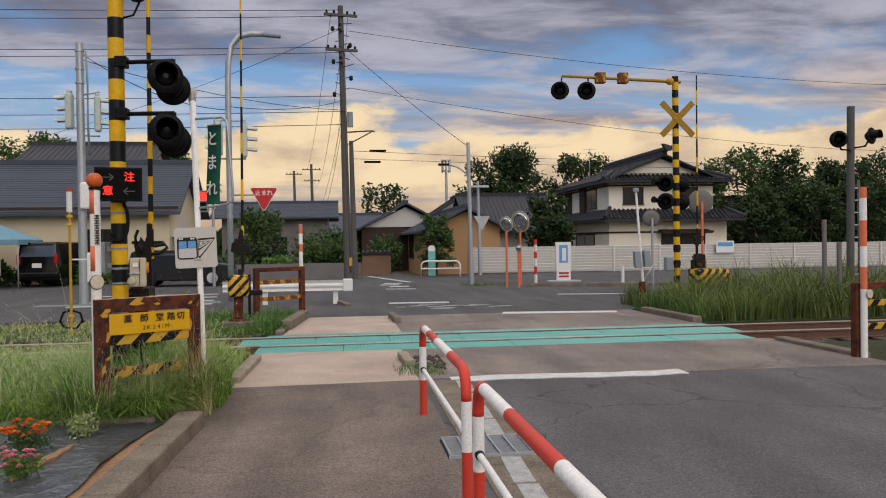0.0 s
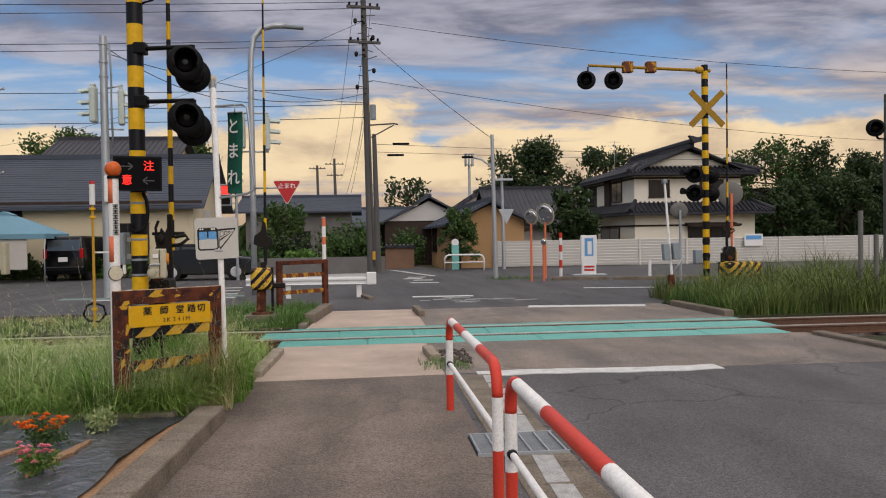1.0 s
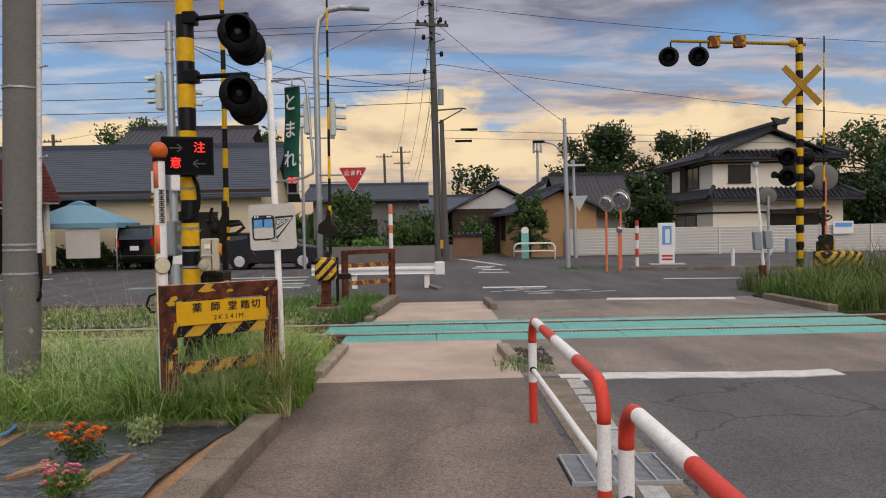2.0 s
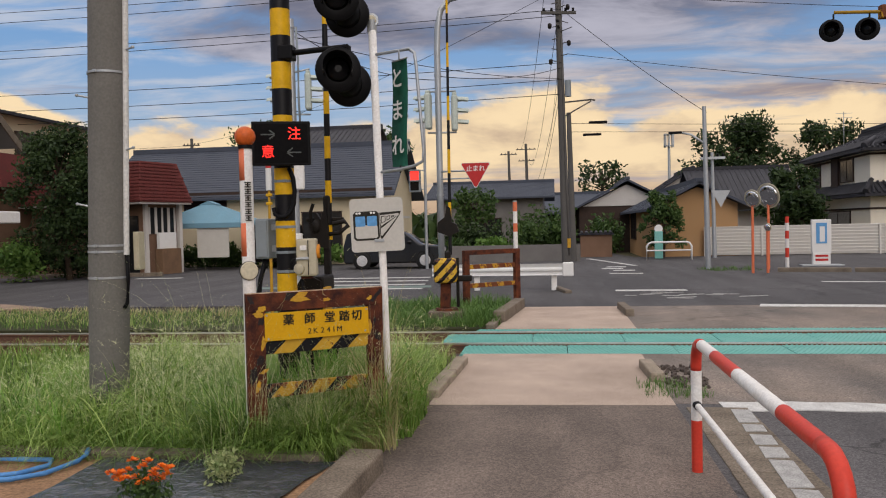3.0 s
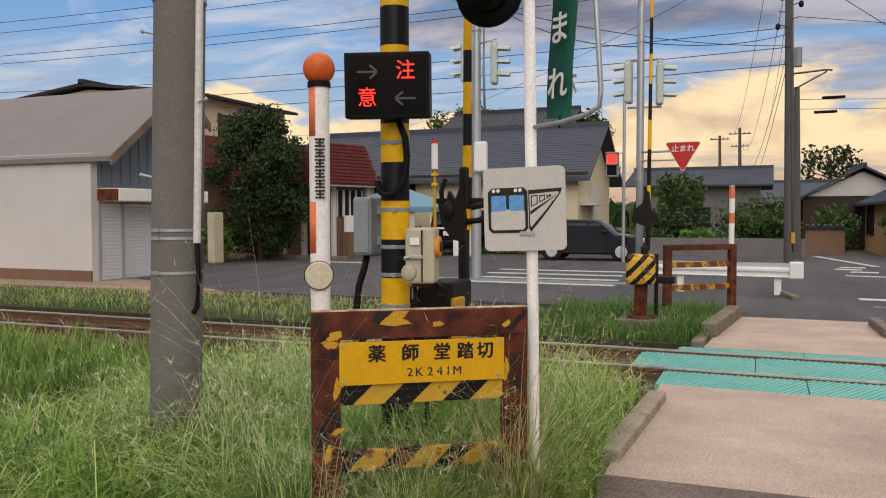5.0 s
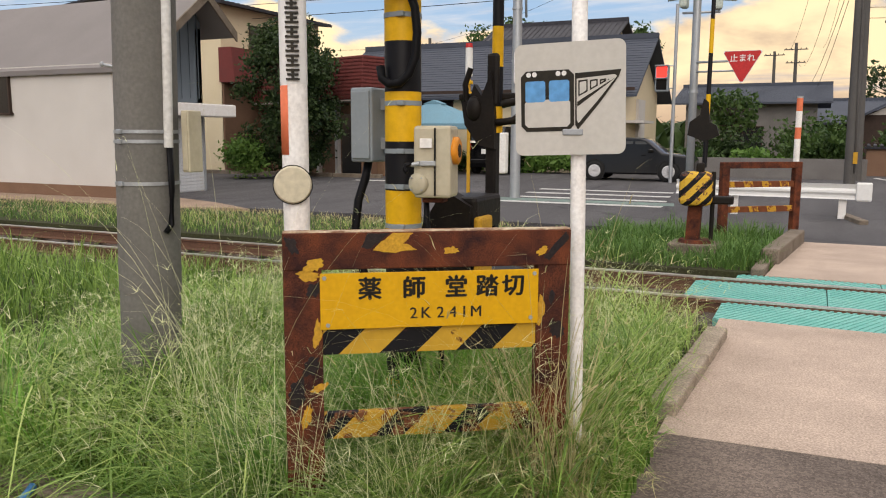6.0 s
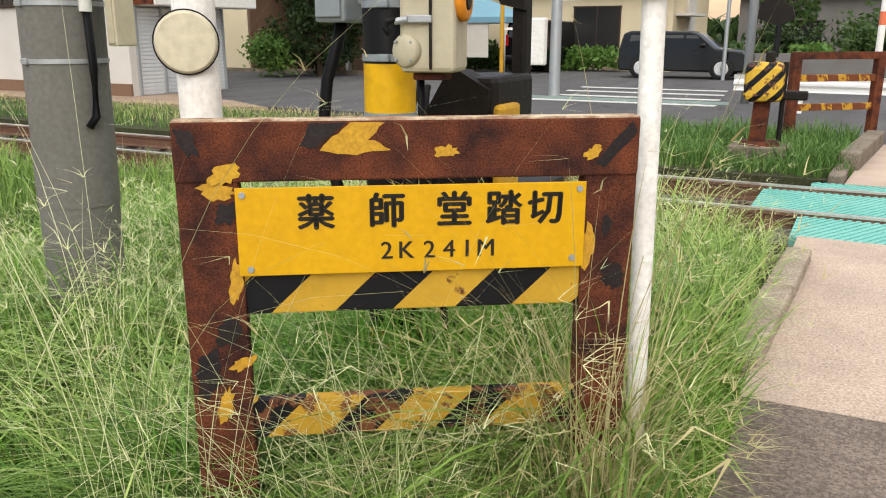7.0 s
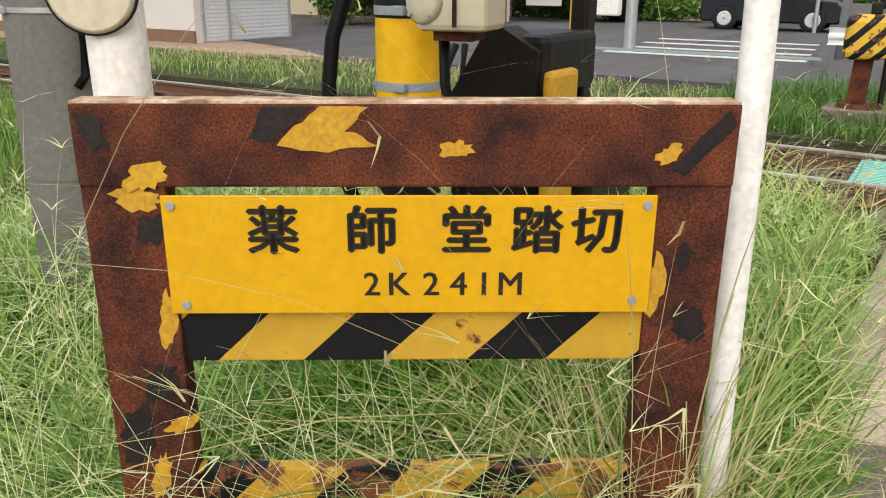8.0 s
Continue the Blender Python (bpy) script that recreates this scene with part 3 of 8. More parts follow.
g.slab([(-30, 9.9), (-11.0, 10.4), (-9.2, 10.7), (-10.8, 11.6), (-13.4, 12.6), (-30, 12.2)], -0.2, 0.004)
setting("dirt_strip", g, M["dirt"], "pale dirt strip at the street edge", "ground")


def line(pts, name="road_marking", label="worn white road marking"):
    g = Shape()
    g.slab(pts, -0.004, 0.006)
    return setting(name, g, M["white_line"], label, "marking")


# hand-wavy stop line before the crossing
g = Shape()
xs = [3.0 + 2.9 * i / 24 for i in range(25)]
lo = [(x, 1.66 + 0.05 * math.sin(x * 2.1) + 0.02 * math.sin(x * 9)) for x in xs]
hi = [(x, 1.97 + 0.05 * math.sin(x * 2.1 + 0.2) + 0.015 * math.sin(x * 11)) for x in xs]
g.slab(lo + hi[::-1], -0.006, 0.005)
setting("stop_line", g, M["white_line"], "wavy white stop line", "marking")
line([(5.3, 9.95), (7.85, 9.6), (7.95, 9.95), (5.4, 10.35)], "stop_line_far")
line([(3.0, 13.6), (4.6, 13.5), (4.6, 13.8), (3.0, 13.9)])
line([(3.3, 20.0), (4.3, 19.8), (4.3, 20.0), (3.3, 20.2)])
rnd = random.Random(61)
for k in range(16):
    # scuffed remains of old lettering
    x, y, a = 3.0 + rnd.uniform(0, 2.6), 11.7 + rnd.uniform(0, 1.5), rnd.uniform(-0.5, 0.5)
    w, ln = rnd.uniform(0.03, 0.07), rnd.uniform(0.2, 0.7)
    g = Shape()
    g.slab([(x, y), (x + ln, y + a * ln), (x + ln * 0.97, y + a * ln + w), (x + 0.03, y + w * 1.2)], -0.006, 0.004)
    setting("worn_marking", g, M["edge_worn"], "scuffed remains of white road lettering", "marking")
for y0, x0 in ((21.5, 3.5), (22.6, 3.2), (23.6, 3.4)):
    line([(x0, y0), (x0 + 0.7, y0 - 0.1), (x0 + 0.75, y0 + 0.25), (x0 + 0.1, y0 + 0.35)])
line([(4.4, 24.5), (4.6, 24.5), (3.2, 30.5), (3.0, 30.5)])
line([(8.2, 15.6), (14.0, 14.4), (14.0, 14.6), (8.2, 15.8)])
line([(-12.8, 20.6), (-11.2, 20.7), (-11.2, 21.0), (-12.8, 20.9)])
g = Shape()
g.slab([(-6.6, 15.35), (-1.6, 15.35), (-1.7, 16.0), (-6.7, 16.0)], -0.006, 0.003)
setting("green_lane", g, M["green_band"], "worn green painted walking strip", "marking")
for k in range(4):
    y0 = 14.9 + k * 1.45
    line([(-5.6 - 0.1 * k, y0), (-1.8 - 0.15 * k, y0), (-1.8 - 0.15 * k, y0 + 0.26), (-5.6 - 0.1 * k, y0 + 0.26)], "crosswalk_stripe", "white crosswalk stripe")

# gutter strip with its worn edge line, and the grate beside the railing
for k in range(12):
    g = Shape()
    y0 = -9.0 + k * 0.9
    g.box((2.93 + 0.006 * (k % 3), y0 + 0.44, -0.012), (0.50, 0.885, 0.034), (0.15 * (k % 2), 0, 0), bev=0.006)
    setting("gutter_stone", g, M["kerb"], "weathered concrete gutter stone", "gutter")
for y0, y1 in ((-9.0, -5.1), (-5.08, -2.3), (-2.27, -1.62), (-0.98, -0.33), (-0.31, 0.26), (0.30, 0.57), (0.62, 0.9), (0.98, 1.2), (1.26, 1.7)):
    a, b = 2.84 + 0.045 * (y0 + 2.5), 2.84 + 0.045 * (y1 + 2.5)
    g = Shape()
    g.slab([(a, y0), (a + 0.155, y0 + 0.01), (b + 0.16, y1 - 0.02), (b + 0.01, y1)], -0.002, 0.010)
    setting("edge_line", g, M["edge_worn"], "worn white edge line on the gutter", "marking")
g = Shape()
for k in range(6):
    g.box((2.52 + 0.128 * k, -1.3, 0.014), (0.014, 0.58, 0.022))
for k in range(24):
    g.box((2.84, -1.58 + 0.0243 * k, 0.008), (0.66, 0.005, 0.010))
for y in (-1.59, -1.01):
    g.box((2.84, y, 0.014), (0.68, 0.016, 0.026))
solid("drain_grate", g, M["galv"], "galvanised steel drain grate set in the path", "grate")
# no pit is dug: a flat black sheet gives the shade below the grate
g = Shape()
g.box((2.84, -1.3, 0.004), (0.68, 0.58, 0.006))
setting("drain_shade", g, M["black"], "black sheet standing for the shade in the drain pit", "drain")


def kerb_piece(c, s, rot=0, name="kerb_stone", label="weathered concrete kerb stone", material="kerb"):
    g = Shape()
    g.box((0, 0, 0), s, bev=0.018)
    ob = solid(name, g, M[material], label, "kerb", pose(*c, 0, 0, rot), "kerb stones", "structure")
    return ob


for k in range(8):
    y = -0.70 - k * 1.2
    kerb_piece((0.285 + 0.045 * (y + 1.35), y, 0.02), (0.235, 1.185, 0.25), -2.7 + 0.3 * (k % 3 - 1))
for k in range(4):
    kerb_piece((-0.55 - 1.2 * k, -0.10, 0.00), (1.18, 0.13, 0.22), 0.5 * (k % 2))
kerb_piece((0.455, 2.60, -0.02), (0.15, 1.05, 0.20), -2.5, material="pale_kerb")
kerb_piece((0.495, 3.56, -0.02), (0.15, 0.84, 0.20), -2, material="pale_kerb")
kerb_piece((0.80, 9.0, 0.05), (0.20, 2.3, 0.26), -6)
kerb_piece((0.62, 7.4, 0.0), (0.14, 0.8, 0.14), -3)
kerb_piece((2.83, 9.2, 0.03), (0.14, 1.3, 0.18), 2)
kerb_piece((2.58, 3.30, 0.0), (0.14, 0.85, 0.19), 2, label="pale concrete kerb block", material="pale_kerb")
kerb_piece((8.72, 3.4, -0.035), (0.22, 1.9, 0.18), 3)
kerb_piece((8.55, 8.4, 0.02), (0.20, 2.4, 0.18), 3)
kerb_piece((1.75, 13.9, 0.0), (0.16, 1.5, 0.14), 12)
for k in range(9):
    kerb_piece((-30 + 2.0 * k + 0.4, 22.2, 0.05), (1.98, 0.18, 0.16))
for k in range(9):
    kerb_piece((9.2 + 2.0 * k, 19.6 - 0.55 * k, 0.04), (1.98, 0.2, 0.16), -15)

# rubble in the gap beside the kerb block
g = Shape()
rnd = random.Random(5)
for k in range(90):
    g.box((2.82 + rnd.uniform(-0.15, 0.25), 3.2 + rnd.uniform(-0.6, 0.55), 0.012), (0.03, 0.035, 0.03), (rnd.uniform(0, 90), rnd.uniform(0, 90), 0))
solid("gravel", g, M["sleeper"], "loose grey gravel beside the kerb block", "gravel", kind="stuff")


def rail(y):
    t = thing("rail", "rusty steel rail with a polished running top", "rail", pose(0, y, 0.012), "track rails")
    prof = [(-0.06, -0.15), (0.06, -0.15), (0.06, -0.138), (0.011, -0.122), (0.011, -0.04), (0.032, -0.03), (0.032, -0.004), (-0.032, -0.004), (-0.032, -0.03), (-0.011, -0.04), (-0.011, -0.122), (-0.06, -0.138)]
    g = Shape()
    g.prism(prof, 120, Matrix.Translation((60, 0, 0)) @ Matrix.Rotation(math.pi / 2, 4, "Z"))
    part("web", g, M["rail"], t)
    g = Shape()
    g.box((0, 0, 0.003), (120, 0.062, 0.016))
    part("running_surface", g, M["rail_top"], t, "polished rail head")
    return t


rail(5.38)
rail(6.51)
g = Shape()
g.box((0, 0, 0), (0.2, 2.1, 0.14), bev=0.015)
sl = solid("sleeper", g, M["sleeper"], "dark timber railway sleeper", "sleeper", pose(-0.8, 5.94, -0.215), "sleepers")
for k in range(1, 26):
    copy_thing(sl, pose(-0.8 - 0.62 * k, 5.94, -0.215, 0, 0, 0.6 * (k % 3 - 1)))
for k in range(16):
    copy_thing(sl, pose(9.2 + 0.62 * k, 5.94, -0.215, 0, 0, 0.6 * (k % 3 - 1)))
# ballast stones along the track
rnd = random.Random(8)
vv, ff = [], []
for k in range(5200):
    if k < 3600:
        cx = rnd.uniform(-14, 0.2)
    else:
        cx = rnd.uniform(8.7, 18)
    cy = rnd.uniform(4.5, 7.35)
    r = rnd.uniform(0.018, 0.04)
    b = len(vv)
    for dx, dy, dz in ((1, 0, 0), (-1, 0.2, 0), (0, 1, 0), (0.2, -1, 0), (0, 0, 1), (0, 0, -0.4)):
        vv.append((cx + dx * r * rnd.uniform(0.7, 1.3), cy + dy * r * rnd.uniform(0.7, 1.3), -0.185 + dz * r))
    ff += [(b, b + 2, b + 4), (b + 2, b + 1, b + 4), (b + 1, b + 3, b + 4), (b + 3, b, b + 4)]
tagged(new("ballast_stones", raw("ballast_stones", vv, ff, M["ballast"])), "loose brown ballast stones of the track", "ballast", kind="stuff")

# teal crossing mat: ribbed rubber panels, each a piece of its own
mat_thing = thing("crossing_mat", "teal ribbed rubber crossing panels between the rails", "crossing mat", pose(0, 0, 0))


def mat_panel_mesh(w, d):
    g = Shape()
    g.box((0, 0, -0.06), (w - 0.008, d, 0.11), bev=0.006)
    k = int((w + d) / 0.06)
    for i in range(k):
        # slanted ribs clipped to the panel
        x0 = -w / 2 - d * 0.5 + i * 0.06
        a, b = x0, x0 + d * 0.5
        lo, hi = max(a, -w / 2 + 0.01), min(b, w / 2 - 0.01)
        if hi - lo < 0.03:
            continue
        ya = -d / 2 + (lo - a) / 0.5
        yb = -d / 2 + (hi - a) / 0.5
        g.slab([(lo, ya), (lo + 0.022, ya), (hi + 0.022 if hi + 0.022 < w / 2 else hi, yb), (hi, yb)], -0.006, 0.003)
    return mesh_of("panel", g, M["teal"])


for x0, x1, y0, y1, n in ((0.40, 8.45, 4.63, 5.33, 6), (0.03, 8.75, 5.46, 6.42, 7), (0.40, 8.65, 6.58, 6.96, 6)):
    w = (x1 - x0) / n
    me = mat_panel_mesh(w, y1 - y0)
    for k in range(n):
        ob = new("panel", me)
        ob.parent = mat_thing
        ob.matrix_basis = pose(x0 + w * (k + 0.5), (y0 + y1) / 2, -0.004 + 0.003 * (k % 2), 0.1 * (k % 3 - 1), 0.15 * (k % 2), 0)
g = Shape()
g.box((4.4, 5.94, -0.15), (8.3, 2.3, 0.07))
part("bedding", g, M["sleeper"], mat_thing, "dark bedding under the panels")


# ---- plants ----
def blades(name, area, count, height, width, material, label, seed, droop=0.6, z=-0.04, keep=None, cat="grass", seg=4, fingers=0):
    """Tall grass: curved tapering blades as one mass; with fingers, each stalk ends in a star of thin spikes."""
    rs = np.random.RandomState(seed)
    x0, x1, y0, y1 = area
    vv, ff = [], []

    def blade(p, a, h, lean, d, w, n):
        px, py = -math.sin(a) * w / 2, math.cos(a) * w / 2
        b = len(vv)
        ca, sa = math.cos(a), math.sin(a)
        for k in range(n):
            t = k / n
            s = 1 - 0.7 * t
            cx, cy = p[0] + ca * lean * t ** 1.7, p[1] + sa * lean * t ** 1.7
            cz = p[2] + h * (t * (1 + 0.35 * d) - 0.6 * d * t * t)
            vv.append((cx + px * s, cy + py * s, cz))
            vv.append((cx - px * s, cy - py * s, cz))
        tip = (p[0] + ca * lean, p[1] + sa * lean, p[2] + h * (1 - 0.25 * d))
        vv.append(tip)
        for k in range(n - 1):
            ff.append((b + 2 * k, b + 2 * k + 1, b + 2 * k + 3, b + 2 * k + 2))
        ff.append((b + 2 * n - 2, b + 2 * n - 1, b + 2 * n))
        return tip

    made = 0
    while made < count:
        x, y = rs.uniform(x0, x1), rs.uniform(y0, y1)
        if keep and not keep(x, y, rs.rand()):
            continue
        made += 1
        clump = 0.78 + 0.7 * noise.noise(Vector((x * 1.7, y * 1.7, seed)))
        h = height * max(0.35, clump) * rs.uniform(0.6, 1.25)
        # blades of one tuft lean the same way
        a = 4 * noise.noise(Vector((x * 2.3, y * 2.3, 3.3))) + rs.normal() * 2.2
        d = droop * rs.uniform(0.35, 1.45)
        # blades at the verge lean back off the footpath
        if x < 0.7 and -0.3 < y < 4.5 and x + math.cos(a) * 0.62 * d * h > (0.62 if material is M["straw"] else 0.54) + 0.16 * rs.rand():
            a = math.pi - a
        tip = blade((x, y, z), a, h, 0.62 * d * h, d, width * rs.uniform(0.6, 1.35), seg)
        for k in range(fingers):
            blade(tip, a + rs.uniform(-1.3, 1.3), rs.uniform(-0.02, 0.05), rs.uniform(0.05, 0.11), 0.5, width * 1.1, 2)
    ob = new(name, raw(name, vv, ff, material))
    return tagged(ob, label, cat, kind="stuff")


def tall_zone(x, y, r):
    if y < -0.04 or (y < 0.45 and x > 0.06) or (x > 0.36 and y > 1.9):
        return False
    return x < 0.34 or (x < 0.46 and r < 0.4)


blades("grass", (-3.2, 0.66, -0.04, 2.6), 7500, 0.38, 0.0105, M["grass"], "tall green grass round the sign frame", 3, 1.0, keep=tall_zone, seg=5)
blades("grass", (-3.2, 0.66, -0.04, 2.6), 6500, 0.60, 0.0100, M["grass"], "long arching grass round the sign frame", 14, 1.7, keep=tall_zone, seg=7)
blades("grass", (-3.2, 0.42, -0.02, 4.3), 4800, 0.60, 0.0090, M["arch"], "bright blades arching out of the grass", 24, 2.1, keep=tall_zone, seg=8)
blades("grass", (-0.75, 0.50, -0.02, 1.5), 6500, 0.70, 0.0110, M["grass"], "dense grass grown up behind the sign frame", 25, 1.4, seg=6, keep=lambda x, y, r: y > (x + 0.5) * 0.673 + 0.04)
blades("grass", (-0.70, 0.48, 0.02, 1.3), 4200, 0.68, 0.0130, M["fresh"], "fresh broad blades standing behind the sign frame", 35, 0.75, seg=5, keep=lambda x, y, r: y > (x + 0.5) * 0.673 + 0.05)
blades("grass", (-3.0, -0.5, 0.0, 2.2), 2600, 0.52, 0.0110, M["fresh"], "fresh broad blades among the tall grass", 36, 0.9, seg=5, keep=tall_zone)
blades("grass_stalks", (-0.75, 0.16, -0.22, 0.36), 120, 1.55, 0.0021, M["seed"], "long thin stalks arching over the name plate", 37, 0.95, seg=10, fingers=2, keep=lambda x, y, r: (x + 0.5) * 0.673 - 0.20 < y < (x + 0.5) * 0.673 - 0.03)
blades("dry_grass", (0.20, 0.42, 0.30, 0.56), 120, 1.25, 0.0036, M["straw"], "dry straw leaning on the frame's post", 38, 1.0, seg=9, fingers=2, keep=lambda x, y, r: (x + 0.5) * 0.673 - 0.14 < y < (x + 0.5) * 0.673 - 0.012)
blades("grass", (-3.2, -0.55, -0.20, 0.05), 1900, 0.36, 0.0070, M["grass"], "grass hanging over the bed edging", 26, 1.9, seg=7)
blades("grass", (-3.2, 0.50, 2.4, 4.25), 7500, 0.38, 0.010, M["grass"], "tall green grass beside the track", 4, 0.95, keep=lambda x, y, r: x < 0.28)
blades("grass", (-9.0, -3.0, -0.02, 4.3), 8500, 0.44, 0.012, M["grass"], "tall green grass beside the track", 5, 0.95)
blades("grass_stalks", (-3.0, 0.62, 0.0, 4.4), 1100, 0.76, 0.0034, M["seed"], "thin pale seed stalks above the grass", 6, 1.1, keep=lambda x, y, r: tall_zone(x, y, r) and x < 0.5 and not (-0.7 < x < 0.45 and y < (x + 0.5) * 0.673 + 0.9), seg=6, fingers=5)
blades("grass_stalks", (-0.62, 0.20, -0.06, 0.34), 170, 1.02, 0.0024, M["seed"], "seed stalks bending across the sign frame", 16, 1.25, seg=8, fingers=3, keep=lambda x, y, r: y < (x + 0.5) * 0.673 - 0.02)
blades("grass_stalks", (-0.05, 0.36, 0.15, 0.50), 150, 1.05, 0.0026, M["straw"], "dry seed stalks bending across the sign frame", 27, 1.2, seg=8, fingers=5, keep=lambda x, y, r: (x + 0.5) * 0.673 - 0.16 < y < (x + 0.5) * 0.673 - 0.02)
blades("grass_stalks", (-2.9, -1.2, 0.2, 3.4), 700, 0.80, 0.0040, M["seed"], "pale seeding grass round the utility pole", 15, 0.8, seg=6, fingers=5)
blades("dry_grass", (0.10, 0.44, 0.34, 0.54), 190, 1.15, 0.0036, M["straw"], "dry straw tangle at the frame's post", 7, 1.5, seg=7, keep=lambda x, y, r: y < (x + 0.5) * 0.673 - 0.01)
blades("grass", (-0.85, 0.35, -0.05, 0.52), 3600, 0.66, 0.0075, M["grass"], "grass grown over the frame's lower bar", 19, 1.5, seg=6, keep=lambda x, y, r: y < (x + 0.5) * 0.673 - 0.015 and (y > 0.42 or x < 0.05))
blades("dry_grass", (-9, 0.3, 4.45, 4.85), 420, 0.34, 0.006, M["straw"], "dry stalks along the rail", 17, 1.1, seg=5)
blades("grass", (0.24, 0.46, 2.2, 4.1), 160, 0.30, 0.008, M["arch"], "pale grass fallen over the kerb stone", 28, 2.0, seg=6)
blades("dry_grass", (-18, -3.4, 9.3, 10.7), 2600, 0.14, 0.012, M["straw"], "dry stubble along the dirt strip", 29, 1.2)
blades("verge_grass", (-12, 0.6, 7.3, 9.4), 1500, 0.30, 0.010, M["arch"], "long pale grass along the track", 30, 1.7)
blades("dry_grass", (-14, -1.5, 7.9, 9.8), 1500, 0.24, 0.009, M["straw"], "dry stalks among the verge grass", 33, 1.7)
blades("dry_grass", (0.23, 0.37, 0.38, 0.57), 130, 1.05, 0.0032, M["straw"], "upright dry straw at the frame's post", 31, 0.9, seg=7, fingers=3, keep=lambda x, y, r: (x + 0.5) * 0.673 - 0.10 < y < (x + 0.5) * 0.673 - 0.015)
blades("verge_grass", (-18, 0.55, 7.3, 9.7), 7000, 0.20, 0.012, M["weed"], "short weeds between track and street", 8, 0.9)
blades("verge_grass", (-1.8, 0.72, 7.3, 10.6), 5200, 0.36, 0.014, M["weed"], "leafy weeds beside the far barrier", 9, 0.9)
blades("reeds", (10.8, 17.5, 7.3, 12.4), 8500, 1.2, 0.020, M["reed"], "tall rank grass on the bank", 10, 1.2)
blades("reeds", (8.75, 11.2, 7.3, 12.0), 4200, 0.85, 0.016, M["reed"], "rank grass on the bank", 18, 1.05)
blades("reeds", (8.65, 10.6, 7.4, 10.6), 1700, 0.60, 0.02, M["weed"], "low weeds at the road's edge", 11, 0.9)
blades("weeds", (2.38, 3.0, 2.15, 2.85), 420, 0.16, 0.008, M["weed"], "small weeds in the paving joint", 12, 0.9)
blades("weeds", (6.2, 8.0, 20.5, 22.0), 300, 0.18, 0.02, M["weed"], "weeds at the lamp post's foot", 13, 0.7)


def leaves(shape_pts, count, size, rs, flat=0.5):
    """Leaf quads spread in blobs given as (centre, radii)."""
    vv, ff = [], []
    wts = np.array([r[0] * r[1] * r[2] for _, r in shape_pts])
    wts = wts / wts.sum()
    for k in range(count):
        c, r = shape_pts[rs.choice(len(shape_pts), p=wts)]
        d = np.clip(rs.normal(size=3), -2.1, 2.1)
        p = np.array(c) + d * np.array(r) * 0.52
        u = rs.normal(size=3)
        u /= np.linalg.norm(u)
        v = np.cross(u, rs.normal(size=3))
        v /= np.linalg.norm(v) + 1e-6
        s = size * rs.uniform(0.6, 1.4)
        b = len(vv)
        vv += [tuple(p - u * s), tuple(p + v * s * flat), tuple(p + u * s), tuple(p - v * s * flat)]
        ff.append((b, b + 1, b + 2, b + 3))
    return vv, ff


def tree(label, base, height, width, seed, material, count=5000, leaf=0.16, trunk=0.35, blobs=11, category="tree", name="tree"):
    rs = np.random.RandomState(seed)
    t = thing(name, label, category, pose(*base))
    g = Shape()
    r0 = max(0.05, height * 0.022)
    top = Vector((rs.uniform(-0.1, 0.1) * width, rs.uniform(-0.1, 0.1) * width, height * 0.8))
    g.cyl((0, 0, -0.3), top, r0, r0 * 0.3, 9)
    pts = []
    blobs = blobs * 2 + 14
    for k in range(blobs):
        a = 2.4 * k + rs.uniform(-0.4, 0.4)
        f = trunk + (1 - trunk) * (k + 0.5) / blobs
        spread = width * 0.5 * math.sqrt(max(0.05, 1 - ((f - trunk) / (1 - trunk) - 0.35) ** 2 / 0.5)) * rs.uniform(0.35, 0.95)
        c = (math.cos(a) * spread, math.sin(a) * spread, f * height * 0.93)
        rr = width * rs.uniform(0.07, 0.17)
        pts.append((c, (rr, rr, rr * rs.uniform(0.6, 0.9))))
        st = top * (0.45 + 0.4 * f)
        g.cyl(st, c, r0 * 0.35, r0 * 0.1, 6)
    part("trunk", g, M["bark"], t)
    vv, ff = leaves(pts, count, leaf, rs)
    cr = new("crown", raw("crown", vv, ff, material))
    cr.parent = t
    return t


def bush(label, base, size, seed, material, count=1500, leaf=0.10, name="bush", category="bush"):
    rs = np.random.RandomState(seed)
    pts = []
    for k in range(7):
        pts.append(((rs.uniform(-0.38, 0.38) * size[0], rs.uniform(-0.35, 0.35) * size[1], size[2] * rs.uniform(0.3, 0.68)), (size[0] * 0.24, size[1] * 0.28, size[2] * 0.30)))
    vv, ff = leaves(pts, count, leaf, rs)
    ob = new(name, raw(name, vv, ff, material))
    ob.matrix_world = pose(*base)
    return tagged(ob, label, category)


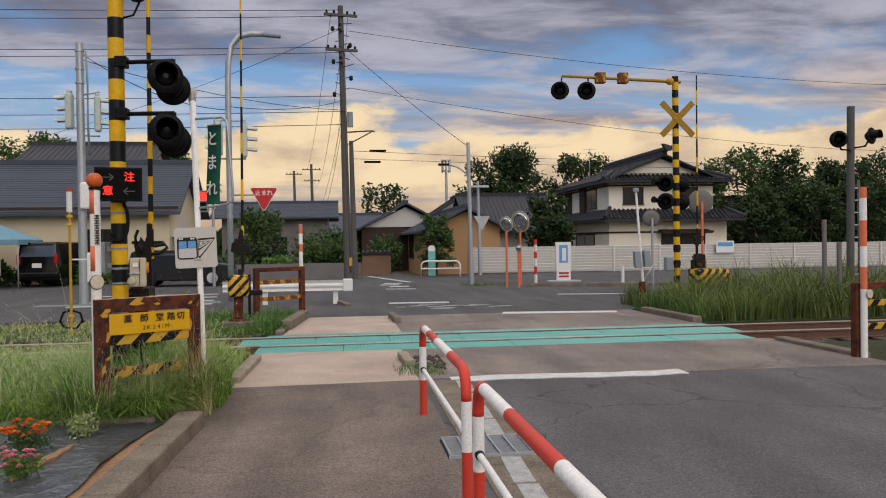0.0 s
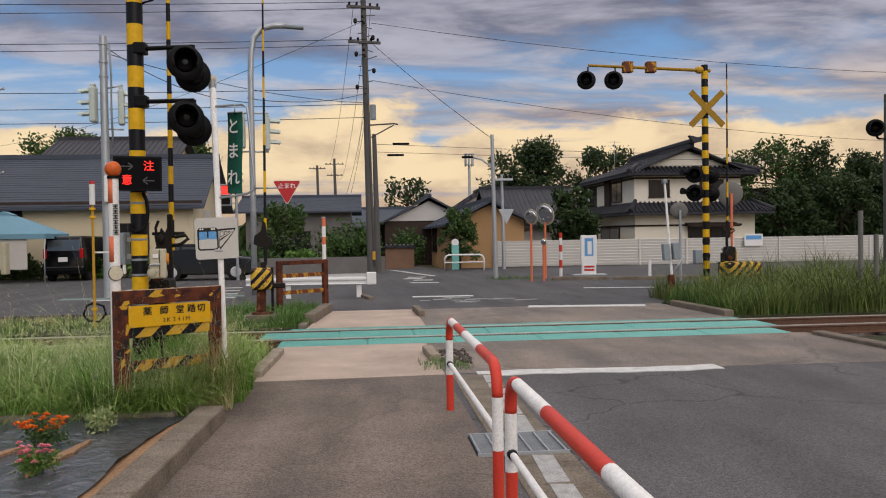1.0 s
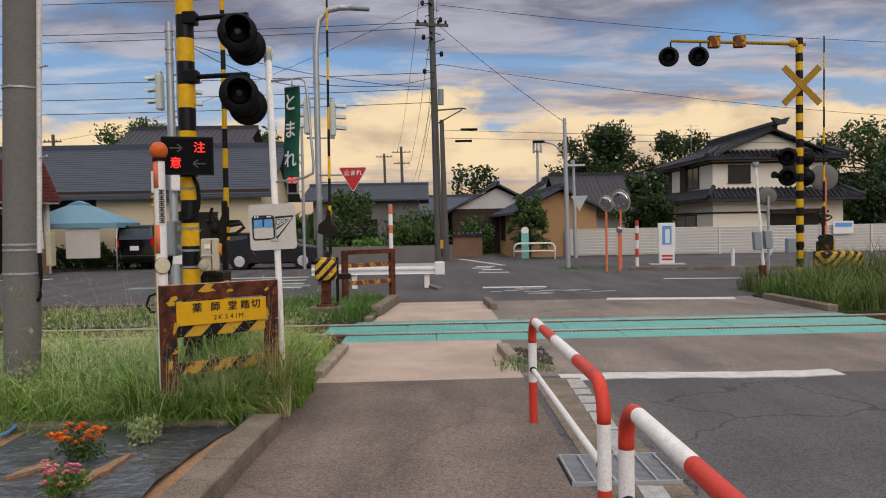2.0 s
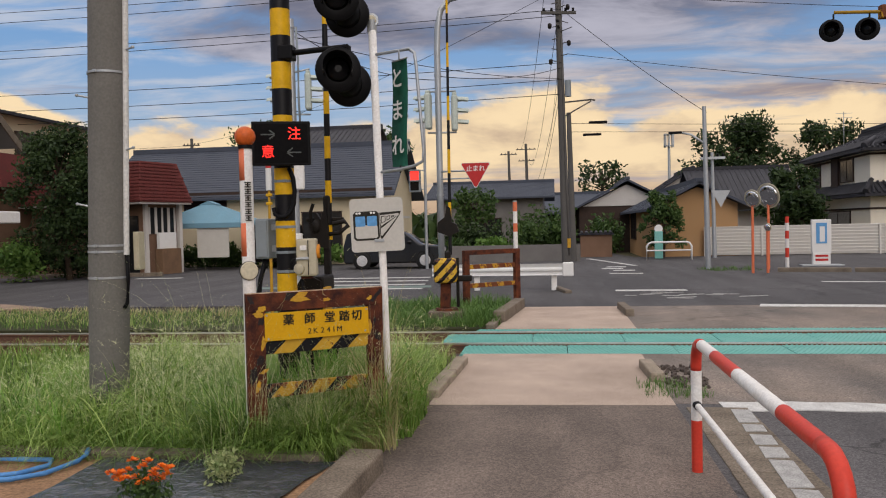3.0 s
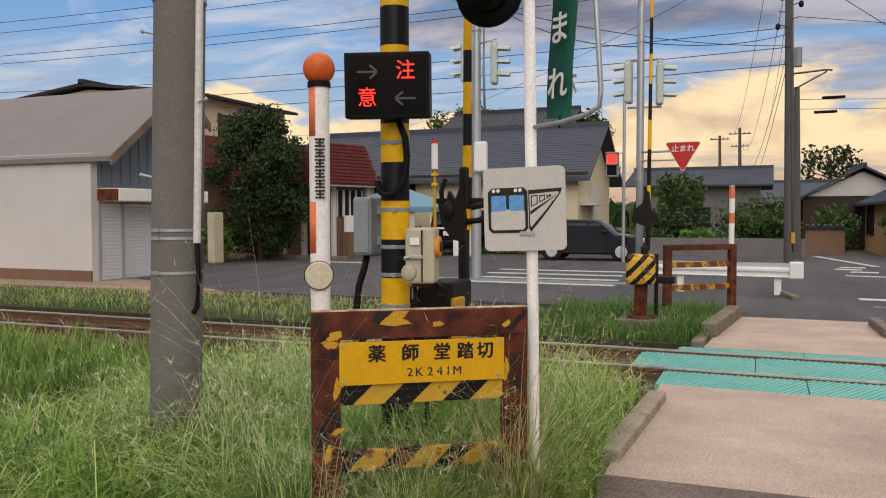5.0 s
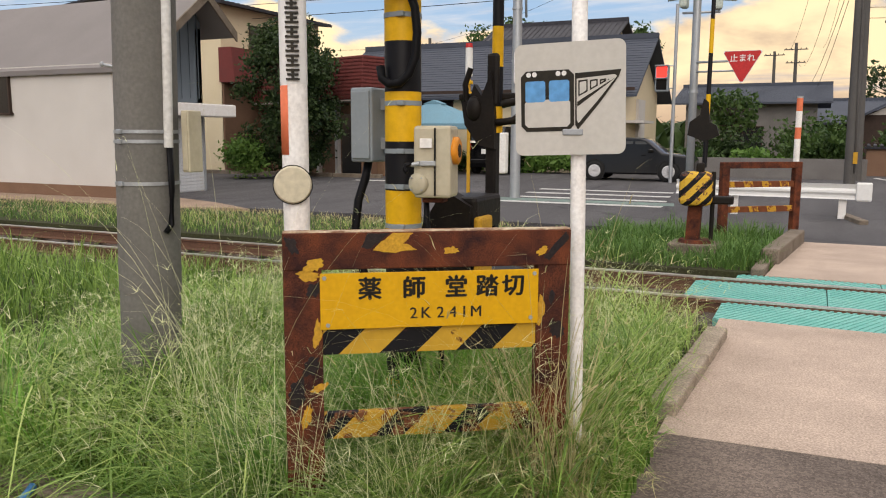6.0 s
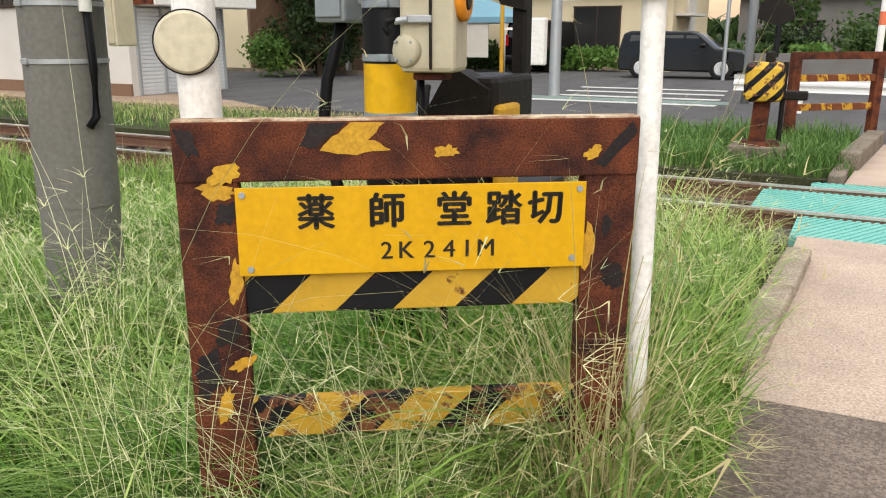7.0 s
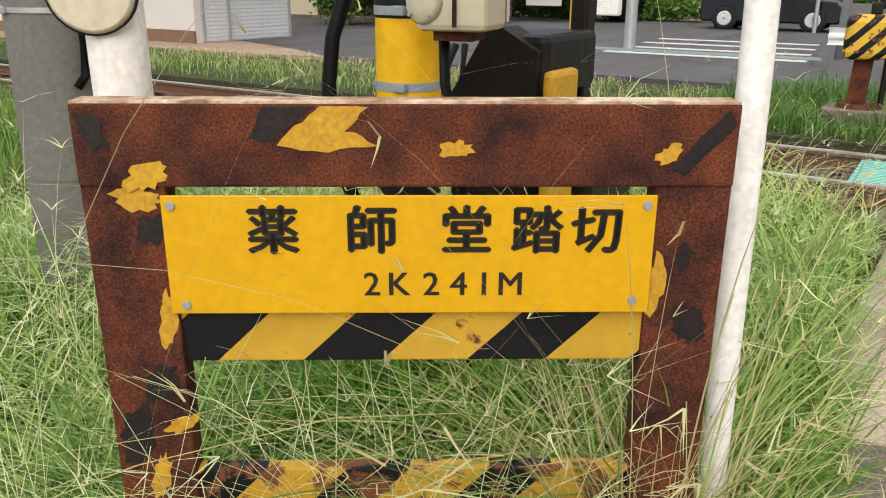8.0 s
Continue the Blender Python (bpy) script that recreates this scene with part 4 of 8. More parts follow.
# ---- the crossing's near side ----
def name_board():
    m = pose(-0.5, 0, 0, 0, 0, 33.95)
    t = thing("crossing_name_board", "rusted steel frame with yellow crossing name plate standing in grass", "sign", m)
    g = Shape()
    g.box((0.065, 0.03, 0.55), (0.13, 0.05, 1.10), bev=0.004)
    part("post", g, M["rust"], t)
    g = Shape()
    g.box((0.945, 0.03, 0.55), (0.12, 0.05, 1.10), bev=0.004)
    part("post", g, M["rust"], t)
    g = Shape()
    g.box((0.5025, 0.028, 1.097), (1.005, 0.056, 0.128), bev=0.005)
    part("top_bar", g, M["rust"], t)
    g = Shape()
    g.box((0.5025, 0.028, 1.162), (1.0, 0.05, 0.004))
    part("bare_edge", g, M["peeled"], t, "paint-flecked upper edge")
    g = Shape()
    g.box((0.507, 0.03, 0.785), (0.76, 0.03, 0.105), bev=0.003)
    part("middle_bar", g, M["hazard"], t, "yellow and black striped bar")
    g = Shape()
    g.box((0.507, 0.03, 0.475), (0.76, 0.03, 0.095), bev=0.003)
    part("lower_bar", g, M["hazard_low"], t, "worn striped lower bar")
    pl = Shape()
    pl.box((0.505, -0.004, 0.9245), (0.764, 0.004, 0.195), bev=0.0015)
    plate = part("name_plate", pl, M["plate_yellow"], t, "yellow enamel name plate")
    for ch, u in zip("薬師堂踏切", (0.292, 0.444, 0.592, 0.702, 0.796)):
        g = Shape()
        for dx, dz in ((-0.0028, 0.0), (0.0028, 0.0), (0.0, 0.0020), (0.0, -0.0020), (0.0, 0.0)):
            g.text(ch, pose(u + dx, -0.0065 - abs(dz) * 0.1, 0.961 + dz) @ FLAT, 0.082, 0.0, 0.0006)
        part("name_character", g, M["ink"], plate, "black painted character")
    g = Shape()
    for ch, u in zip("2K241M", (0.442, 0.484, 0.536, 0.580, 0.620, 0.662)):
        g.text(ch, pose(u, -0.0065, 0.875) @ FLAT, 0.056, 0.0, 0.0006)
        g.text(ch, pose(u + 0.0016, -0.0066, 0.875) @ FLAT, 0.056, 0.0, 0.0006)
    part("distance_mark", g, M["ink"], plate, "black stencilled distance")
    for u, z in ((0.138, 1.006), (0.872, 1.006), (0.148, 0.842), (0.860, 0.848)):
        b = Shape()
        b.cyl((u, -0.005, z), (u, -0.010, z), 0.008, 0.007, 8)
        part("bolt", b, M["galv"], plate, "steel bolt")
    # remains of paint, thin flakes with ragged rims
    rnd = random.Random(21)

    def flake(cu, cz, w, h, material, tilt=0.0, n=22, rag=0.28):
        pts = []
        for k in range(n):
            a = 2 * math.pi * k / n
            r = 1 + rnd.uniform(-rag, rag)
            u, z = math.cos(a) * w / 2 * r, math.sin(a) * h / 2 * r
            pts.append((max(0.004, min(1.0, cu + u + tilt * z)), min(1.158, cz + z)))
        g = Shape()
        g.prism(pts, 0.0012, Matrix.Translation((0, -0.0014 if cz > 1.03 else 0.0036, 0)))
        part("paint_flake", g, material, t)

    Y, K = M["old_yellow"], M["old_black"]
    # long remains of the slanted bands across the top rail
    for poly, material in (([(0.373, 1.157), (0.443, 1.157), (0.408, 1.122), (0.456, 1.100), (0.382, 1.087), (0.303, 1.100), (0.334, 1.128)], Y),
                           ([(0.285, 1.157), (0.364, 1.157), (0.322, 1.124), (0.292, 1.102), (0.262, 1.106)], K),
                           ([(0.985, 1.157), (0.998, 1.128), (0.925, 1.050), (0.905, 1.063)], K)):
        pts = []
        for (u0, z0), (u1, z1) in zip(poly, poly[1:] + poly[:1]):
            for k in range(4):
                f = k / 4
                pts.append((min(0.999, u0 + (u1 - u0) * f + rnd.uniform(-0.003, 0.003)), min(1.157, z0 + (z1 - z0) * f + rnd.uniform(-0.003, 0.003))))
        g = Shape()
        g.prism(pts, 0.0012, Matrix.Translation((0, -0.0014, 0)))
        part("paint_flake", g, material, t)
    for f in ((0.575, 1.092, 0.05, 0.026, Y, 0), (0.105, 1.052, 0.06, 0.05, Y, 0.5),
              (0.085, 1.015, 0.07, 0.04, Y, -0.4), (0.112, 0.81, 0.028, 0.11, Y, 0.15), (0.898, 0.872, 0.030, 0.10, Y, 0.1), (0.115, 0.62, 0.045, 0.035, Y, 0.8), (0.07, 0.515, 0.03, 0.09, Y, 0.2),
              (0.03, 1.12, 0.04, 0.06, K, -0.4), (0.90, 1.085, 0.035, 0.03, Y, 0.6),
              (0.10, 0.965, 0.05, 0.05, K, 0.2), (0.09, 0.70, 0.05, 0.07, K, 0.3), (0.96, 0.80, 0.05, 0.06, K, -0.2), (0.04, 0.60, 0.06, 0.12, K, 0.1), (0.94, 0.92, 0.02, 0.05, K, 0.0)):
        flake(*f)
    return t


name_board()


def round_marker(base, ball_z, m_rot=0, label="white marker post with faded orange bands and orange ball"):
    """Ball-topped emergency marker post."""
    t = thing("marker_post", label, "marker post", pose(*base, 0, 0, m_rot))
    g = Shape()
    g.cyl((0, 0, 0), (0, 0, ball_z - 0.08), 0.045, 0.045, 24)
    part("post", g, M["white_old"], t)
    # orange bands, left only on the side away from the weather
    for za, zb in ((1.42, 1.65), (1.945, ball_z - 0.085)):
        g = Shape()
        n = 14
        ring = []
        for z in (za, zb):
            for rr in (0.0464, 0.0445):
                ring.append([g.bm.verts.new((rr * math.cos(q), rr * math.sin(q), z)) for q in [math.radians(130 + 128 * k / n) for k in range(n + 1)]])
        for k in range(n):
            g.bm.faces.new((ring[0][k], ring[0][k + 1], ring[2][k + 1], ring[2][k])).smooth = True
            g.bm.faces.new((ring[2][k], ring[2][k + 1], ring[3][k + 1], ring[3][k]))
            g.bm.faces.new((ring[0][k], ring[1][k], ring[1][k + 1], ring[0][k + 1]))
        part("orange_band", g, M["orange"], t, "faded orange band")
    g = Shape()
    g.cyl((0, 0, 1.655), (0, 0, 1.94), 0.0462, 0.0462, 24)
    part("label_sleeve", g, M["white"], t, "white label sleeve")
    g = Shape()
    g.cyl((0, 0, ball_z - 0.085), (0, 0, ball_z - 0.06), 0.052, 0.052, 20)
    part("collar", g, M["black"], t)
    g = Shape()
    g.ball((0, 0, ball_z), 0.072, n=24)
    part("ball", g, M["orange_ball"], t)
    g = Shape()
    g.lathe([(0, 0.062), (0.012, 0.064), (0.02, 0.058)], (0.0, -0.045, 1.32), (0.35, -0.94, 0), 28)
    rf = part("reflector", g, M["reflector"], t, "round cream reflector")
    g = Shape()
    g.lathe([(-0.002, 0.066), (0.012, 0.067)], (0.0, -0.045, 1.32), (0.35, -0.94, 0), 28)
    part("rim", g, M["black"], rf)
    # lettering on the post, shown as plain bars
    lab = Shape()
    for k in range(6):
        z = 1.915 - k * 0.046
        for dz, w in ((0.015, 0.044), (0.0, 0.036), (-0.015, 0.044)):
            lab.box((0.010, -0.0465, z + dz), (w, 0.010, 0.007), (0, 0, 6))
        lab.box((0.010, -0.0465, z), (0.009, 0.011, 0.038), (0, 0, 6))
    part("vertical_lettering", lab, M["ink"], t, "black vertical lettering")
    return t


round_marker((-0.515, 0.11, 0), 2.25, 20)


def hooded_lamp(t, c, facing, r=0.135, hood=0.20):
    """Round black warning lamp with its target plate and hood."""
    f = Vector(facing).normalized()
    c = Vector(c)
    g = Shape()
    g.lathe([(0.0, r * 0.45), (0.02, r * 1.45), (0.035, r * 1.50), (0.045, r * 1.42), (0.05, r * 0.9)], c, f, 32)
    lamp = part("warning_lamp", g, M["black"], t, "black round target plate")
    g = Shape()
    g.lathe([(-0.10, r * 0.5), (-0.05, r * 0.85), (0.02, r * 0.95)], c, f, 24)
    part("housing", g, M["black"], lamp)
    g = Shape()
    g.lathe([(0.05, r * 0.82), (0.075, r * 0.62), (0.085, r * 0.2)], c, f, 24)
    part("lens", g, M["black_gloss"], lamp, "unlit dark lens")
    # hood: an open half tube
    q = f.to_track_quat("Z", "Y")
    g = Shape()
    n = 18
    rings = []
    up = Vector((0, 0, 1))
    sx = f.cross(up).normalized()
    for h, rr in ((0.05, r * 1.0), (0.05 + hood, r * 0.98)):
        for off in (0.0, -0.006):
            rings.append([g.bm.verts.new(c + f * h + (sx * math.cos(a) + up * math.sin(a)) * (rr + off)) for a in [math.radians(-25 + 230 * k / n) for k in range(n + 1)]])
    for k in range(n):
        g.bm.faces.new((rings[0][k], rings[0][k + 1], rings[2][k + 1], rings[2][k]))
        g.bm.faces.new((rings[1][k], rings[3][k], rings[3][k + 1], rings[1][k + 1]))
        g.bm.faces.new((rings[2][k], rings[2][k + 1], rings[3][k + 1], rings[3][k]))
    part("hood", g, M["black"], lamp)
    return lamp


def warning_post():
    """The near crossing signal: banded pole, lamps, direction display."""
    t = thing("crossing_signal", "black and yellow banded crossing signal pole with two black lamps", "railway signal", pose(-0.51, 0.89, 0))
    g = Shape()
    g.cyl((0, 0, -0.1), (0, 0, 5.2), 0.078, 0.078, 28)
    pole = part("pole", g, M["pole_bands"], t)
    for z in (0.98, 1.10, 1.27, 1.42, 1.62, 1.98):
        g = Shape()
        g.cyl((0, 0, z - 0.010), (0, 0, z + 0.010), 0.0805, 0.0805, 28)
        g.box((0.03, -0.080, z), (0.035, 0.016, 0.022), bev=0.004)
        part("clamp", g, M["greybox"], pole, "steel strap clamp")
    g = Shape()
    g.cyl((0, 0, 0.55), (0, 0, 0.72), 0.088, 0.084, 28)
    part("foot_sleeve", g, M["machine"], pole)
    for z in (2.98, 3.50):
        g = Shape()
        g.tube([(0.06, -0.02, z), (0.30, -0.12, z - 0.01), (0.60, -0.22, z - 0.02)], 0.022, 10)
        g.box((0.06, -0.03, z), (0.12, 0.12, 0.11), bev=0.01)
        part("bracket_arm", g, M["black"], t)
    for z in (2.75, 3.28):
        hooded_lamp(t, (0.53, -0.25, z + 0.03), (0.25, -1, -0.02), 0.114)
        hooded_lamp(t, (0.575, -0.13, z - 0.05), (-0.1, 1, 0), 0.114)
        g = Shape()
        g.cyl((0.60, -0.2, z), (0.60, -0.2, z + 0.22), 0.02, 0.02, 8)
        part("lamp_stem", g, M["black"], t)
    g = Shape()
    g.tube([(0.06, 0, 3.95), (0.18, -0.02, 3.98), (0.24, -0.03, 4.10), (0.25, -0.03, 4.2)], 0.012, 8)
    part("horn_bracket", g, M["black"], t)
    g = Shape()
    g.lathe([(0, 0.05), (0.05, 0.11), (0.10, 0.125), (0.2, 0.10), (0.26, 0.04)], (0.22, -0.03, 4.12), (0, 0, 1), 20)
    part("horn", g, M["black"], t)
    # direction display
    dm = pose(0.045, -0.17, 2.26, 4, 0, 16)
    g = Shape()
    g.box((0, 0, 0), (0.44, 0.12, 0.335), bev=0.008)
    box = part("direction_display", g, M["black"], t, "black box display with lit red characters")
    box.matrix_basis = dm
    g = Shape()
    g.box((0, -0.0615, 0), (0.40, 0.003, 0.295))
    part("display_glass", g, M["black_gloss"], box)
    g = Shape()
    g.text("注", pose(0.10, -0.066, 0.068) @ FLAT, 0.104, 0.0, 0.0006)
    part("lit_character", g, M["led_red"], box, "red lit character")
    g = Shape()
    g.text("意", pose(-0.10, -0.066, -0.068) @ FLAT, 0.104, 0.0, 0.0006)
    part("lit_character", g, M["led_red"], box, "red lit character")
    for sx, z in ((1, 0.068), (-1, -0.068)):
        g = Shape()
        cx = -0.10 * sx
        g.box((cx, -0.0645, z), (0.10, 0.003, 0.010))
        for a in (38, -38):
            g.box((cx + sx * 0.034, -0.0645, z + (0.018 if a > 0 else -0.018)), (0.05, 0.003, 0.010), (0, a * sx, 0))
        part("arrow", g, M["led_dim"], box, "unlit grey arrow")
    g = Shape()
    g.tube([(0.07, -0.09, 2.08), (0.10, -0.085, 2.0), (0.108, -0.08, 1.9), (0.10, -0.082, 1.80), (0.075, -0.09, 1.735), (0.035, -0.098, 1.70), (-0.01, -0.10, 1.695), (-0.05, -0.092, 1.72), (-0.062, -0.085, 1.77)], 0.018, 12)
    part("cable_loop", g, M["black"], t)
    # relay boxes
    g = Shape()
    g.box((-0.185, 0.06, 1.53), (0.11, 0.20, 0.32), bev=0.01)
    gb = part("relay_box", g, M["greybox"], t, "grey steel relay box")
    g = Shape()
    g.box((-0.185, -0.045, 1.53), (0.09, 0.012, 0.29), bev=0.004)
    part("lid", g, M["greybox"], gb)
    g = Shape()
    g.box((-0.12, 0.06, 1.62), (0.06, 0.05, 0.05))
    g.box((-0.12, 0.06, 1.45), (0.06, 0.05, 0.05))
    part("mount", g, M["galv"], gb)
    g = Shape()
    g.tube([(-0.19, 0.03, 1.37), (-0.195, 0.01, 1.30), (-0.215, -0.02, 1.20), (-0.225, -0.03, 1.08), (-0.205, -0.04, 0.96), (-0.16, -0.05, 0.85), (-0.10, -0.05, 0.72)], 0.019, 12)
    part("conduit", g, M["black"], t, "black corrugated conduit")
    bx = Shape()
    bx.box((0.20, -0.09, 1.38), (0.155, 0.15, 0.29), (0, 0, 12), bev=0.014)
    bb = part("emergency_button_box", bx, M["beige"], t, "beige emergency push-button box")
    g = Shape()
    g.lathe([(-0.01, 0.056), (0.016, 0.056), (0.022, 0.046), (0.020, 0.030)], (0.280, -0.085, 1.425), (1, 0.22, 0), 24)
    ring = part("button_ring", g, M["button_orange"], bb, "orange button guard")
    g = Shape()
    g.lathe([(0.018, 0.030), (0.024, 0.024)], (0.280, -0.085, 1.425), (1, 0.22, 0), 18)
    part("button", g, M["machine"], ring, "dark push button")
    g = Shape()
    g.box((0.196, -0.178, 1.455), (0.050, 0.008, 0.038), (0, 0, 12), bev=0.002)
    part("name_tab", g, M["white_old"], bb, "small white label plate")
    g = Shape()
    g.box((0.232, -0.170, 1.38), (0.006, 0.010, 0.27), (0, 0, 12))
    part("door_seam", g, M["machine"], bb)
    g = Shape()
    g.box((0.205, -0.180, 1.375), (0.066, 0.014, 0.020), (0, 0, 12), bev=0.003)
    g.cyl((0.172, -0.188, 1.375), (0.140, -0.200, 1.368), 0.010, 0.009, 10)
    part("hasp", g, M["galv"], bb, "steel hasp")
    g = Shape()
    g.tube([(0.145, -0.20, 1.372), (0.120, -0.205, 1.368), (0.112, -0.205, 1.350), (0.126, -0.205, 1.338)], 0.009, 8)
    part("padlock", g, M["black"], bb, "black padlock")
    g = Shape()
    g.lathe([(-0.01, 0.044), (0.012, 0.044), (0.018, 0.038), (0.020, 0.01)], (0.158, -0.165, 1.292), (-0.2, -1, 0), 22)
    fl = part("round_cap", g, M["beige"], bb)
    for k in range(4):
        g = Shape()
        q = math.pi / 4 + k * math.pi / 2
        g.cyl((0.158 + 0.034 * math.cos(q), -0.182, 1.292 + 0.034 * math.sin(q)), (0.157 + 0.034 * math.cos(q), -0.190, 1.292 + 0.034 * math.sin(q)), 0.004, 0.004, 6)
        part("screw", g, M["galv"], fl)
    g = Shape()
    g.box((0.195, -0.09, 1.225), (0.09, 0.08, 0.022), (0, 0, 12), bev=0.004)
    part("cable_gland", g, M["rust"], bb, "rusty cable gland")
    g = Shape()
    g.tube([(0.15, -0.08, 1.24), (0.16, -0.09, 1.12), (0.19, -0.08, 0.98), (0.20, -0.06, 0.8), (0.21, -0.04, 0.4)], 0.012, 8)
    part("button_cable", g, M["black"], bb)
    return t


warning_post()


def barrier(base, label, arm_h, group, bands="arm_bands"):
    """Barrier machine with its arm raised upright."""
    t = thing("level_crossing_barrier", label, "barrier", pose(*base), group)
    g = Shape()
    g.box((0, 0.0, 0.40), (0.30, 0.36, 0.80), bev=0.02)
    part("machine", g, M["machine"], t, "dark greasy iron drive housing")
    g = Shape()
    g.prism([(-0.21, 0.70), (0.03, 0.70), (0.05, 1.16), (-0.06, 1.22), (-0.10, 1.22), (-0.21, 1.04)], 0.10, Matrix.Translation((0.02, -0.40, 0)))
    part("crank_cover", g, M["machine"], t)
    g = Shape()
    g.box((-0.01, -0.20, 1.12), (0.19, 0.34, 0.16), bev=0.02)
    part("top_housing", g, M["machine"], t)
    g = Shape()
    g.box((-0.19, -0.24, 0.92), (0.08, 0.22, 0.26), bev=0.02)
    part("side_housing", g, M["machine"], t)
    g = Shape()
    g.box((-0.03, -0.24, 0.92), (0.18, 0.28, 0.36), bev=0.03)
    part("gear_housing", g, M["machine"], t)
    g = Shape()
    g.lathe([(0, 0.05), (0.02, 0.05), (0.024, 0.03)], (-0.10, -0.405, 0.93), (0, -1, 0), 18)
    part("hub_cap", g, M["rust"], t, "rusty round cap")
    g = Shape()
    g.box((0.095, -0.30, 0.86), (0.04, 0.16, 0.50), bev=0.015)
    part("side_cover", g, M["old_yellow"], t)
    g = Shape()
    g.box((0.02, 0, 1.28), (0.055, 0.07, 0.62), bev=0.01)
    part("arm_holder", g, M["machine"], t)
    # hoses and bolts hanging round the drive
    for xx, sw in ((-0.27, 0.03), (-0.24, -0.02), (-0.21, 0.025)):
        g = Shape()
        g.tube([(xx, -0.30, 1.16), (xx + sw, -0.36, 1.05), (xx - sw, -0.37, 0.92), (xx + sw * 0.5, -0.33, 0.78)], 0.011, 8)
        part("hose", g, M["rubber"], t, "black drive hose")
    for xx, zz in ((-0.04, 0.84), (0.04, 0.84), (-0.04, 1.02), (0.05, 1.02)):
        g = Shape()
        g.cyl((xx, -0.452, zz), (xx, -0.464, zz), 0.012, 0.010, 8)
        part("bolt", g, M["rust"], t, "rusty bolt head")
    # counterweight blades and links of the arm holder
    g = Shape()
    g.prism([(-0.04, 1.44), (-0.11, 1.54), (-0.13, 1.66), (-0.09, 1.64), (-0.06, 1.74), (-0.02, 1.68), (0.03, 1.80), (0.05, 1.58), (0.05, 1.42)], 0.05, Matrix.Translation((0, -0.06, 0)))
    g.tube([(-0.07, -0.03, 1.55), (-0.11, -0.03, 1.64), (-0.12, -0.03, 1.74), (-0.09, -0.03, 1.82)], 0.016, 8)
    g.tube([(0.05, -0.03, 1.55), (0.14, -0.03, 1.56), (0.22, -0.03, 1.62), (0.19, -0.03, 1.66), (0.08, -0.03, 1.64)], 0.020, 8)
    g.box((0.0, 0.02, 1.68), (0.34, 0.05, 0.035), bev=0.01)
    g.ball((-0.06, -0.06, 1.62), 0.045, (0.9, 0.6, 1.4), 12)
    g.box((0.03, -0.01, 1.76), (0.062, 0.066, 0.26), bev=0.015)
    part("counterweight", g, M["machine"], t)
    g = Shape()
    g.cyl((0.04, 0, 1.5), (0.06, 0, arm_h), 0.030, 0.016, 12)
    part("arm", g, M[bands], t)
    return t


barrier((-0.405, 1.62, 0), "dark iron crossing barrier with raised striped arm", 6.2, "crossing barriers", "arm_bands_near")


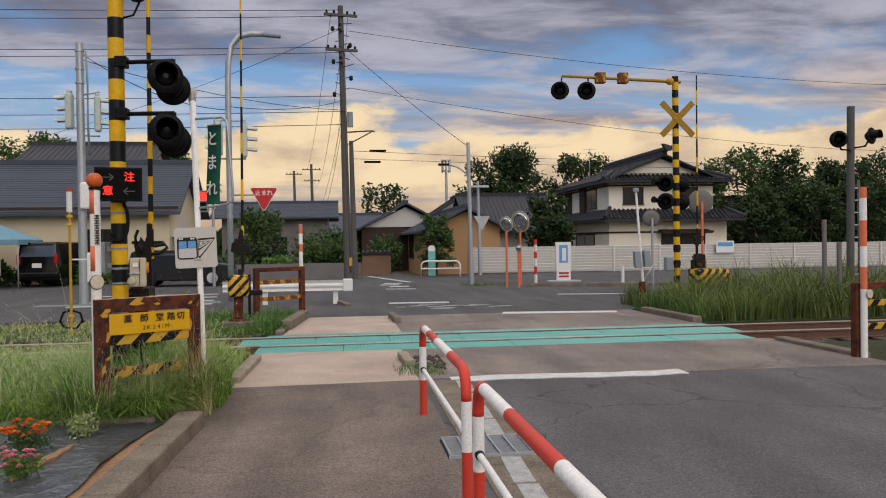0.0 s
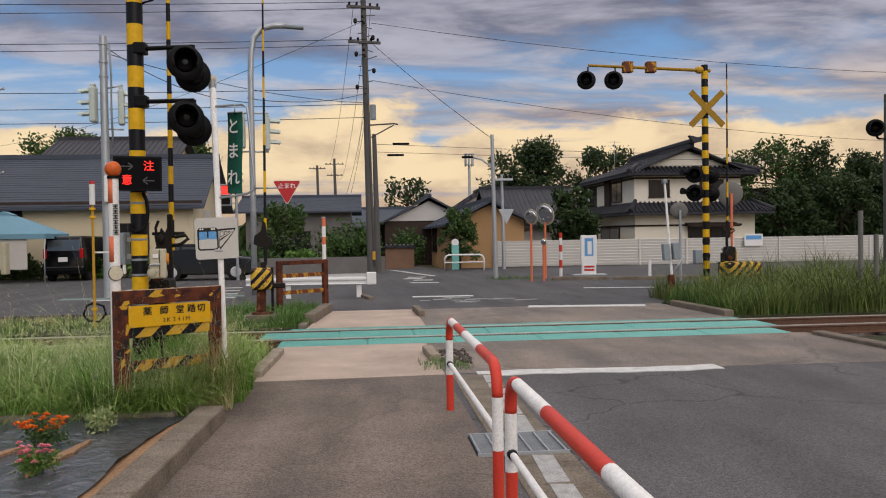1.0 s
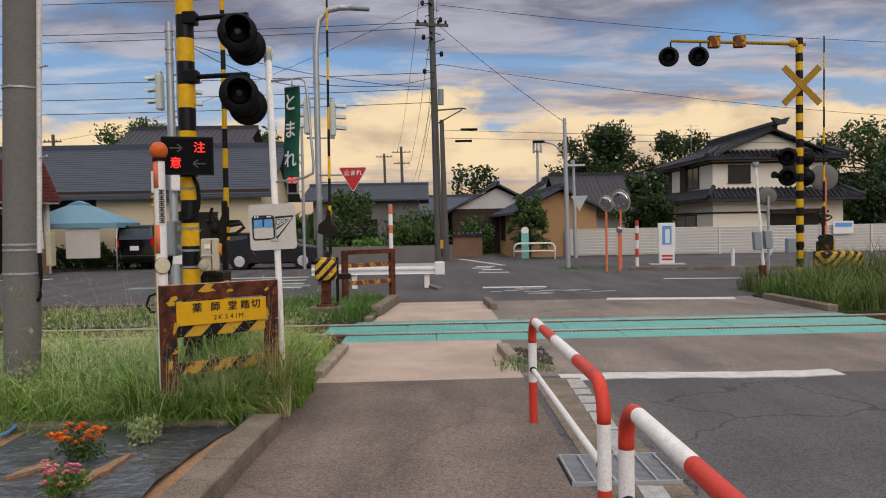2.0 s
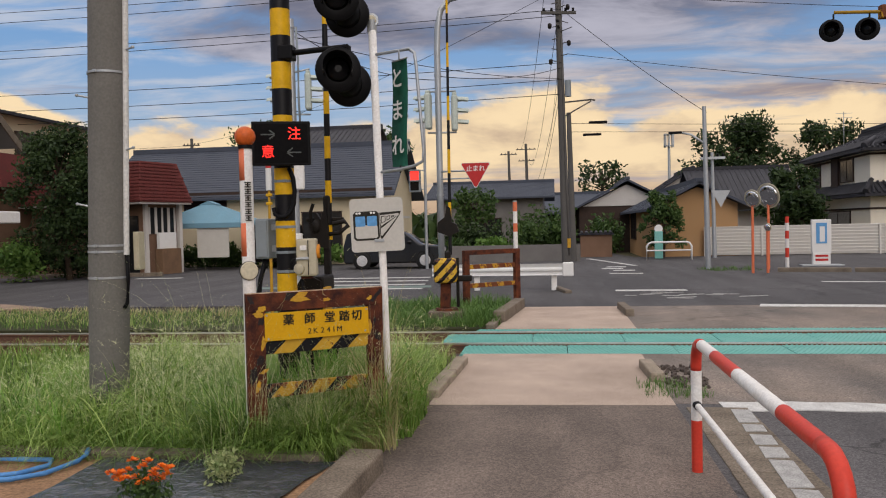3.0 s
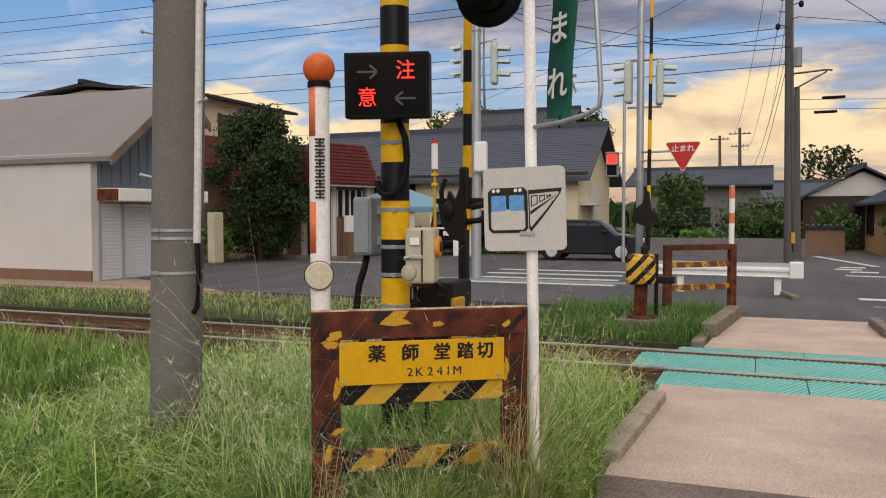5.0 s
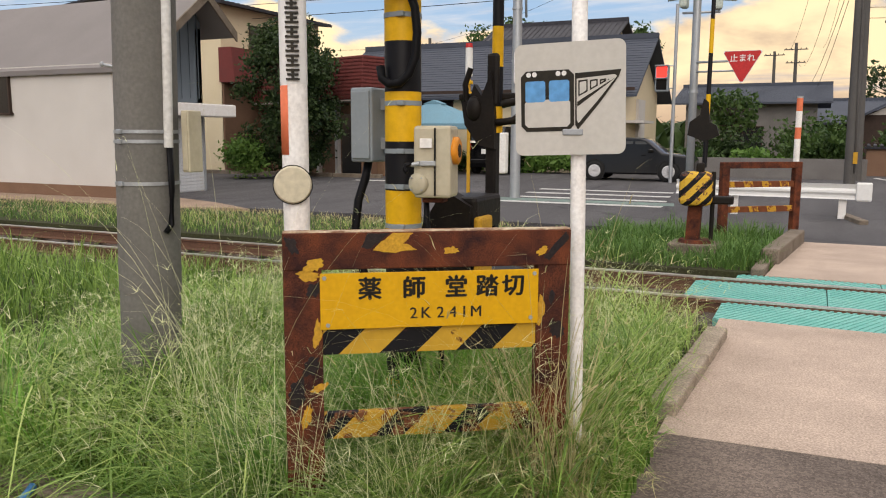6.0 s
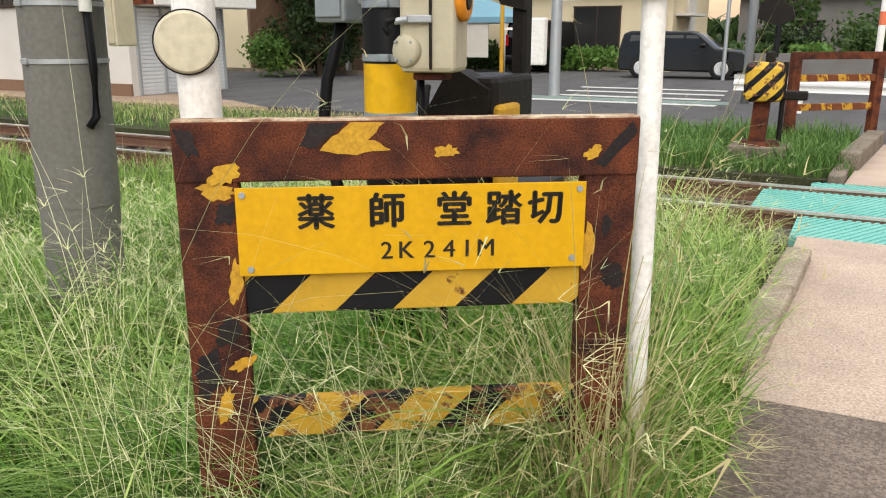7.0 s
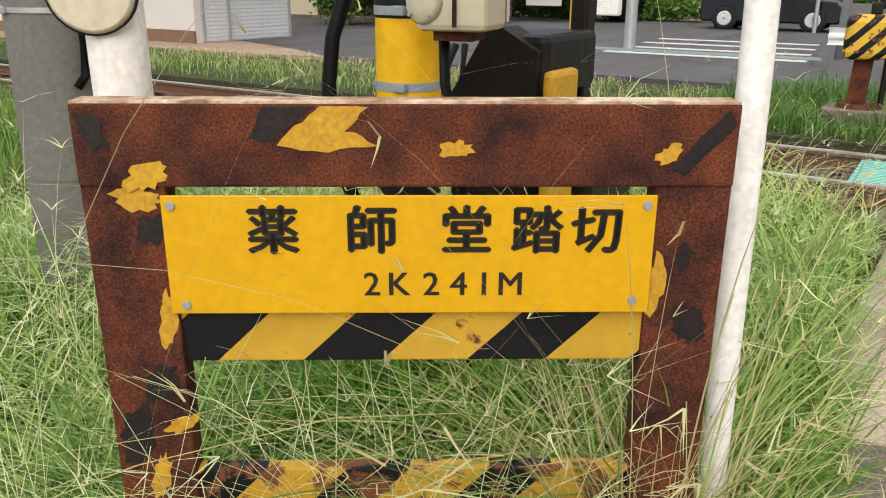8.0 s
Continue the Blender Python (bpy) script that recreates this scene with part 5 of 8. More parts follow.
def notice_post():
    """White leaning post with train pictogram sign, mirror head and hanging banner frame."""
    t = thing("train_sign_post", "white leaning post with square train pictogram sign", "sign post", pose(0.3545, 0.640, 0))
    top = Vector((-0.1235, 0.245, 3.20))

    def at(z):
        return top * (z / 3.20)

    g = Shape()
    g.lathe([(-0.05, 0.022), (0.4, 0.023), (1.1, 0.028), (3.13, 0.031)], (0, 0, 0), top, 18)
    part("post", g, M["white_old"], t, "chipped white painted post")
    g = Shape()
    g.lathe([(-0.05, 0.045), (0.0, 0.052), (0.03, 0.052)], top, (0.2, -1, 0), 20)
    g.cyl(top + Vector((0, 0, -0.09)), top, 0.036, 0.045, 16)
    hd = part("head", g, M["galv"], t, "grey round reflector head")
    g = Shape()
    g.lathe([(0.03, 0.036), (0.036, 0.03)], top, (0.2, -1, 0), 20)
    part("reflector", g, M["reflector"], hd)
    for zz in (1.50, 1.74):
        g = Shape()
        g.box(at(zz) + Vector((-0.008, -0.032, 0)), (0.075, 0.062, 0.022), (0, 0, 4), bev=0.003)
        part("sign_clamp", g, M["galv"], t, "grey steel clamp")
    sm = Matrix.Translation(at(1.62) + Vector((-0.018, -0.065, 0))) @ pose(0, 0, 0, 0, -1.8, 4)
    sg = Shape()
    b = bmesh.new()
    bmesh.ops.create_cube(b, size=1)
    b.transform(Matrix.Diagonal((0.405, 0.004, 0.405, 1)))
    bmesh.ops.bevel(b, geom=[e for e in b.edges if abs(e.verts[0].co.y - e.verts[1].co.y) > 0.001], offset=0.028, segments=5, affect="EDGES", profile=0.5)
    sg._put(b, Matrix.Identity(4))
    plate = part("sign_plate", sg, M["sign_white"], t, "white square plate with train picture")
    plate.matrix_basis = sm

    def bit(name, poly, material, y=-0.0026, lab=""):
        s = Shape()
        s.prism(poly, 0.0012, Matrix.Translation((0, y - 0.0012, 0)))
        part(name, s, material, plate, lab)

    def rr(x0, x1, z0, z1, c):
        return [(x0 + c, z0), (x1 - c, z0), (x1, z0 + c), (x1, z1 - c), (x1 - c, z1), (x0 + c, z1), (x0, z1 - c), (x0, z0 + c)]

    bit("train_outline", rr(-0.180, 0.018, -0.115, 0.105, 0.02), M["ink"], lab="black train front")
    bit("train_front", rr(-0.166, 0.004, -0.100, 0.0, 0.012), M["sign_white"], -0.0040)
    bit("train_window", rr(-0.163, -0.088, -0.008, 0.068, 0.006), M["sky_blue"], -0.0042, "light blue window")
    bit("train_window", rr(-0.074, 0.001, -0.008, 0.068, 0.006), M["sky_blue"], -0.0042, "light blue window")
    for x in (-0.150, -0.128, -0.040, -0.018):
        s = Shape()
        s.cyl((x, -0.004, 0.092), (x, -0.0062, 0.092), 0.009, 0.009, 12)
        part("headlight", s, M["white"], plate)
    # receding side of the train: dark outline, light body, a row of outlined windows and a stripe
    bit("train_side", [(0.022, 0.090), (0.187, 0.096), (0.178, 0.070), (0.11, -0.02), (0.032, -0.112), (0.022, -0.095)], M["ink"])
    bit("side_panel", [(0.028, 0.070), (0.165, 0.079), (0.172, 0.072), (0.106, -0.008), (0.034, -0.088), (0.028, -0.078)], M["sign_white"], -0.0040)
    for xa, xb in ((0.034, 0.068), (0.076, 0.104), (0.111, 0.134), (0.140, 0.156)):
        za, zb = 0.006 + (xa - 0.034) * 0.50, 0.006 + (xb - 0.034) * 0.50
        bit("side_window", [(xa, za), (xb, zb), (xb, 0.066), (xa, 0.063)], M["ink"], -0.0044)
        bit("window_pane", [(xa + 0.005, za + 0.008), (xb - 0.005, zb + 0.004), (xb - 0.005, 0.060), (xa + 0.005, 0.057)], M["sign_white"], -0.0054)
    bit("side_stripe", [(0.030, -0.030), (0.158, 0.060), (0.164, 0.066), (0.030, -0.012)], M["ink"], -0.0048)
    # pipe frame that carries the banner
    a, c = at(2.93), at(2.02)
    g = Shape()
    out = Vector((0.365, -0.20, 0))
    pts = [a, a + out * 0.5, a + out * 0.85 + Vector((0, 0, -0.005)), a + out * 0.97 + Vector((0, 0, -0.04)), a + out + Vector((0, 0, -0.12)), c + out + Vector((0.02, 0, 0.14)), c + out * 0.98 + Vector((0.02, 0, 0.06)), c + out * 0.85 + Vector((0, 0, 0.03)), c + out * 0.5 + Vector((0, 0, 0.01)), c]
    g.tube(pts, 0.012, 10)
    part("banner_frame", g, M["galv"], t, "grey bent pipe frame")
    return t


notice_post()


def banner():
    """Green cloth strip on its hanger; it swings a little in the wind."""
    t = thing("hanging_banner", "dark green vertical cloth banner with white characters", "banner", BANNER)
    g = Shape()
    n = 10
    rows = []
    for i in range(n + 1):
        z = -0.03 - 0.80 * i / n
        bow = 0.008 * math.sin(i * 0.6)
        rows.append([g.bm.verts.new((x, bow + y + 0.006 * math.cos(x * 20), z)) for x, y in ((-0.10, 0.0), (0.0, 0.012), (0.10, 0.0), (0.10, 0.004), (0.0, 0.016), (-0.10, 0.004))])
    for p, o in zip(rows, rows[1:]):
        for k in range(6):
            g.bm.faces.new((p[k], p[(k + 1) % 6], o[(k + 1) % 6], o[k])).smooth = True
    g.bm.faces.new(rows[0])
    g.bm.faces.new(rows[-1][::-1])
    part("cloth", g, M["green_cloth"], t)
    for ch, z in (("と", -0.18), ("ま", -0.42), ("れ", -0.68)):
        g = Shape()
        g.text(ch, pose(0, -0.022, z) @ FLAT, 0.165, 0.002, 0.001)
        part("character", g, M["white"], t, "faded white character")
        g = Shape()
        g.text(ch, pose(0, 0.040, z, 0, 0, 180) @ FLAT, 0.165, 0.002, 0.001)
        part("character", g, M["white"], t, "faded white character")
    g = Shape()
    g.cyl((0, 0, 0.05), (0, 0, -0.03), 0.006, 0.006, 6)
    g.cyl((-0.1, 0.004, -0.03), (0.1, 0.004, -0.03), 0.007, 0.007, 6)
    part("hook", g, M["galv"], t)
    g = Shape()
    g.cyl((0, 0, -0.82), (0, 0, -0.88), 0.006, 0.006, 6)
    part("lower_tie", g, M["machine"], t)
    return t


BANNER = pose(0.470, 0.72, 2.885, 0, 1.5, -42)
banner_ob = banner()


def concrete_pole():
    t = thing("utility_pole", "grey concrete utility pole with steel bands and white conduit", "utility pole", pose(-2.1, 1.0, 0))

    def ox(z):
        return 0.031 * (z - 1.0)

    g = Shape()
    g.cyl((ox(0.66), 0, 0.66), (ox(7.0), 0, 7.0), 0.160, 0.146, 36)
    part("pole", g, M["concrete_pole"], t)
    g = Shape()
    g.cyl((ox(-0.2), 0, -0.2), (ox(0.66), 0, 0.66), 0.157, 0.156, 36)
    part("pole_foot", g, M["concrete_pole"], t)
    for z in (1.235, 1.45, 1.50, 2.92):
        g = Shape()
        g.cyl((ox(z), 0, z - 0.009), (ox(z), 0, z + 0.009), 0.1635, 0.1635, 36)
        g.box((ox(z) - 0.02, -0.165, z), (0.03, 0.014, 0.024), bev=0.003)
        part("steel_band", g, M["galv"], t)
    g = Shape()
    g.cyl((0.180, -0.02, 1.42), (0.168 + ox(7.0), -0.02, 7.0), 0.024, 0.024, 12)
    part("conduit", g, M["pvc"], t, "white plastic conduit")
    g = Shape()
    g.tube([(0.185, -0.02, 1.43), (0.190, -0.02, 1.2), (0.175, -0.02, 1.02), (0.165, -0.05, 0.98)], 0.016, 8)
    part("cable", g, M["black"], t)
    for z, q in ((2.73, -1), (1.83, -1), (3.1, 1), (2.28, 1)):
        g = Shape()
        g.cyl((ox(z) + q * 0.16, -0.03, z), (ox(z) + q * 0.25, -0.05, z + 0.02), 0.008, 0.008, 8)
        g.ball((ox(z) + q * 0.25, -0.05, z + 0.02), 0.014, n=8)
        part("step_bolt", g, M["galv"], t)
    g = Shape()
    g.box((0.228, 0.10, 1.45), (0.05, 0.10, 0.32), bev=0.006)
    g.box((0.228, 0.048, 1.45), (0.035, 0.01, 0.30), bev=0.003)
    part("meter_box", g, M["beige"], t, "beige cable box")
    return t


concrete_pole()


def railing(y0, y1, label, cuts):
    """Bent-pipe guard rail along y; cuts: where its white and red sections meet, from the far end."""
    t = thing("guard_railing", label, "railing", pose(2.475, y0, 0), "path railings")
    L = y1 - y0
    h, r = 0.838, 0.034
    rb = 0.16
    for y, s in ((0, 1), (L, -1)):
        for a, b, c in ((0, 0.33, "red"), (0.33, h - rb - 0.03, "white_old")):
            g = Shape()
            g.cyl((0, y, a - (0.1 if a == 0 else 0)), (0, y, b), r, r, 20)
            part("post_section", g, M[c], t)
        g = Shape()
        pts = [(0, y, h - rb - 0.03)] + [(0, y + s * rb * (1 - math.cos(k * math.pi / 12)), h - rb + rb * math.sin(k * math.pi / 12)) for k in range(7)] + [(0, y + s * (rb + 0.05), h)]
        g.tube(pts, r, 20)
        part("bend", g, M["red"], t)
        g = Shape()
        g.cyl((0, y + s * 0.02, 0.43), (0, y + s * 0.065, 0.43), 0.029, 0.026, 14)
        part("socket", g, M["black"], t)
    marks = [L - rb - 0.05] + [c - y0 for c in cuts] + [rb + 0.05]
    for k, (a, b) in enumerate(zip(marks, marks[1:])):
        g = Shape()
        g.cyl((0, a, h), (0, b, h), r, r, 20)
        part("rail_section", g, M["white_old" if k % 2 == 0 else "red"], t)
    g = Shape()
    g.cyl((0, 0.03, 0.43), (0, L - 0.03, 0.43), 0.020, 0.020, 14)
    part("lower_rail", g, M["white_old"], t)
    return t


railing(-2.62, 0.0, "red and white pipe guard railing between path and road", (-0.62, -1.17, -1.95))
railing(-6.2, -3.05, "red and white pipe guard railing between path and road", (-3.92, -4.80, -5.5))


# ---- flower bed ----
g = Shape()
n = 26
rnd = random.Random(3)
vs = [[g.bm.verts.new((-4.2 + (4.02 + 0.36 * j / n) * i / n, -7.0 + 6.84 * j / n, 0.05 + 0.018 * noise.noise(Vector((i * 0.9, j * 0.8, 1))) + (0.02 if i == n else 0))) for j in range(n + 1)] for i in range(n + 1)]
for i in range(n):
    for j in range(n):
        g.bm.faces.new((vs[i][j], vs[i + 1][j], vs[i + 1][j + 1], vs[i][j + 1])).smooth = True
setting("bed_soil", g, M["soil"], "sandy soil of the flower bed", "soil")
g = Shape()
n = 30
vs = [[g.bm.verts.new((-1.45 + (1.40 + 0.04 * j / n + 0.17 * max(0.0, (j / n - 0.84) / 0.16) + 0.012 * math.sin(j * 1.3)) * i / n, -6.0 + 5.8 * j / n, 0.078 + 0.020 * noise.noise(Vector((i * 0.5, j * 0.9, 4))) + 0.008 * noise.noise(Vector((i * 1.9, j * 2.3, 7))))) for j in range(n + 1)] for i in range(n + 1)]
for i in range(n):
    for j in range(n):
        g.bm.faces.new((vs[i][j], vs[i + 1][j], vs[i + 1][j + 1], vs[i][j + 1])).smooth = True
solid("mulch_sheet", g, M["plastic"], "black plastic mulch sheet over the flower bed", "plastic sheet")
for (xa, ya), (xb, yb), w in (((-0.52, -1.85), (-0.40, -0.98), 0.055), ((-1.0, -1.45), (-0.85, -1.1), 0.05)):
    # soil showing through a long tear in the sheet
    left, right = [], []
    for k in range(13):
        f = k / 12
        x, y, q = xa + (xb - xa) * f, ya + (yb - ya) * f, w * math.sin(math.pi * (0.06 + 0.88 * f)) * rnd.uniform(0.6, 1.1)
        left.append((x - q, y))
        right.append((x + q, y))
    g = Shape()
    g.slab(left + right[::-1], 0.06, 0.096)
    setting("soil_patch", g, M["soil"], "soil spilled through a tear in the sheet", "soil")


def flower(label, base, size, leaf_m, petal_m, blooms, seed, petal_size=0.013):
    rs = np.random.RandomState(seed)
    t = thing("flowering_plant", label, "flower", pose(*base), "bed flowers")
    pts = [((rs.uniform(-0.3, 0.3) * size[0], rs.uniform(-0.3, 0.3) * size[1], size[2] * rs.uniform(0.25, 0.6)), (size[0] * 0.26, size[1] * 0.28, size[2] * 0.30)) for k in range(7)]
    vv, ff = leaves(pts, 620, 0.018, rs, 0.42)
    f = new("foliage", raw("foliage", vv, ff, leaf_m))
    f.parent = t
    g = Shape()
    for k in range(6):
        g.cyl((rs.uniform(-0.02, 0.02), rs.uniform(-0.02, 0.02), -0.02), (rs.uniform(-0.1, 0.1), rs.uniform(-0.1, 0.1), size[2] * 0.6), 0.004, 0.002, 5)
    part("stems", g, M["weed"], t)
    for k in range(blooms):
        c = Vector((rs.uniform(-0.48, 0.48) * size[0], rs.uniform(-0.45, 0.2) * size[1], size[2] * rs.uniform(0.45, 1.0)))
        v2, f2 = [], []
        for q in range(26):
            d = Vector(rs.normal(size=3)).normalized()
            d.z = abs(d.z) * 0.7
            e = d.cross(Vector((0.3, 0.2, 1))).normalized()
            o = c + d * petal_size * 0.4
            b = len(v2)
            w = petal_size * 0.55
            v2 += [tuple(o), tuple(o + d * petal_size + e * w), tuple(o + d * petal_size * 1.7), tuple(o + d * petal_size - e * w)]
            f2.append((b, b + 1, b + 2, b + 3))
        bl = new("bloom", raw("bloom", v2, f2, petal_m))
        bl.parent = t
    return t


flower("orange marigolds in bloom in the mulched bed", (-0.74, -0.98, 0.07), (0.36, 0.28, 0.24), M["leaf"], M["petal_orange"], 20, 31, 0.019)
flower("pale variegated foliage plant in the mulched bed", (-0.45, -0.62, 0.07), (0.26, 0.22, 0.22), M["leaf_pale"], M["leaf_pale"], 5, 32)
flower("pink begonia in bloom in the mulched bed", (-0.47, -1.80, 0.07), (0.25, 0.22, 0.22), M["leaf_light"], M["petal_pink"], 22, 33, 0.014)
flower("dark pink begonia in the mulched bed", (-1.02, -1.75, 0.07), (0.20, 0.18, 0.16), M["leaf"], M["petal_pink"], 9, 34, 0.010)
g = Shape()
pts = [(-1.60, -0.16, 0.12), (-1.58, -0.22, 0.10), (-1.58, -0.32, 0.085), (-1.66, -0.55, 0.075), (-1.80, -0.68, 0.075), (-2.1, -0.78, 0.075)]
g.tube(pts, 0.017, 10)
pts = [(-2.6, -0.32, 0.08), (-2.0, -0.28, 0.08), (-1.78, -0.30, 0.085), (-1.72, -0.42, 0.085), (-1.82, -0.58, 0.08), (-2.2, -0.75, 0.075)]
g.tube(pts, 0.017, 10)
solid("garden_hose", g, M["hose"], "coiled light blue garden hose lying on soil", "hose")

# ---- far side of the track ----
def hazard_block():
    t = thing("barrier_stand", "yellow and black striped box on an iron stand with concrete foot", "barrier machine", pose(-0.22, 8.25, 0))
    g = Shape()
    g.box((0, 0, 0.06), (0.62, 0.5, 0.20), bev=0.02)
    part("foot", g, M["kerb"], t, "concrete foot")
    g = Shape()
    g.cyl((0, 0, 0.14), (0, 0, 0.20), 0.24, 0.20, 16)
    g.prism([(-0.12, 0.18), (0.04, 0.18), (0.06, 0.66), (-0.10, 0.66)], 0.16, Matrix.Translation((0, -0.08, 0)))
    part("stand", g, M["rust"], t, "rusty iron stand")
    g = Shape()
    b = bmesh.new()
    bmesh.ops.create_cube(b, size=1)
    b.transform(Matrix.Diagonal((0.40, 0.36, 0.42, 1)))
    bmesh.ops.bevel(b, geom=b.edges[:], offset=0.07, segments=2, affect="EDGES", profile=0.5)
    g._put(b, pose(-0.02, -0.05, 0.84, 0, 0, 8))
    part("hood", g, M["hazard_box"], t, "striped sheet hood")
    g = Shape()
    g.box((0.30, 0.0, 0.70), (0.26, 0.12, 0.10), bev=0.02)
    g.cyl((0.18, 0.02, 0.15), (0.18, 0.02, 1.05), 0.028, 0.028, 10)
    g.box((0.02, 0, 1.10), (0.10, 0.1, 0.12), bev=0.02)
    part("linkage", g, M["machine"], t)
    g = Shape()
    g.cyl((0.06, 0.03, 1.1), (0.10, 0.03, 6.6), 0.030, 0.016, 12)
    part("arm", g, M["arm_bands"], t, "raised striped barrier arm")
    g = Shape()
    g.prism([(-0.16, 1.50), (0.05, 1.42), (0.22, 1.50), (0.18, 1.62), (0.10, 1.66), (0.08, 1.90), (0.02, 1.95), (-0.02, 1.75), (-0.14, 1.66)], 0.08, Matrix.Translation((0, 0.0, 0)))
    part("counterweight", g, M["machine"], t)
    return t


hazard_block()


def rusty_fence(m, w, h, label, mats=("rust", "rust_yellow")):
    t = thing("rusty_barrier", label, "barrier", m, "rusty barriers")
    for x in (0.05, w - 0.05):
        g = Shape()
        g.box((x, 0, h / 2 - 0.05), (0.11, 0.10, h + 0.1), bev=0.006)
        part("post", g, M["rust"], t)
    g = Shape()
    g.box((w / 2, 0, h - 0.04), (w, 0.09, 0.09), bev=0.006)
    part("top_rail", g, M["rust"], t)
    for z in (0.72 * h, 0.40 * h):
        g = Shape()
        g.box((w / 2, 0.0, z), (w - 0.2, 0.05, 0.085), bev=0.004)
        part("rail", g, M[mats[1]], t, "rusty rail with yellow paint remains")
    return t


rusty_fence(pose(-0.10, 9.75, 0, 0, 0, 40), 1.30, 1.12, "rusted steel guard frame with yellow remains among weeds")
rusty_fence(pose(8.62, 2.45, 0, 0, 0, 14), 1.5, 1.0, "rusted guard frame with yellow and black striped rails", ("rust", "hazard"))


def band_post(base, h, r, bands, label, name="marker_post", lean=0, group=""):
    t = thing(name, label, "marker post", pose(*base, 0, lean, 0), group)
    for a, b, k in bands:
        g = Shape()
        g.cyl((0, 0, a), (0, 0, b), r, r, 14)
        part("post_band", g, M[k], t)
    return t


band_post((0.83, 10.95, 0), 2.1, 0.045, [(-0.05, 1.12, "white_old"), (1.12, 1.45, "white_old"), (1.45, 1.62, "orange"), (1.62, 1.86, "white_old"), (1.86, 2.05, "orange"), (2.05, 2.08, "galv")], "white and faded orange marker post beside a rusty frame")
t = band_post((8.72, 2.38, 0), 2.9, 0.045, [(-0.05, 0.92, "white_old"), (0.92, 1.22, "orange"), (1.22, 1.50, "white_old"), (1.50, 1.85, "orange"), (1.85, 2.15, "white_old"), (2.15, 2.30, "orange")], "white and orange banded marker post at the road's edge")
g = Shape()
g.lathe([(0, 0.06), (0.015, 0.06)], (0.05, -0.045, 0.86), (0.4, -1, 0), 20)
part("reflector", g, M["reflector"], t)


def guard_rail():
    t = thing("guard_rail", "white painted roadside guard rail with rounded end", "guard rail", pose(1.8, 14.0, 0, 0, 0, 176))
    prof = [(-0.02, 0.36), (0.03, 0.38), (0.03, 0.43), (-0.02, 0.47), (-0.02, 0.52), (0.03, 0.56), (0.03, 0.62), (-0.02, 0.64), (-0.035, 0.64), (0.015, 0.555), (-0.035, 0.515), (-0.035, 0.475), (0.015, 0.43), (0.015, 0.385), (-0.035, 0.36)]
    g = Shape()
    g.prism(prof, 3.2, Matrix.Rotation(-math.pi / 2, 4, "Z"))
    part("beam", g, M["white"], t)
    g = Shape()
    g.box((-0.12, 0, 0.50), (0.26, 0.12, 0.34), bev=0.03)
    part("end_cap", g, M["white"], t)
    for x in (0.22, 2.1):
        g = Shape()
        g.box((x, -0.10, 0.28), (0.13, 0.09, 0.62), bev=0.01)
        part("post", g, M["white_old"], t)
    return t


guard_rail()


def traffic_head(t, c, face, scale=1.0):
    """Vertical three-lamp signal head with long hoods, seen from the side."""
    f = Vector(face).normalized()
    g = Shape()
    ang = math.degrees(math.atan2(f.y, f.x))
    g.box(c, (0.20 * scale, 0.36 * scale, 1.16 * scale), (0, 0, ang), bev=0.05)
    g.box((c[0], c[1], c[2] + 0.62 * scale), (0.12, 0.2, 0.10), (0, 0, ang), bev=0.03)
    hd = part("signal_head", g, M["teal_sig"], t, "pale grey-green signal head")
    for k in (-1, 0, 1):
        g = Shape()
        p = Vector(c) + Vector((0, 0, 0.37 * k * scale + 0.1)) + f * 0.10 * scale
        n = 12
        up, sx = Vector((0, 0, 1)), f.cross(Vector((0, 0, 1)))
        rings = []
        for h, dz in ((0.0, 0.0), (0.36 * scale, -0.02)):
            for rr in (0.165 * scale, 0.150 * scale):
                rings.append([g.bm.verts.new(p + f * h + Vector((0, 0, dz - 0.1)) + (sx * math.cos(a) + up * math.sin(a)) * rr) for a in [math.radians(15 + 150 * q / n) for q in range(n + 1)]])
        for q in range(n):
            g.bm.faces.new((rings[0][q], rings[0][q + 1], rings[2][q + 1], rings[2][q]))
            g.bm.faces.new((rings[1][q], rings[3][q], rings[3][q + 1], rings[1][q + 1]))
            g.bm.faces.new((rings[2][q], rings[2][q + 1], rings[3][q + 1], rings[3][q]))
        part("visor", g, M["teal_sig"], hd)
    return hd


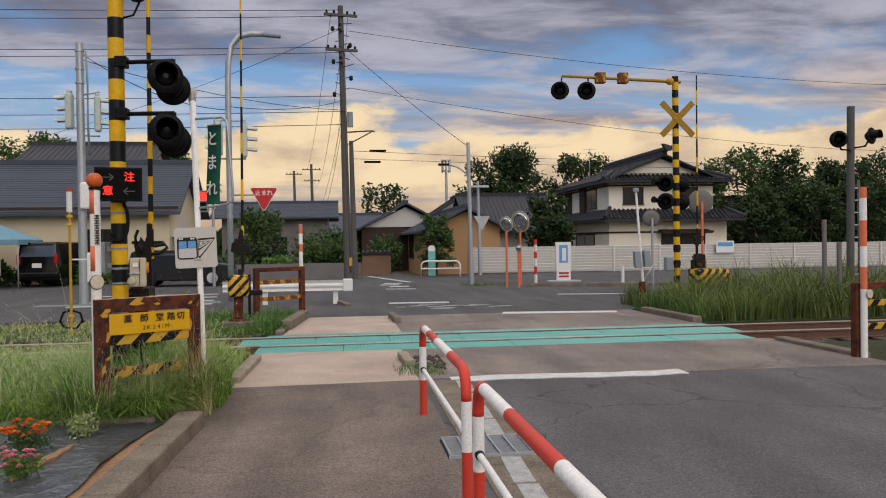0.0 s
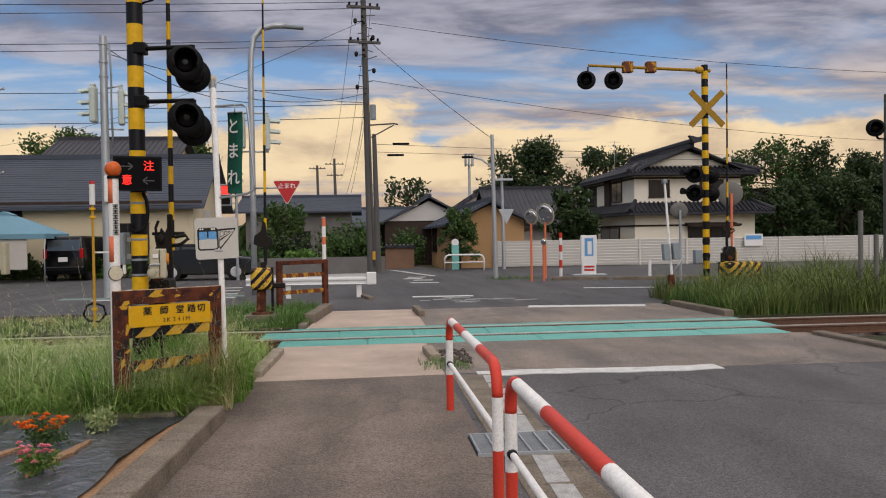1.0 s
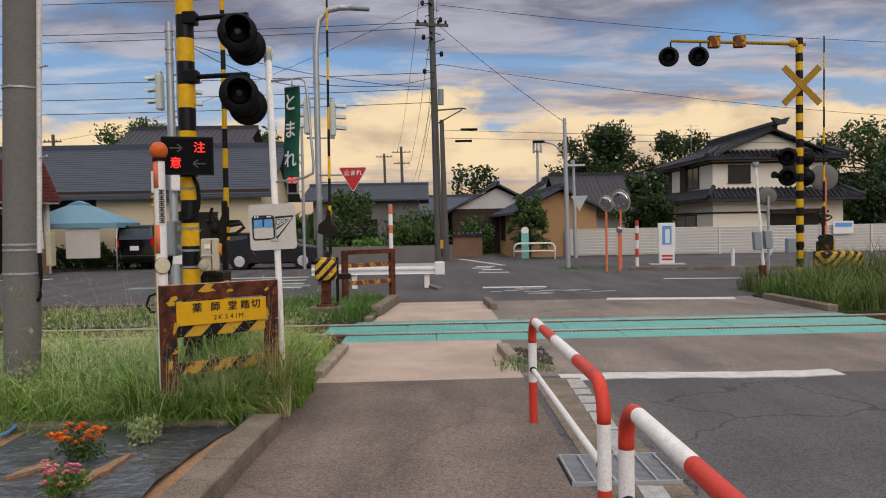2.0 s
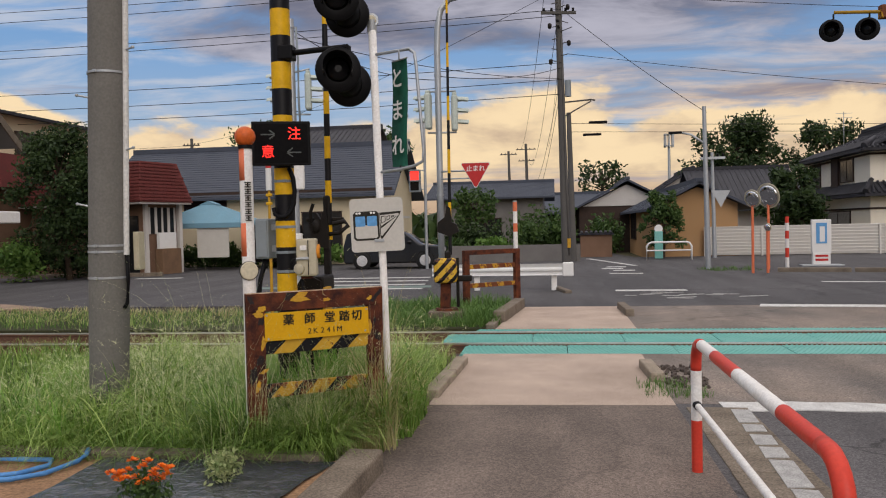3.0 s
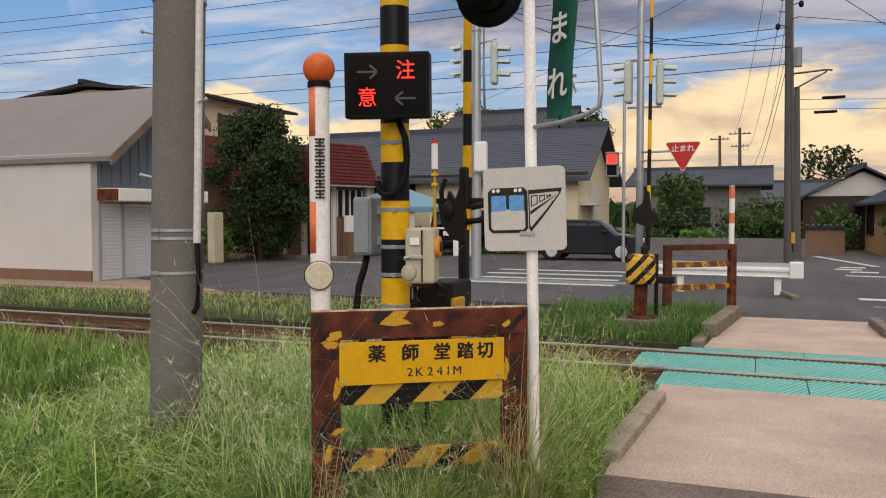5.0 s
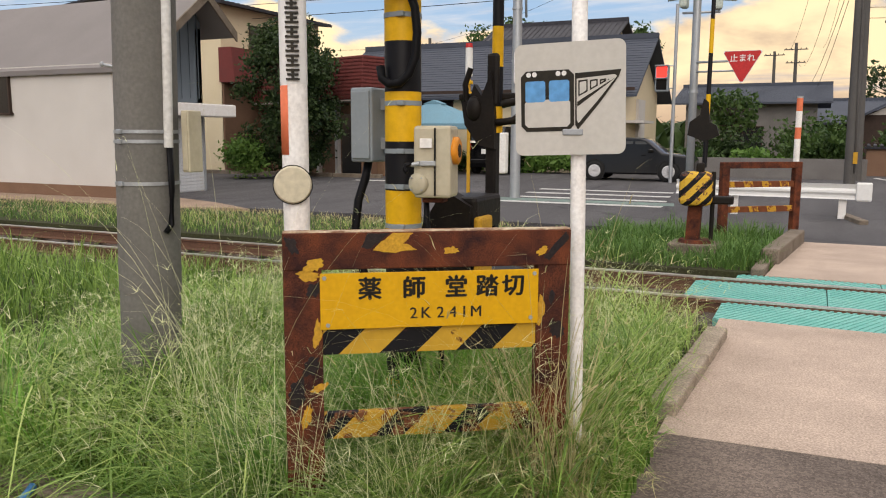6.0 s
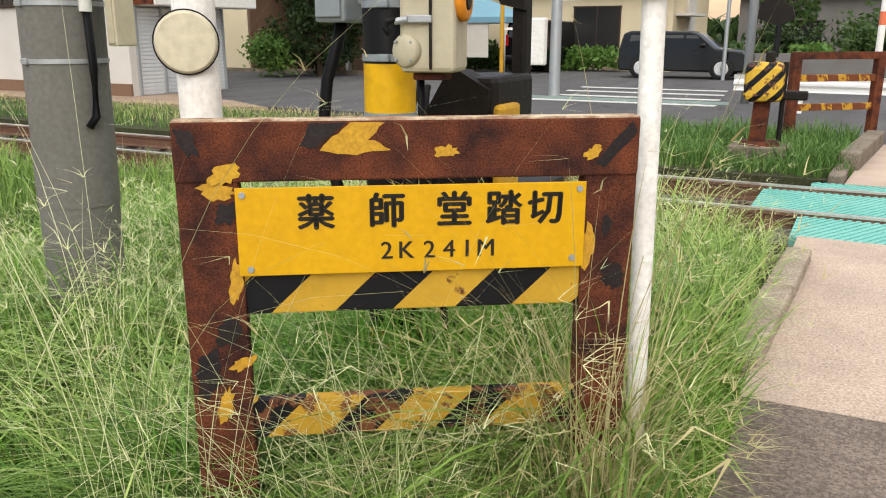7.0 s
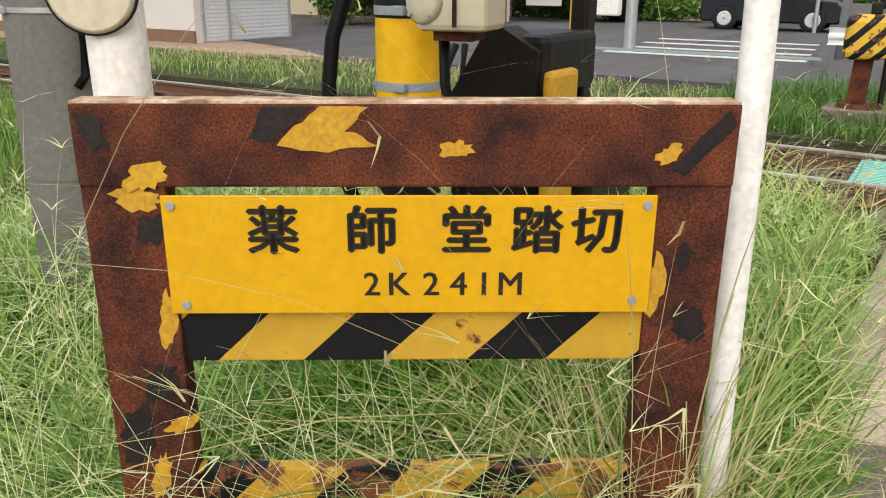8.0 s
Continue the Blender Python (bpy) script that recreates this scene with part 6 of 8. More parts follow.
def signal_pole():
    t = thing("traffic_signal_pole", "grey steel pole with two traffic signals seen from the side", "traffic light", pose(-5.45, 16.0, 0))
    g = Shape()
    g.cyl((0, 0, -0.1), (0, 0, 7.35), 0.125, 0.10, 16)
    part("pole", g, M["galv"], t)
    for z in (7.1, 6.6, 6.2, 4.4, 3.2):
        g = Shape()
        g.cyl((0, 0, z), (0, 0, z + 0.05), 0.125, 0.125, 16)
        part("band", g, M["galv"], t)
    traffic_head(t, (-0.26, -0.1, 5.42), (-1, 0.1, 0), 0.86)
    traffic_head(t, (0.42, 0.15, 5.38), (1, 0.2, 0), 0.86)
    g = Shape()
    g.tube([(0.1, 0, 5.9), (0.48, 0.12, 6.0)], 0.025, 8)
    g.tube([(0.1, 0, 4.75), (0.48, 0.12, 4.75)], 0.025, 8)
    part("bracket", g, M["galv"], t)
    g = Shape()
    g.box((0.18, -0.2, 3.05), (0.34, 0.16, 0.75), bev=0.05)
    part("control_box", g, M["white_old"], t, "white plastic box")
    g = Shape()
    g.tube([(0.2, -0.12, 7.1), (0.24, -0.12, 6.2), (0.22, -0.1, 5.2), (0.25, -0.1, 4.2)], 0.03, 8)
    part("cable_duct", g, M["greybox"], t)
    return t


signal_pole()


def lamp_pole():
    t = thing("street_lamp", "grey curved steel street lamp carrying signals and a stop sign", "street lamp", pose(-1.40, 16.0, 0))
    g = Shape()
    pts = [(0, 0, -0.1), (0, 0, 3), (0, 0, 6.3), (0.02, 0, 6.9), (0.12, 0, 7.35), (0.34, 0, 7.62), (0.7, 0, 7.70), (1.05, 0, 7.70)]
    g.tube(pts, 0.085, 14)
    part("pole", g, M["galv"], t)
    g = Shape()
    g.box((1.25, 0, 7.66), (0.55, 0.2, 0.10), (0, 4, 0), bev=0.04)
    part("lamp_head", g, M["greybox"], t)
    traffic_head(t, (-0.26, -0.1, 4.66), (-1, 0.1, 0), 0.82)
    traffic_head(t, (0.42, 0.1, 4.62), (1, 0.2, 0), 0.82)
    g = Shape()
    g.tube([(-0.3, 0, 5.2), (0.47, 0.08, 5.2)], 0.025, 8)
    g.tube([(-0.3, 0, 4.1), (0.47, 0.08, 4.1)], 0.025, 8)
    part("bracket", g, M["galv"], t)
    g = Shape()
    g.tube([(0, -0.05, 3.05), (0.55, -0.1, 3.05), (0.95, -0.12, 3.05)], 0.025, 8)
    g.tube([(0, -0.05, 2.85), (0.5, -0.1, 2.85), (0.95, -0.12, 2.85)], 0.02, 8)
    part("sign_arm", g, M["galv"], t)
    # inverted triangle with its legend
    sx, sy, sz = 0.98, -0.18, 3.02

    def tri(w, y0, y1):
        h = w * 0.87
        c = w * 0.05
        s = Shape()
        s.prism([(sx - w / 2 + c, sz + h / 3), (sx + w / 2 - c, sz + h / 3), (sx + w / 2 - c * 0.4, sz + h / 3 - c), (sx + c * 0.7, sz - 2 * h / 3 + c), (sx - c * 0.7, sz - 2 * h / 3 + c), (sx - w / 2 + c * 0.4, sz + h / 3 - c)], y1 - y0, Matrix.Translation((0, y0, 0)))
        return s

    sign = part("stop_sign", tri(0.80, sy, sy + 0.02), M["white"], t, "red inverted triangle stop sign")
    part("sign_face", tri(0.76, sy - 0.006, sy - 0.003), M["stop_red"], sign, "red face")
    s = Shape()
    s.text("止まれ", pose(sx, sy - 0.008, sz + 0.07) @ FLAT, 0.17, 0.002, 0.0006)
    part("legend", s, M["white"], sign, "white characters")
    g = Shape()
    g.cyl((0, 0, 2.4), (0, 0, 2.46), 0.10, 0.10, 14)
    g.cyl((0, 0, 5.6), (0, 0, 5.66), 0.10, 0.10, 14)
    part("band", g, M["galv"], t)
    return t


lamp_pole()


def walk_light():
    t = thing("pedestrian_signal", "grey pole with pedestrian signal showing red", "traffic light", pose(-3.15, 24.4, 0))
    g = Shape()
    g.cyl((0, 0, -0.1), (0, 0, 5.6), 0.06, 0.05, 12)
    g.tube([(0, 0, 3.7), (-0.35, -0.1, 3.7)], 0.02, 8)
    g.tube([(0, 0, 3.0), (-0.35, -0.1, 3.0)], 0.02, 8)
    part("pole", g, M["galv"], t)
    g = Shape()
    g.box((-0.35, -0.2, 3.30), (0.42, 0.26, 0.84), bev=0.03)
    hd = part("signal_head", g, M["greybox"], t)
    g = Shape()
    g.box((-0.35, -0.335, 3.49), (0.32, 0.01, 0.32), bev=0.004)
    part("red_lamp", g, M["led_red"], hd, "lit red lamp")
    g = Shape()
    g.box((-0.35, -0.335, 3.10), (0.32, 0.01, 0.32), bev=0.004)
    part("green_lamp", g, M["black_gloss"], hd, "unlit lamp")
    g = Shape()
    g.box((-0.35, -0.40, 3.68), (0.40, 0.16, 0.02))
    g.box((-0.35, -0.40, 3.29), (0.40, 0.16, 0.02))
    part("visor", g, M["greybox"], hd)
    return t


walk_light()


def slim_post():
    t = thing("detector_post", "slim rusty yellow post with white detector at its top", "post", pose(-3.25, 8.0, 0))
    g = Shape()
    g.cyl((0, 0, -0.1), (0, 0, 2.35), 0.028, 0.022, 10)
    part("post", g, M["old_yellow"], t)
    g = Shape()
    g.cyl((0, 0, 2.28), (0, 0, 2.66), 0.05, 0.05, 14)
    part("detector", g, M["white"], t)
    g = Shape()
    g.cyl((0, 0, 2.66), (0, 0, 2.72), 0.052, 0.045, 14)
    part("cap", g, M["stop_red"], t)
    for z in (0.35, 2.2, 2.05):
        g = Shape()
        g.box((0, 0, z), (0.10, 0.07, 0.05), bev=0.01)
        part("clamp", g, M["yellow"], t)
    g = Shape()
    g.tube([(0.03, 0, 0.45), (0.16, 0, 0.40), (0.20, 0, 0.25), (0.08, 0, 0.12), (-0.12, 0, 0.14), (-0.2, 0, 0.25), (-0.14, 0, 0.42), (0, 0, 0.47)], 0.022, 8)
    part("cable_coil", g, M["black"], t)
    g = Shape()
    g.box((0.42, 0.05, 1.25), (0.26, 0.12, 0.55), bev=0.02)
    g.box((0.16, 0.05, 1.40), (0.32, 0.03, 0.03))
    part("cabinet", g, M["white_old"], t, "small white cabinet")
    return t


slim_post()


def east_signal():
    """Crossing signal beyond the road, with its lamp arm over the road."""
    t = thing("crossing_signal", "black and yellow crossing signal with crossed boards and lamp arm", "railway signal", pose(10.72, 12.9, 0))
    g = Shape()
    g.cyl((0, 0, -0.1), (0, 0, 5.98), 0.085, 0.085, 20)
    part("pole", g, M["pole_bands"], t)
    g = Shape()
    g.cyl((0.15, 0, 5.83), (-3.15, -0.1, 5.93), 0.045, 0.035, 12)
    part("lamp_arm", g, M["backlit_yellow"], t, "yellow horizontal arm")
    g = Shape()
    g.ball((-0.14, 0, 5.85), 0.10, (1.3, 1, 1), 12)
    part("arm_joint", g, M["old_yellow"], t)
    # boards take the yellow darkened as if seen against the light
    for a in (45, -45):
        g = Shape()
        g.box((0, -0.12 - (0.01 if a > 0 else 0), 4.82), (1.25, 0.02, 0.16), (0, a, 0), bev=0.004)
        part("crossed_board", g, M["backlit_yellow"], t)
    for x in (-2.10, -1.48):
        g = Shape()
        g.box((x, -0.05, 5.90), (0.26, 0.2, 0.28), bev=0.02)
        part("floodlight", g, M["rust_yellow"], t)
    for x in (-3.22, -2.50):
        g = Shape()
        g.cyl((x + 0.06, -0.08, 5.9), (x + 0.06, -0.08, 5.72), 0.02, 0.02, 8)
        part("hanger", g, M["black"], t)
        hooded_lamp(t, (x, -0.12, 5.54), (-0.3, -1, 0), 0.16, 0.2)
    for z in (3.10, 2.62):
        hooded_lamp(t, (-0.36, -0.15, z), (-0.45, -1, 0), 0.15, 0.2)
        hooded_lamp(t, (0.22, 0.18, z), (0.5, 1, 0), 0.15, 0.2)
        g = Shape()
        g.cyl((-0.36, -0.08, z), (0.22, 0.1, z), 0.03, 0.03, 8)
        g.cyl((-0.5, -0.15, z), (-0.75, -0.25, z + 0.05), 0.03, 0.09, 10)
        part("lamp_bracket", g, M["black"], t)
    for z in (0.9, 1.3, 1.75, 2.15):
        g = Shape()
        g.cyl((0, 0, z), (0, 0, z + 0.12), 0.10, 0.10, 14)
        part("clamp", g, M["machine"], t)
    g = Shape()
    g.box((-0.26, -0.05, 0.95), (0.20, 0.2, 0.36), bev=0.02)
    part("box", g, M["greybox"], t)
    return t


east_signal()
barrier((11.22, 12.8, 0), "dark iron crossing barrier with raised thin arm", 6.0, "crossing barriers")
g = Shape()
b = bmesh.new()
bmesh.ops.create_cube(b, size=1)
b.transform(Matrix.Diagonal((0.9, 0.7, 0.62, 1)))
bmesh.ops.bevel(b, geom=b.edges[:], offset=0.12, segments=2, affect="EDGES", profile=0.5)
g._put(b, pose(0, 0, 0.52))
g.box((0, 0, 0.1), (0.8, 0.6, 0.3))
solid("machine_cover", g, M["hazard_box"], "worn yellow and black striped machine cover in rank grass", "machine cover", pose(11.35, 12.3, 0))


def leaning_post():
    t = thing("detector_post", "white leaning post with two grey detector boxes", "post", pose(9.05, 11.0, 0, 0, -4, 0))
    g = Shape()
    g.cyl((0, 0, -0.1), (0, 0, 2.8), 0.034, 0.028, 12)
    part("post", g, M["white_old"], t)
    g = Shape()
    g.box((0, 0, 2.82), (0.12, 0.12, 0.10), bev=0.02)
    part("cap", g, M["greybox"], t)
    for x in (-0.12, 0.12):
        g = Shape()
        g.box((x, -0.05, 1.15), (0.16, 0.16, 0.40), bev=0.02)
        part("detector_box", g, M["greybox"], t)
    g = Shape()
    g.box((-0.03, -0.02, 0.25), (0.13, 0.12, 0.70), bev=0.01)
    part("stub", g, M["rust"], t, "rusty steel stub")
    g = Shape()
    g.cyl((0.05, 0.1, 0.6), (0.38, 0.12, 1.0), 0.02, 0.02, 8)
    part("brace", g, M["galv"], t)
    return t


leaning_post()


def twin_lamps():
    t = thing("crossing_lamp_post", "dark post with two round black crossing lamps", "railway signal", pose(13.42, 9.5, 0))
    g = Shape()
    g.cyl((0, 0, -0.1), (0.05, 0, 4.62), 0.085, 0.085, 14)
    part("post", g, M["far_pole"], t)
    g = Shape()
    g.tube([(0.05, -0.05, 3.6), (-0.25, -0.08, 3.62), (-0.33, -0.08, 3.78)], 0.025, 8)
    g.tube([(0.05, -0.05, 3.65), (0.35, -0.08, 3.70), (0.45, -0.08, 3.86)], 0.025, 8)
    part("bracket", g, M["black"], t)
    hooded_lamp(t, (-0.33, -0.1, 3.85), (-0.5, -1, 0), 0.13, 0.18)
    hooded_lamp(t, (0.46, -0.1, 3.93), (0.5, -1, 0), 0.13, 0.18)
    return t


twin_lamps()
t = thing("signal_mast", "grey steel mast with cable ladder beside the track", "mast", pose(14.0, 10.4, 0))
for x in (0, 0.28):
    g = Shape()
    g.cyl((x, 0, -0.1), (x, 0, 3.0), 0.03, 0.03, 8)
    part("upright", g, M["far_pole"], t)
for k in range(9):
    g = Shape()
    g.box((0.14, 0, 0.4 + 0.3 * k), (0.28, 0.03, 0.03))
    part("rung", g, M["galv"], t)
for x, h in ((12.2, 2.0), (12.55, 1.5)):
    g = Shape()
    g.cyl((0, 0, -0.1), (0, 0, h), 0.05, 0.05, 12)
    solid("cable_post", g, M["concrete_pole"], "grey steel post in rank grass", "post", pose(x, 8.6, 0), "cable posts")


def road_mirror(x, y, z, r, label, back=True, post_m="orange", h=None):
    t = thing("road_mirror", label, "road mirror", pose(x, y, 0), "road mirrors")
    g = Shape()
    py = -0.09 if back else 0.06
    g.cyl((0, py, -0.1), (0, py, z + (0 if h is None else h)), 0.04, 0.04, 12)
    part("post", g, M[post_m], t)
    g = Shape()
    s = 1 if back else -1
    ax = (0.25, 1, 0) if back else (-0.75, -0.62, -0.22)
    g.lathe([(-0.05, r * 0.5), (-0.02, r * 0.95), (0.0, r), (0.03, r)], (0, 0, z), ax, 28)
    dd = part("mirror_shell", g, M["concrete_pole"] if back else M["beige"], t)
    g = Shape()
    g.lathe([(0.031, r * 0.93), (0.06, r * 0.7), (0.075, r * 0.3)], (0, 0, z), ax, 28)
    part("mirror_face", g, M["mirror"], dd)
    return t


road_mirror(13.36, 17.0, 2.80, 0.40, "round road mirror on an orange post, seen from behind")
road_mirror(11.67, 17.0, 2.28, 0.27, "round grey sign disc on a post, seen from behind", post_m="galv")
road_mirror(7.42, 19.3, 2.20, 0.27, "small round road mirror on an orange post", False)
road_mirror(8.30, 21.0, 2.32, 0.40, "large round road mirror with tan rim", False)
t = road_mirror(7.84, 19.3, 1.35, 0.12, "short orange post with small round plate", False)
band_post((8.95, 21.4, 0), 1.6, 0.06, [(-0.05, 0.35, "white"), (0.35, 0.65, "red"), (0.65, 0.95, "white"), (0.95, 1.2, "red"), (1.2, 1.45, "white"), (1.45, 1.65, "red")], "red and white striped post at the parking edge")
g = Shape()
g.cyl((0, 0, -0.05), (0, 0, 0.62), 0.06, 0.06, 12)
solid("bollard", g, M["white"], "white road edge bollard", "bollard", pose(11.95, 20.4, 0))


def standing_board():
    t = thing("standing_sign", "white standing advertising board with blue picture and red lettering", "sign", pose(10.35, 22.6, 0))
    g = Shape()
    g.box((0, 0, 0.98), (0.62, 0.12, 1.1), bev=0.02)
    part("panel", g, M["white"], t)
    g = Shape()
    g.box((0, 0, 0.24), (0.56, 0.14, 0.40), bev=0.02)
    part("lower_panel", g, M["white"], t)
    g = Shape()
    g.box((0, -0.065, 1.08), (0.34, 0.01, 0.68), bev=0.003)
    part("blue_picture", g, M["sky_blue"], t)
    g = Shape()
    g.box((0.02, -0.072, 1.05), (0.16, 0.006, 0.50))
    part("picture_light", g, M["white"], t)
    for z in (0.33, 0.20):
        g = Shape()
        g.box((0, -0.075, z), (0.40, 0.008, 0.07))
        part("red_lettering", g, M["stop_red"], t)
    g = Shape()
    g.box((0, 0, 0.02), (1.3, 0.5, 0.05), bev=0.01)
    part("foot", g, M["galv"], t)
    return t


standing_board()
t = thing("bicycle_rail", "low white bent pipe barrier by the ochre house", "barrier", pose(5.4, 28.6, 0))
g = Shape()
g.tube([(0, 0, -0.05), (0, 0, 0.55), (0.08, 0, 0.68), (0.2, 0, 0.72), (1.6, 0, 0.72), (1.72, 0, 0.68), (1.8, 0, 0.55), (1.8, 0, -0.05)], 0.04, 10)
part("hoop", g, M["white"], t)
g = Shape()
g.cyl((0, 0, 0.38), (1.8, 0, 0.38), 0.03, 0.03, 10)
part("cross_bar", g, M["white"], t)
t = thing("banner_stand", "teal figure-shaped safety board", "sign", pose(5.95, 29.1, 0))
g = Shape()
g.box((0, 0, 0.6), (0.34, 0.06, 1.15), bev=0.02)
part("board", g, M["teal"], t)
g = Shape()
g.lathe([(0, 0.17), (0.05, 0.17)], (0, 0.03, 1.28), (0, -1, 0), 18)
part("head_disc", g, M["white"], t)


def wood_pole(x, y, h, r, label, arms=(), m="far_pole"):
    t = thing("utility_pole", label, "utility pole", pose(x, y, 0), "street poles")
    g = Shape()
    g.cyl((0, 0, -0.3), (-0.16 * h / 11, 0, h), r, r * 0.62, 16)
    part("pole", g, M[m], t)
    for z, w, yaw in arms:
        g = Shape()
        g.box((-0.16 * z / 11, -0.12, z), (w, 0.10, 0.10), (0, 0, yaw))
        arm = part("cross_arm", g, M["galv"] if m == "galv" else M["far_pole"], t)
        for k in (-0.42, -0.2, 0.2, 0.42):
            g = Shape()
            c, s = math.cos(radians(yaw)), math.sin(radians(yaw))
            g.lathe([(0, 0.03), (0.03, 0.055), (0.06, 0.035), (0.09, 0.055), (0.13, 0.03)], (-0.16 * z / 11 + k * w * c, -0.12 + k * w * s, z + 0.05), (0, 0, 1), 10)
            part("insulator", g, M["black"], arm)
    return t


bp = wood_pole(2.06, 25.0, 11.2, 0.17, "tall grey utility pole with cross arms and insulators", ((10.80, 1.35, 10), (10.2, 0.9, 80), (9.40, 1.3, 10), (8.9, 0.8, 80)))
g = Shape()
g.cyl((0.16, -0.1, 6.3), (0.16, -0.1, 6.9), 0.12, 0.12, 14)
part("transformer", g, M["greybox"], bp)
g = Shape()
g.tube([(0, 0, 6.1), (1.0, -0.1, 6.15), (1.15, -0.1, 6.12)], 0.03, 8)
g.tube([(0.05, 0, 5.6), (1.0, -0.1, 6.1)], 0.025, 8)
part("side_arm", g, M["far_pole"], bp)
g = Shape()
g.box((0.10, -0.17, 0.85), (0.12, 0.04, 0.35))
part("number_plate", g, M["old_yellow"], bp)
rnd = random.Random(12)
for k in range(14):
    z, q = 7.6 + 0.22 * k, 1 if k % 2 else -1
    g = Shape()
    x = -0.16 * z / 11
    g.cyl((x, -0.08, z), (x + q * rnd.uniform(0.22, 0.5), -0.1 + rnd.uniform(-0.2, 0.2), z + rnd.uniform(-0.1, 0.16)), 0.018, 0.018, 6)
    part("bracket", g, M["far_pole"], bp)
    if k % 3 == 0:
        g = Shape()
        g.lathe([(0, 0.04), (0.05, 0.075), (0.16, 0.075), (0.2, 0.04)], (x + q * 0.34, -0.15, z - 0.1), (0, 0, 1), 10)
        part("cutout_switch", g, M["machine"], bp)
g = Shape()
g.tube([(0.1, -0.14, 0.4), (0.04, -0.15, 3.0), (-0.02, -0.13, 6.0), (-0.05, -0.12, 8.6)], 0.03, 8)
part("riser_pipe", g, M["far_pole"], bp)
p2 = wood_pole(2.40, 28.6, 6.2, 0.15, "shorter grey pole with side lamps", ())
for z, x in ((5.75, 1.1), (5.25, 0.85)):
    g = Shape()
    g.box((x, -0.1, z), (0.75, 0.2, 0.09), bev=0.03)
    part("lamp", g, M["black"], p2)
lp = wood_pole(6.60, 21.8, 5.3, 0.10, "slim grey pole with curved street lamp", (), "galv")
g = Shape()
g.tube([(0, 0, 3.9), (-0.15, 0, 4.15), (-0.5, 0, 4.40), (-0.8, 0, 4.47)], 0.035, 8)
part("lamp_arm", g, M["galv"], lp)
g = Shape()
g.box((-1.0, 0, 4.48), (0.42, 0.16, 0.08), bev=0.03)
part("lamp_head", g, M["black"], lp)
g = Shape()
g.prism([(-0.05, 2.55), (0.55, 2.55), (0.25, 2.0)], 0.02, Matrix.Translation((0.15, -0.1, 0)))
part("sign_back", g, M["galv"], lp, "grey back of a triangular sign")
ap = wood_pole(8.35, 29.8, 4.45, 0.10, "slim grey pole with flat top lamp", ((4.2, 1.0, 0),), "galv")
wood_pole(-1.45, 94, 11.5, 0.25, "distant utility pole above the roofs", ((10.8, 2.4, 0), (9.4, 2.0, 0)))
wood_pole(-3.4, 90, 10.3, 0.22, "distant utility pole above the roofs", ((9.9, 2.0, 0),))
wood_pole(-29.0, 60, 9.6, 0.2, "distant utility pole above the roofs", ((9.0, 1.5, 0),))


def cables(name, a, b, sag, r=0.011, label="thin black overhead cable between utility poles", n=14):
    a, b = Vector(a), Vector(b)
    g = Shape()
    g.tube([a.lerp(b, k / n) + Vector((0, 0, -4 * sag * (k / n) * (1 - k / n))) for k in range(n + 1)], r, 5)
    return solid(name, g, M["wire"], label, "cable", group="overhead cables")


for z0, z1, y in ((10.9, 10.75, 24.5), (10.85, 10.4, 25.2), (9.5, 9.3, 24.8), (9.4, 9.0, 25.3), (7.5, 7.7, 24.6), (6.9, 7.1, 24.7), (6.4, 6.6, 24.9)):
    cables("overhead_cable", (2.0, y, z0), (-45, y - 1.5, z1), 0.45, 0.013)
for a, b, s in (((2.2, 25, 10.9), (1.0, 94, 10.9), 1.6), ((1.5, 25, 10.8), (-2.4, 94, 10.8), 1.7), ((1.9, 25, 9.4), (-1.4, 94, 9.6), 2.6), ((2.0, 25, 7.3), (-1.5, 94, 7.5), 2.6), ((2.0, 25, 6.9), (-1.5, 94, 7.0), 3.2),
                ((2.2, 25, 7.9), (60, 48, 8.5), 1.4), ((2.4, 28.6, 5.75), (70, 50, 7.6), 0.6), ((2.4, 28.6, 5.4), (70, 50, 7.2), 0.5), ((2.2, 25, 9.4), (6.6, 21.8, 5.1), 0.1),
                ((2.2, 25, 10.2), (45, 30, 9.5), 0.9), ((-5.45, 16, 7.1), (-1.4, 16, 5.5), 0.35), ((-1.4, 16, 5.6), (2.0, 25, 7.4), 0.2), ((-5.45, 16, 6.9), (2.0, 25, 7.0), 0.3),
                ((2.0, 24.9, 10.3), (-30, 60, 9.0), 1.0), ((-29, 60, 9.0), (-60, 40, 9.5), 1.0)):
    cables("overhead_cable", a, b, s)


# ---- buildings ----
def window(parent, x, y, z, w, h, yaw_normal=(0, -1), frame_m="timber", name="window"):
    """A window set in a wall whose outer face looks along yaw_normal."""
    nx, ny = yaw_normal
    ang = math.degrees(math.atan2(nx, -ny))
    m = pose(x, y, z, 0, 0, ang)
    g = Shape()
    f = 0.05
    for c, s in (((0, 0, h / 2), (w + 0.1, 0.08, f)), ((0, 0, -h / 2), (w + 0.14, 0.12, f)), ((-w / 2, 0, 0), (f, 0.08, h)), ((w / 2, 0, 0), (f, 0.08, h)), ((0, 0, 0), (f * 0.8, 0.06, h))):
        g.box(c, s)
    ob = part(name, g, M[frame_m], parent)
    ob.matrix_basis = m
    for sx in (-1, 1):
        g = Shape()
        g.box((sx * w / 4, 0.0, 0), (w / 2 - f, 0.03, h - f))
        part("pane", g, M["window"], ob)
    return ob


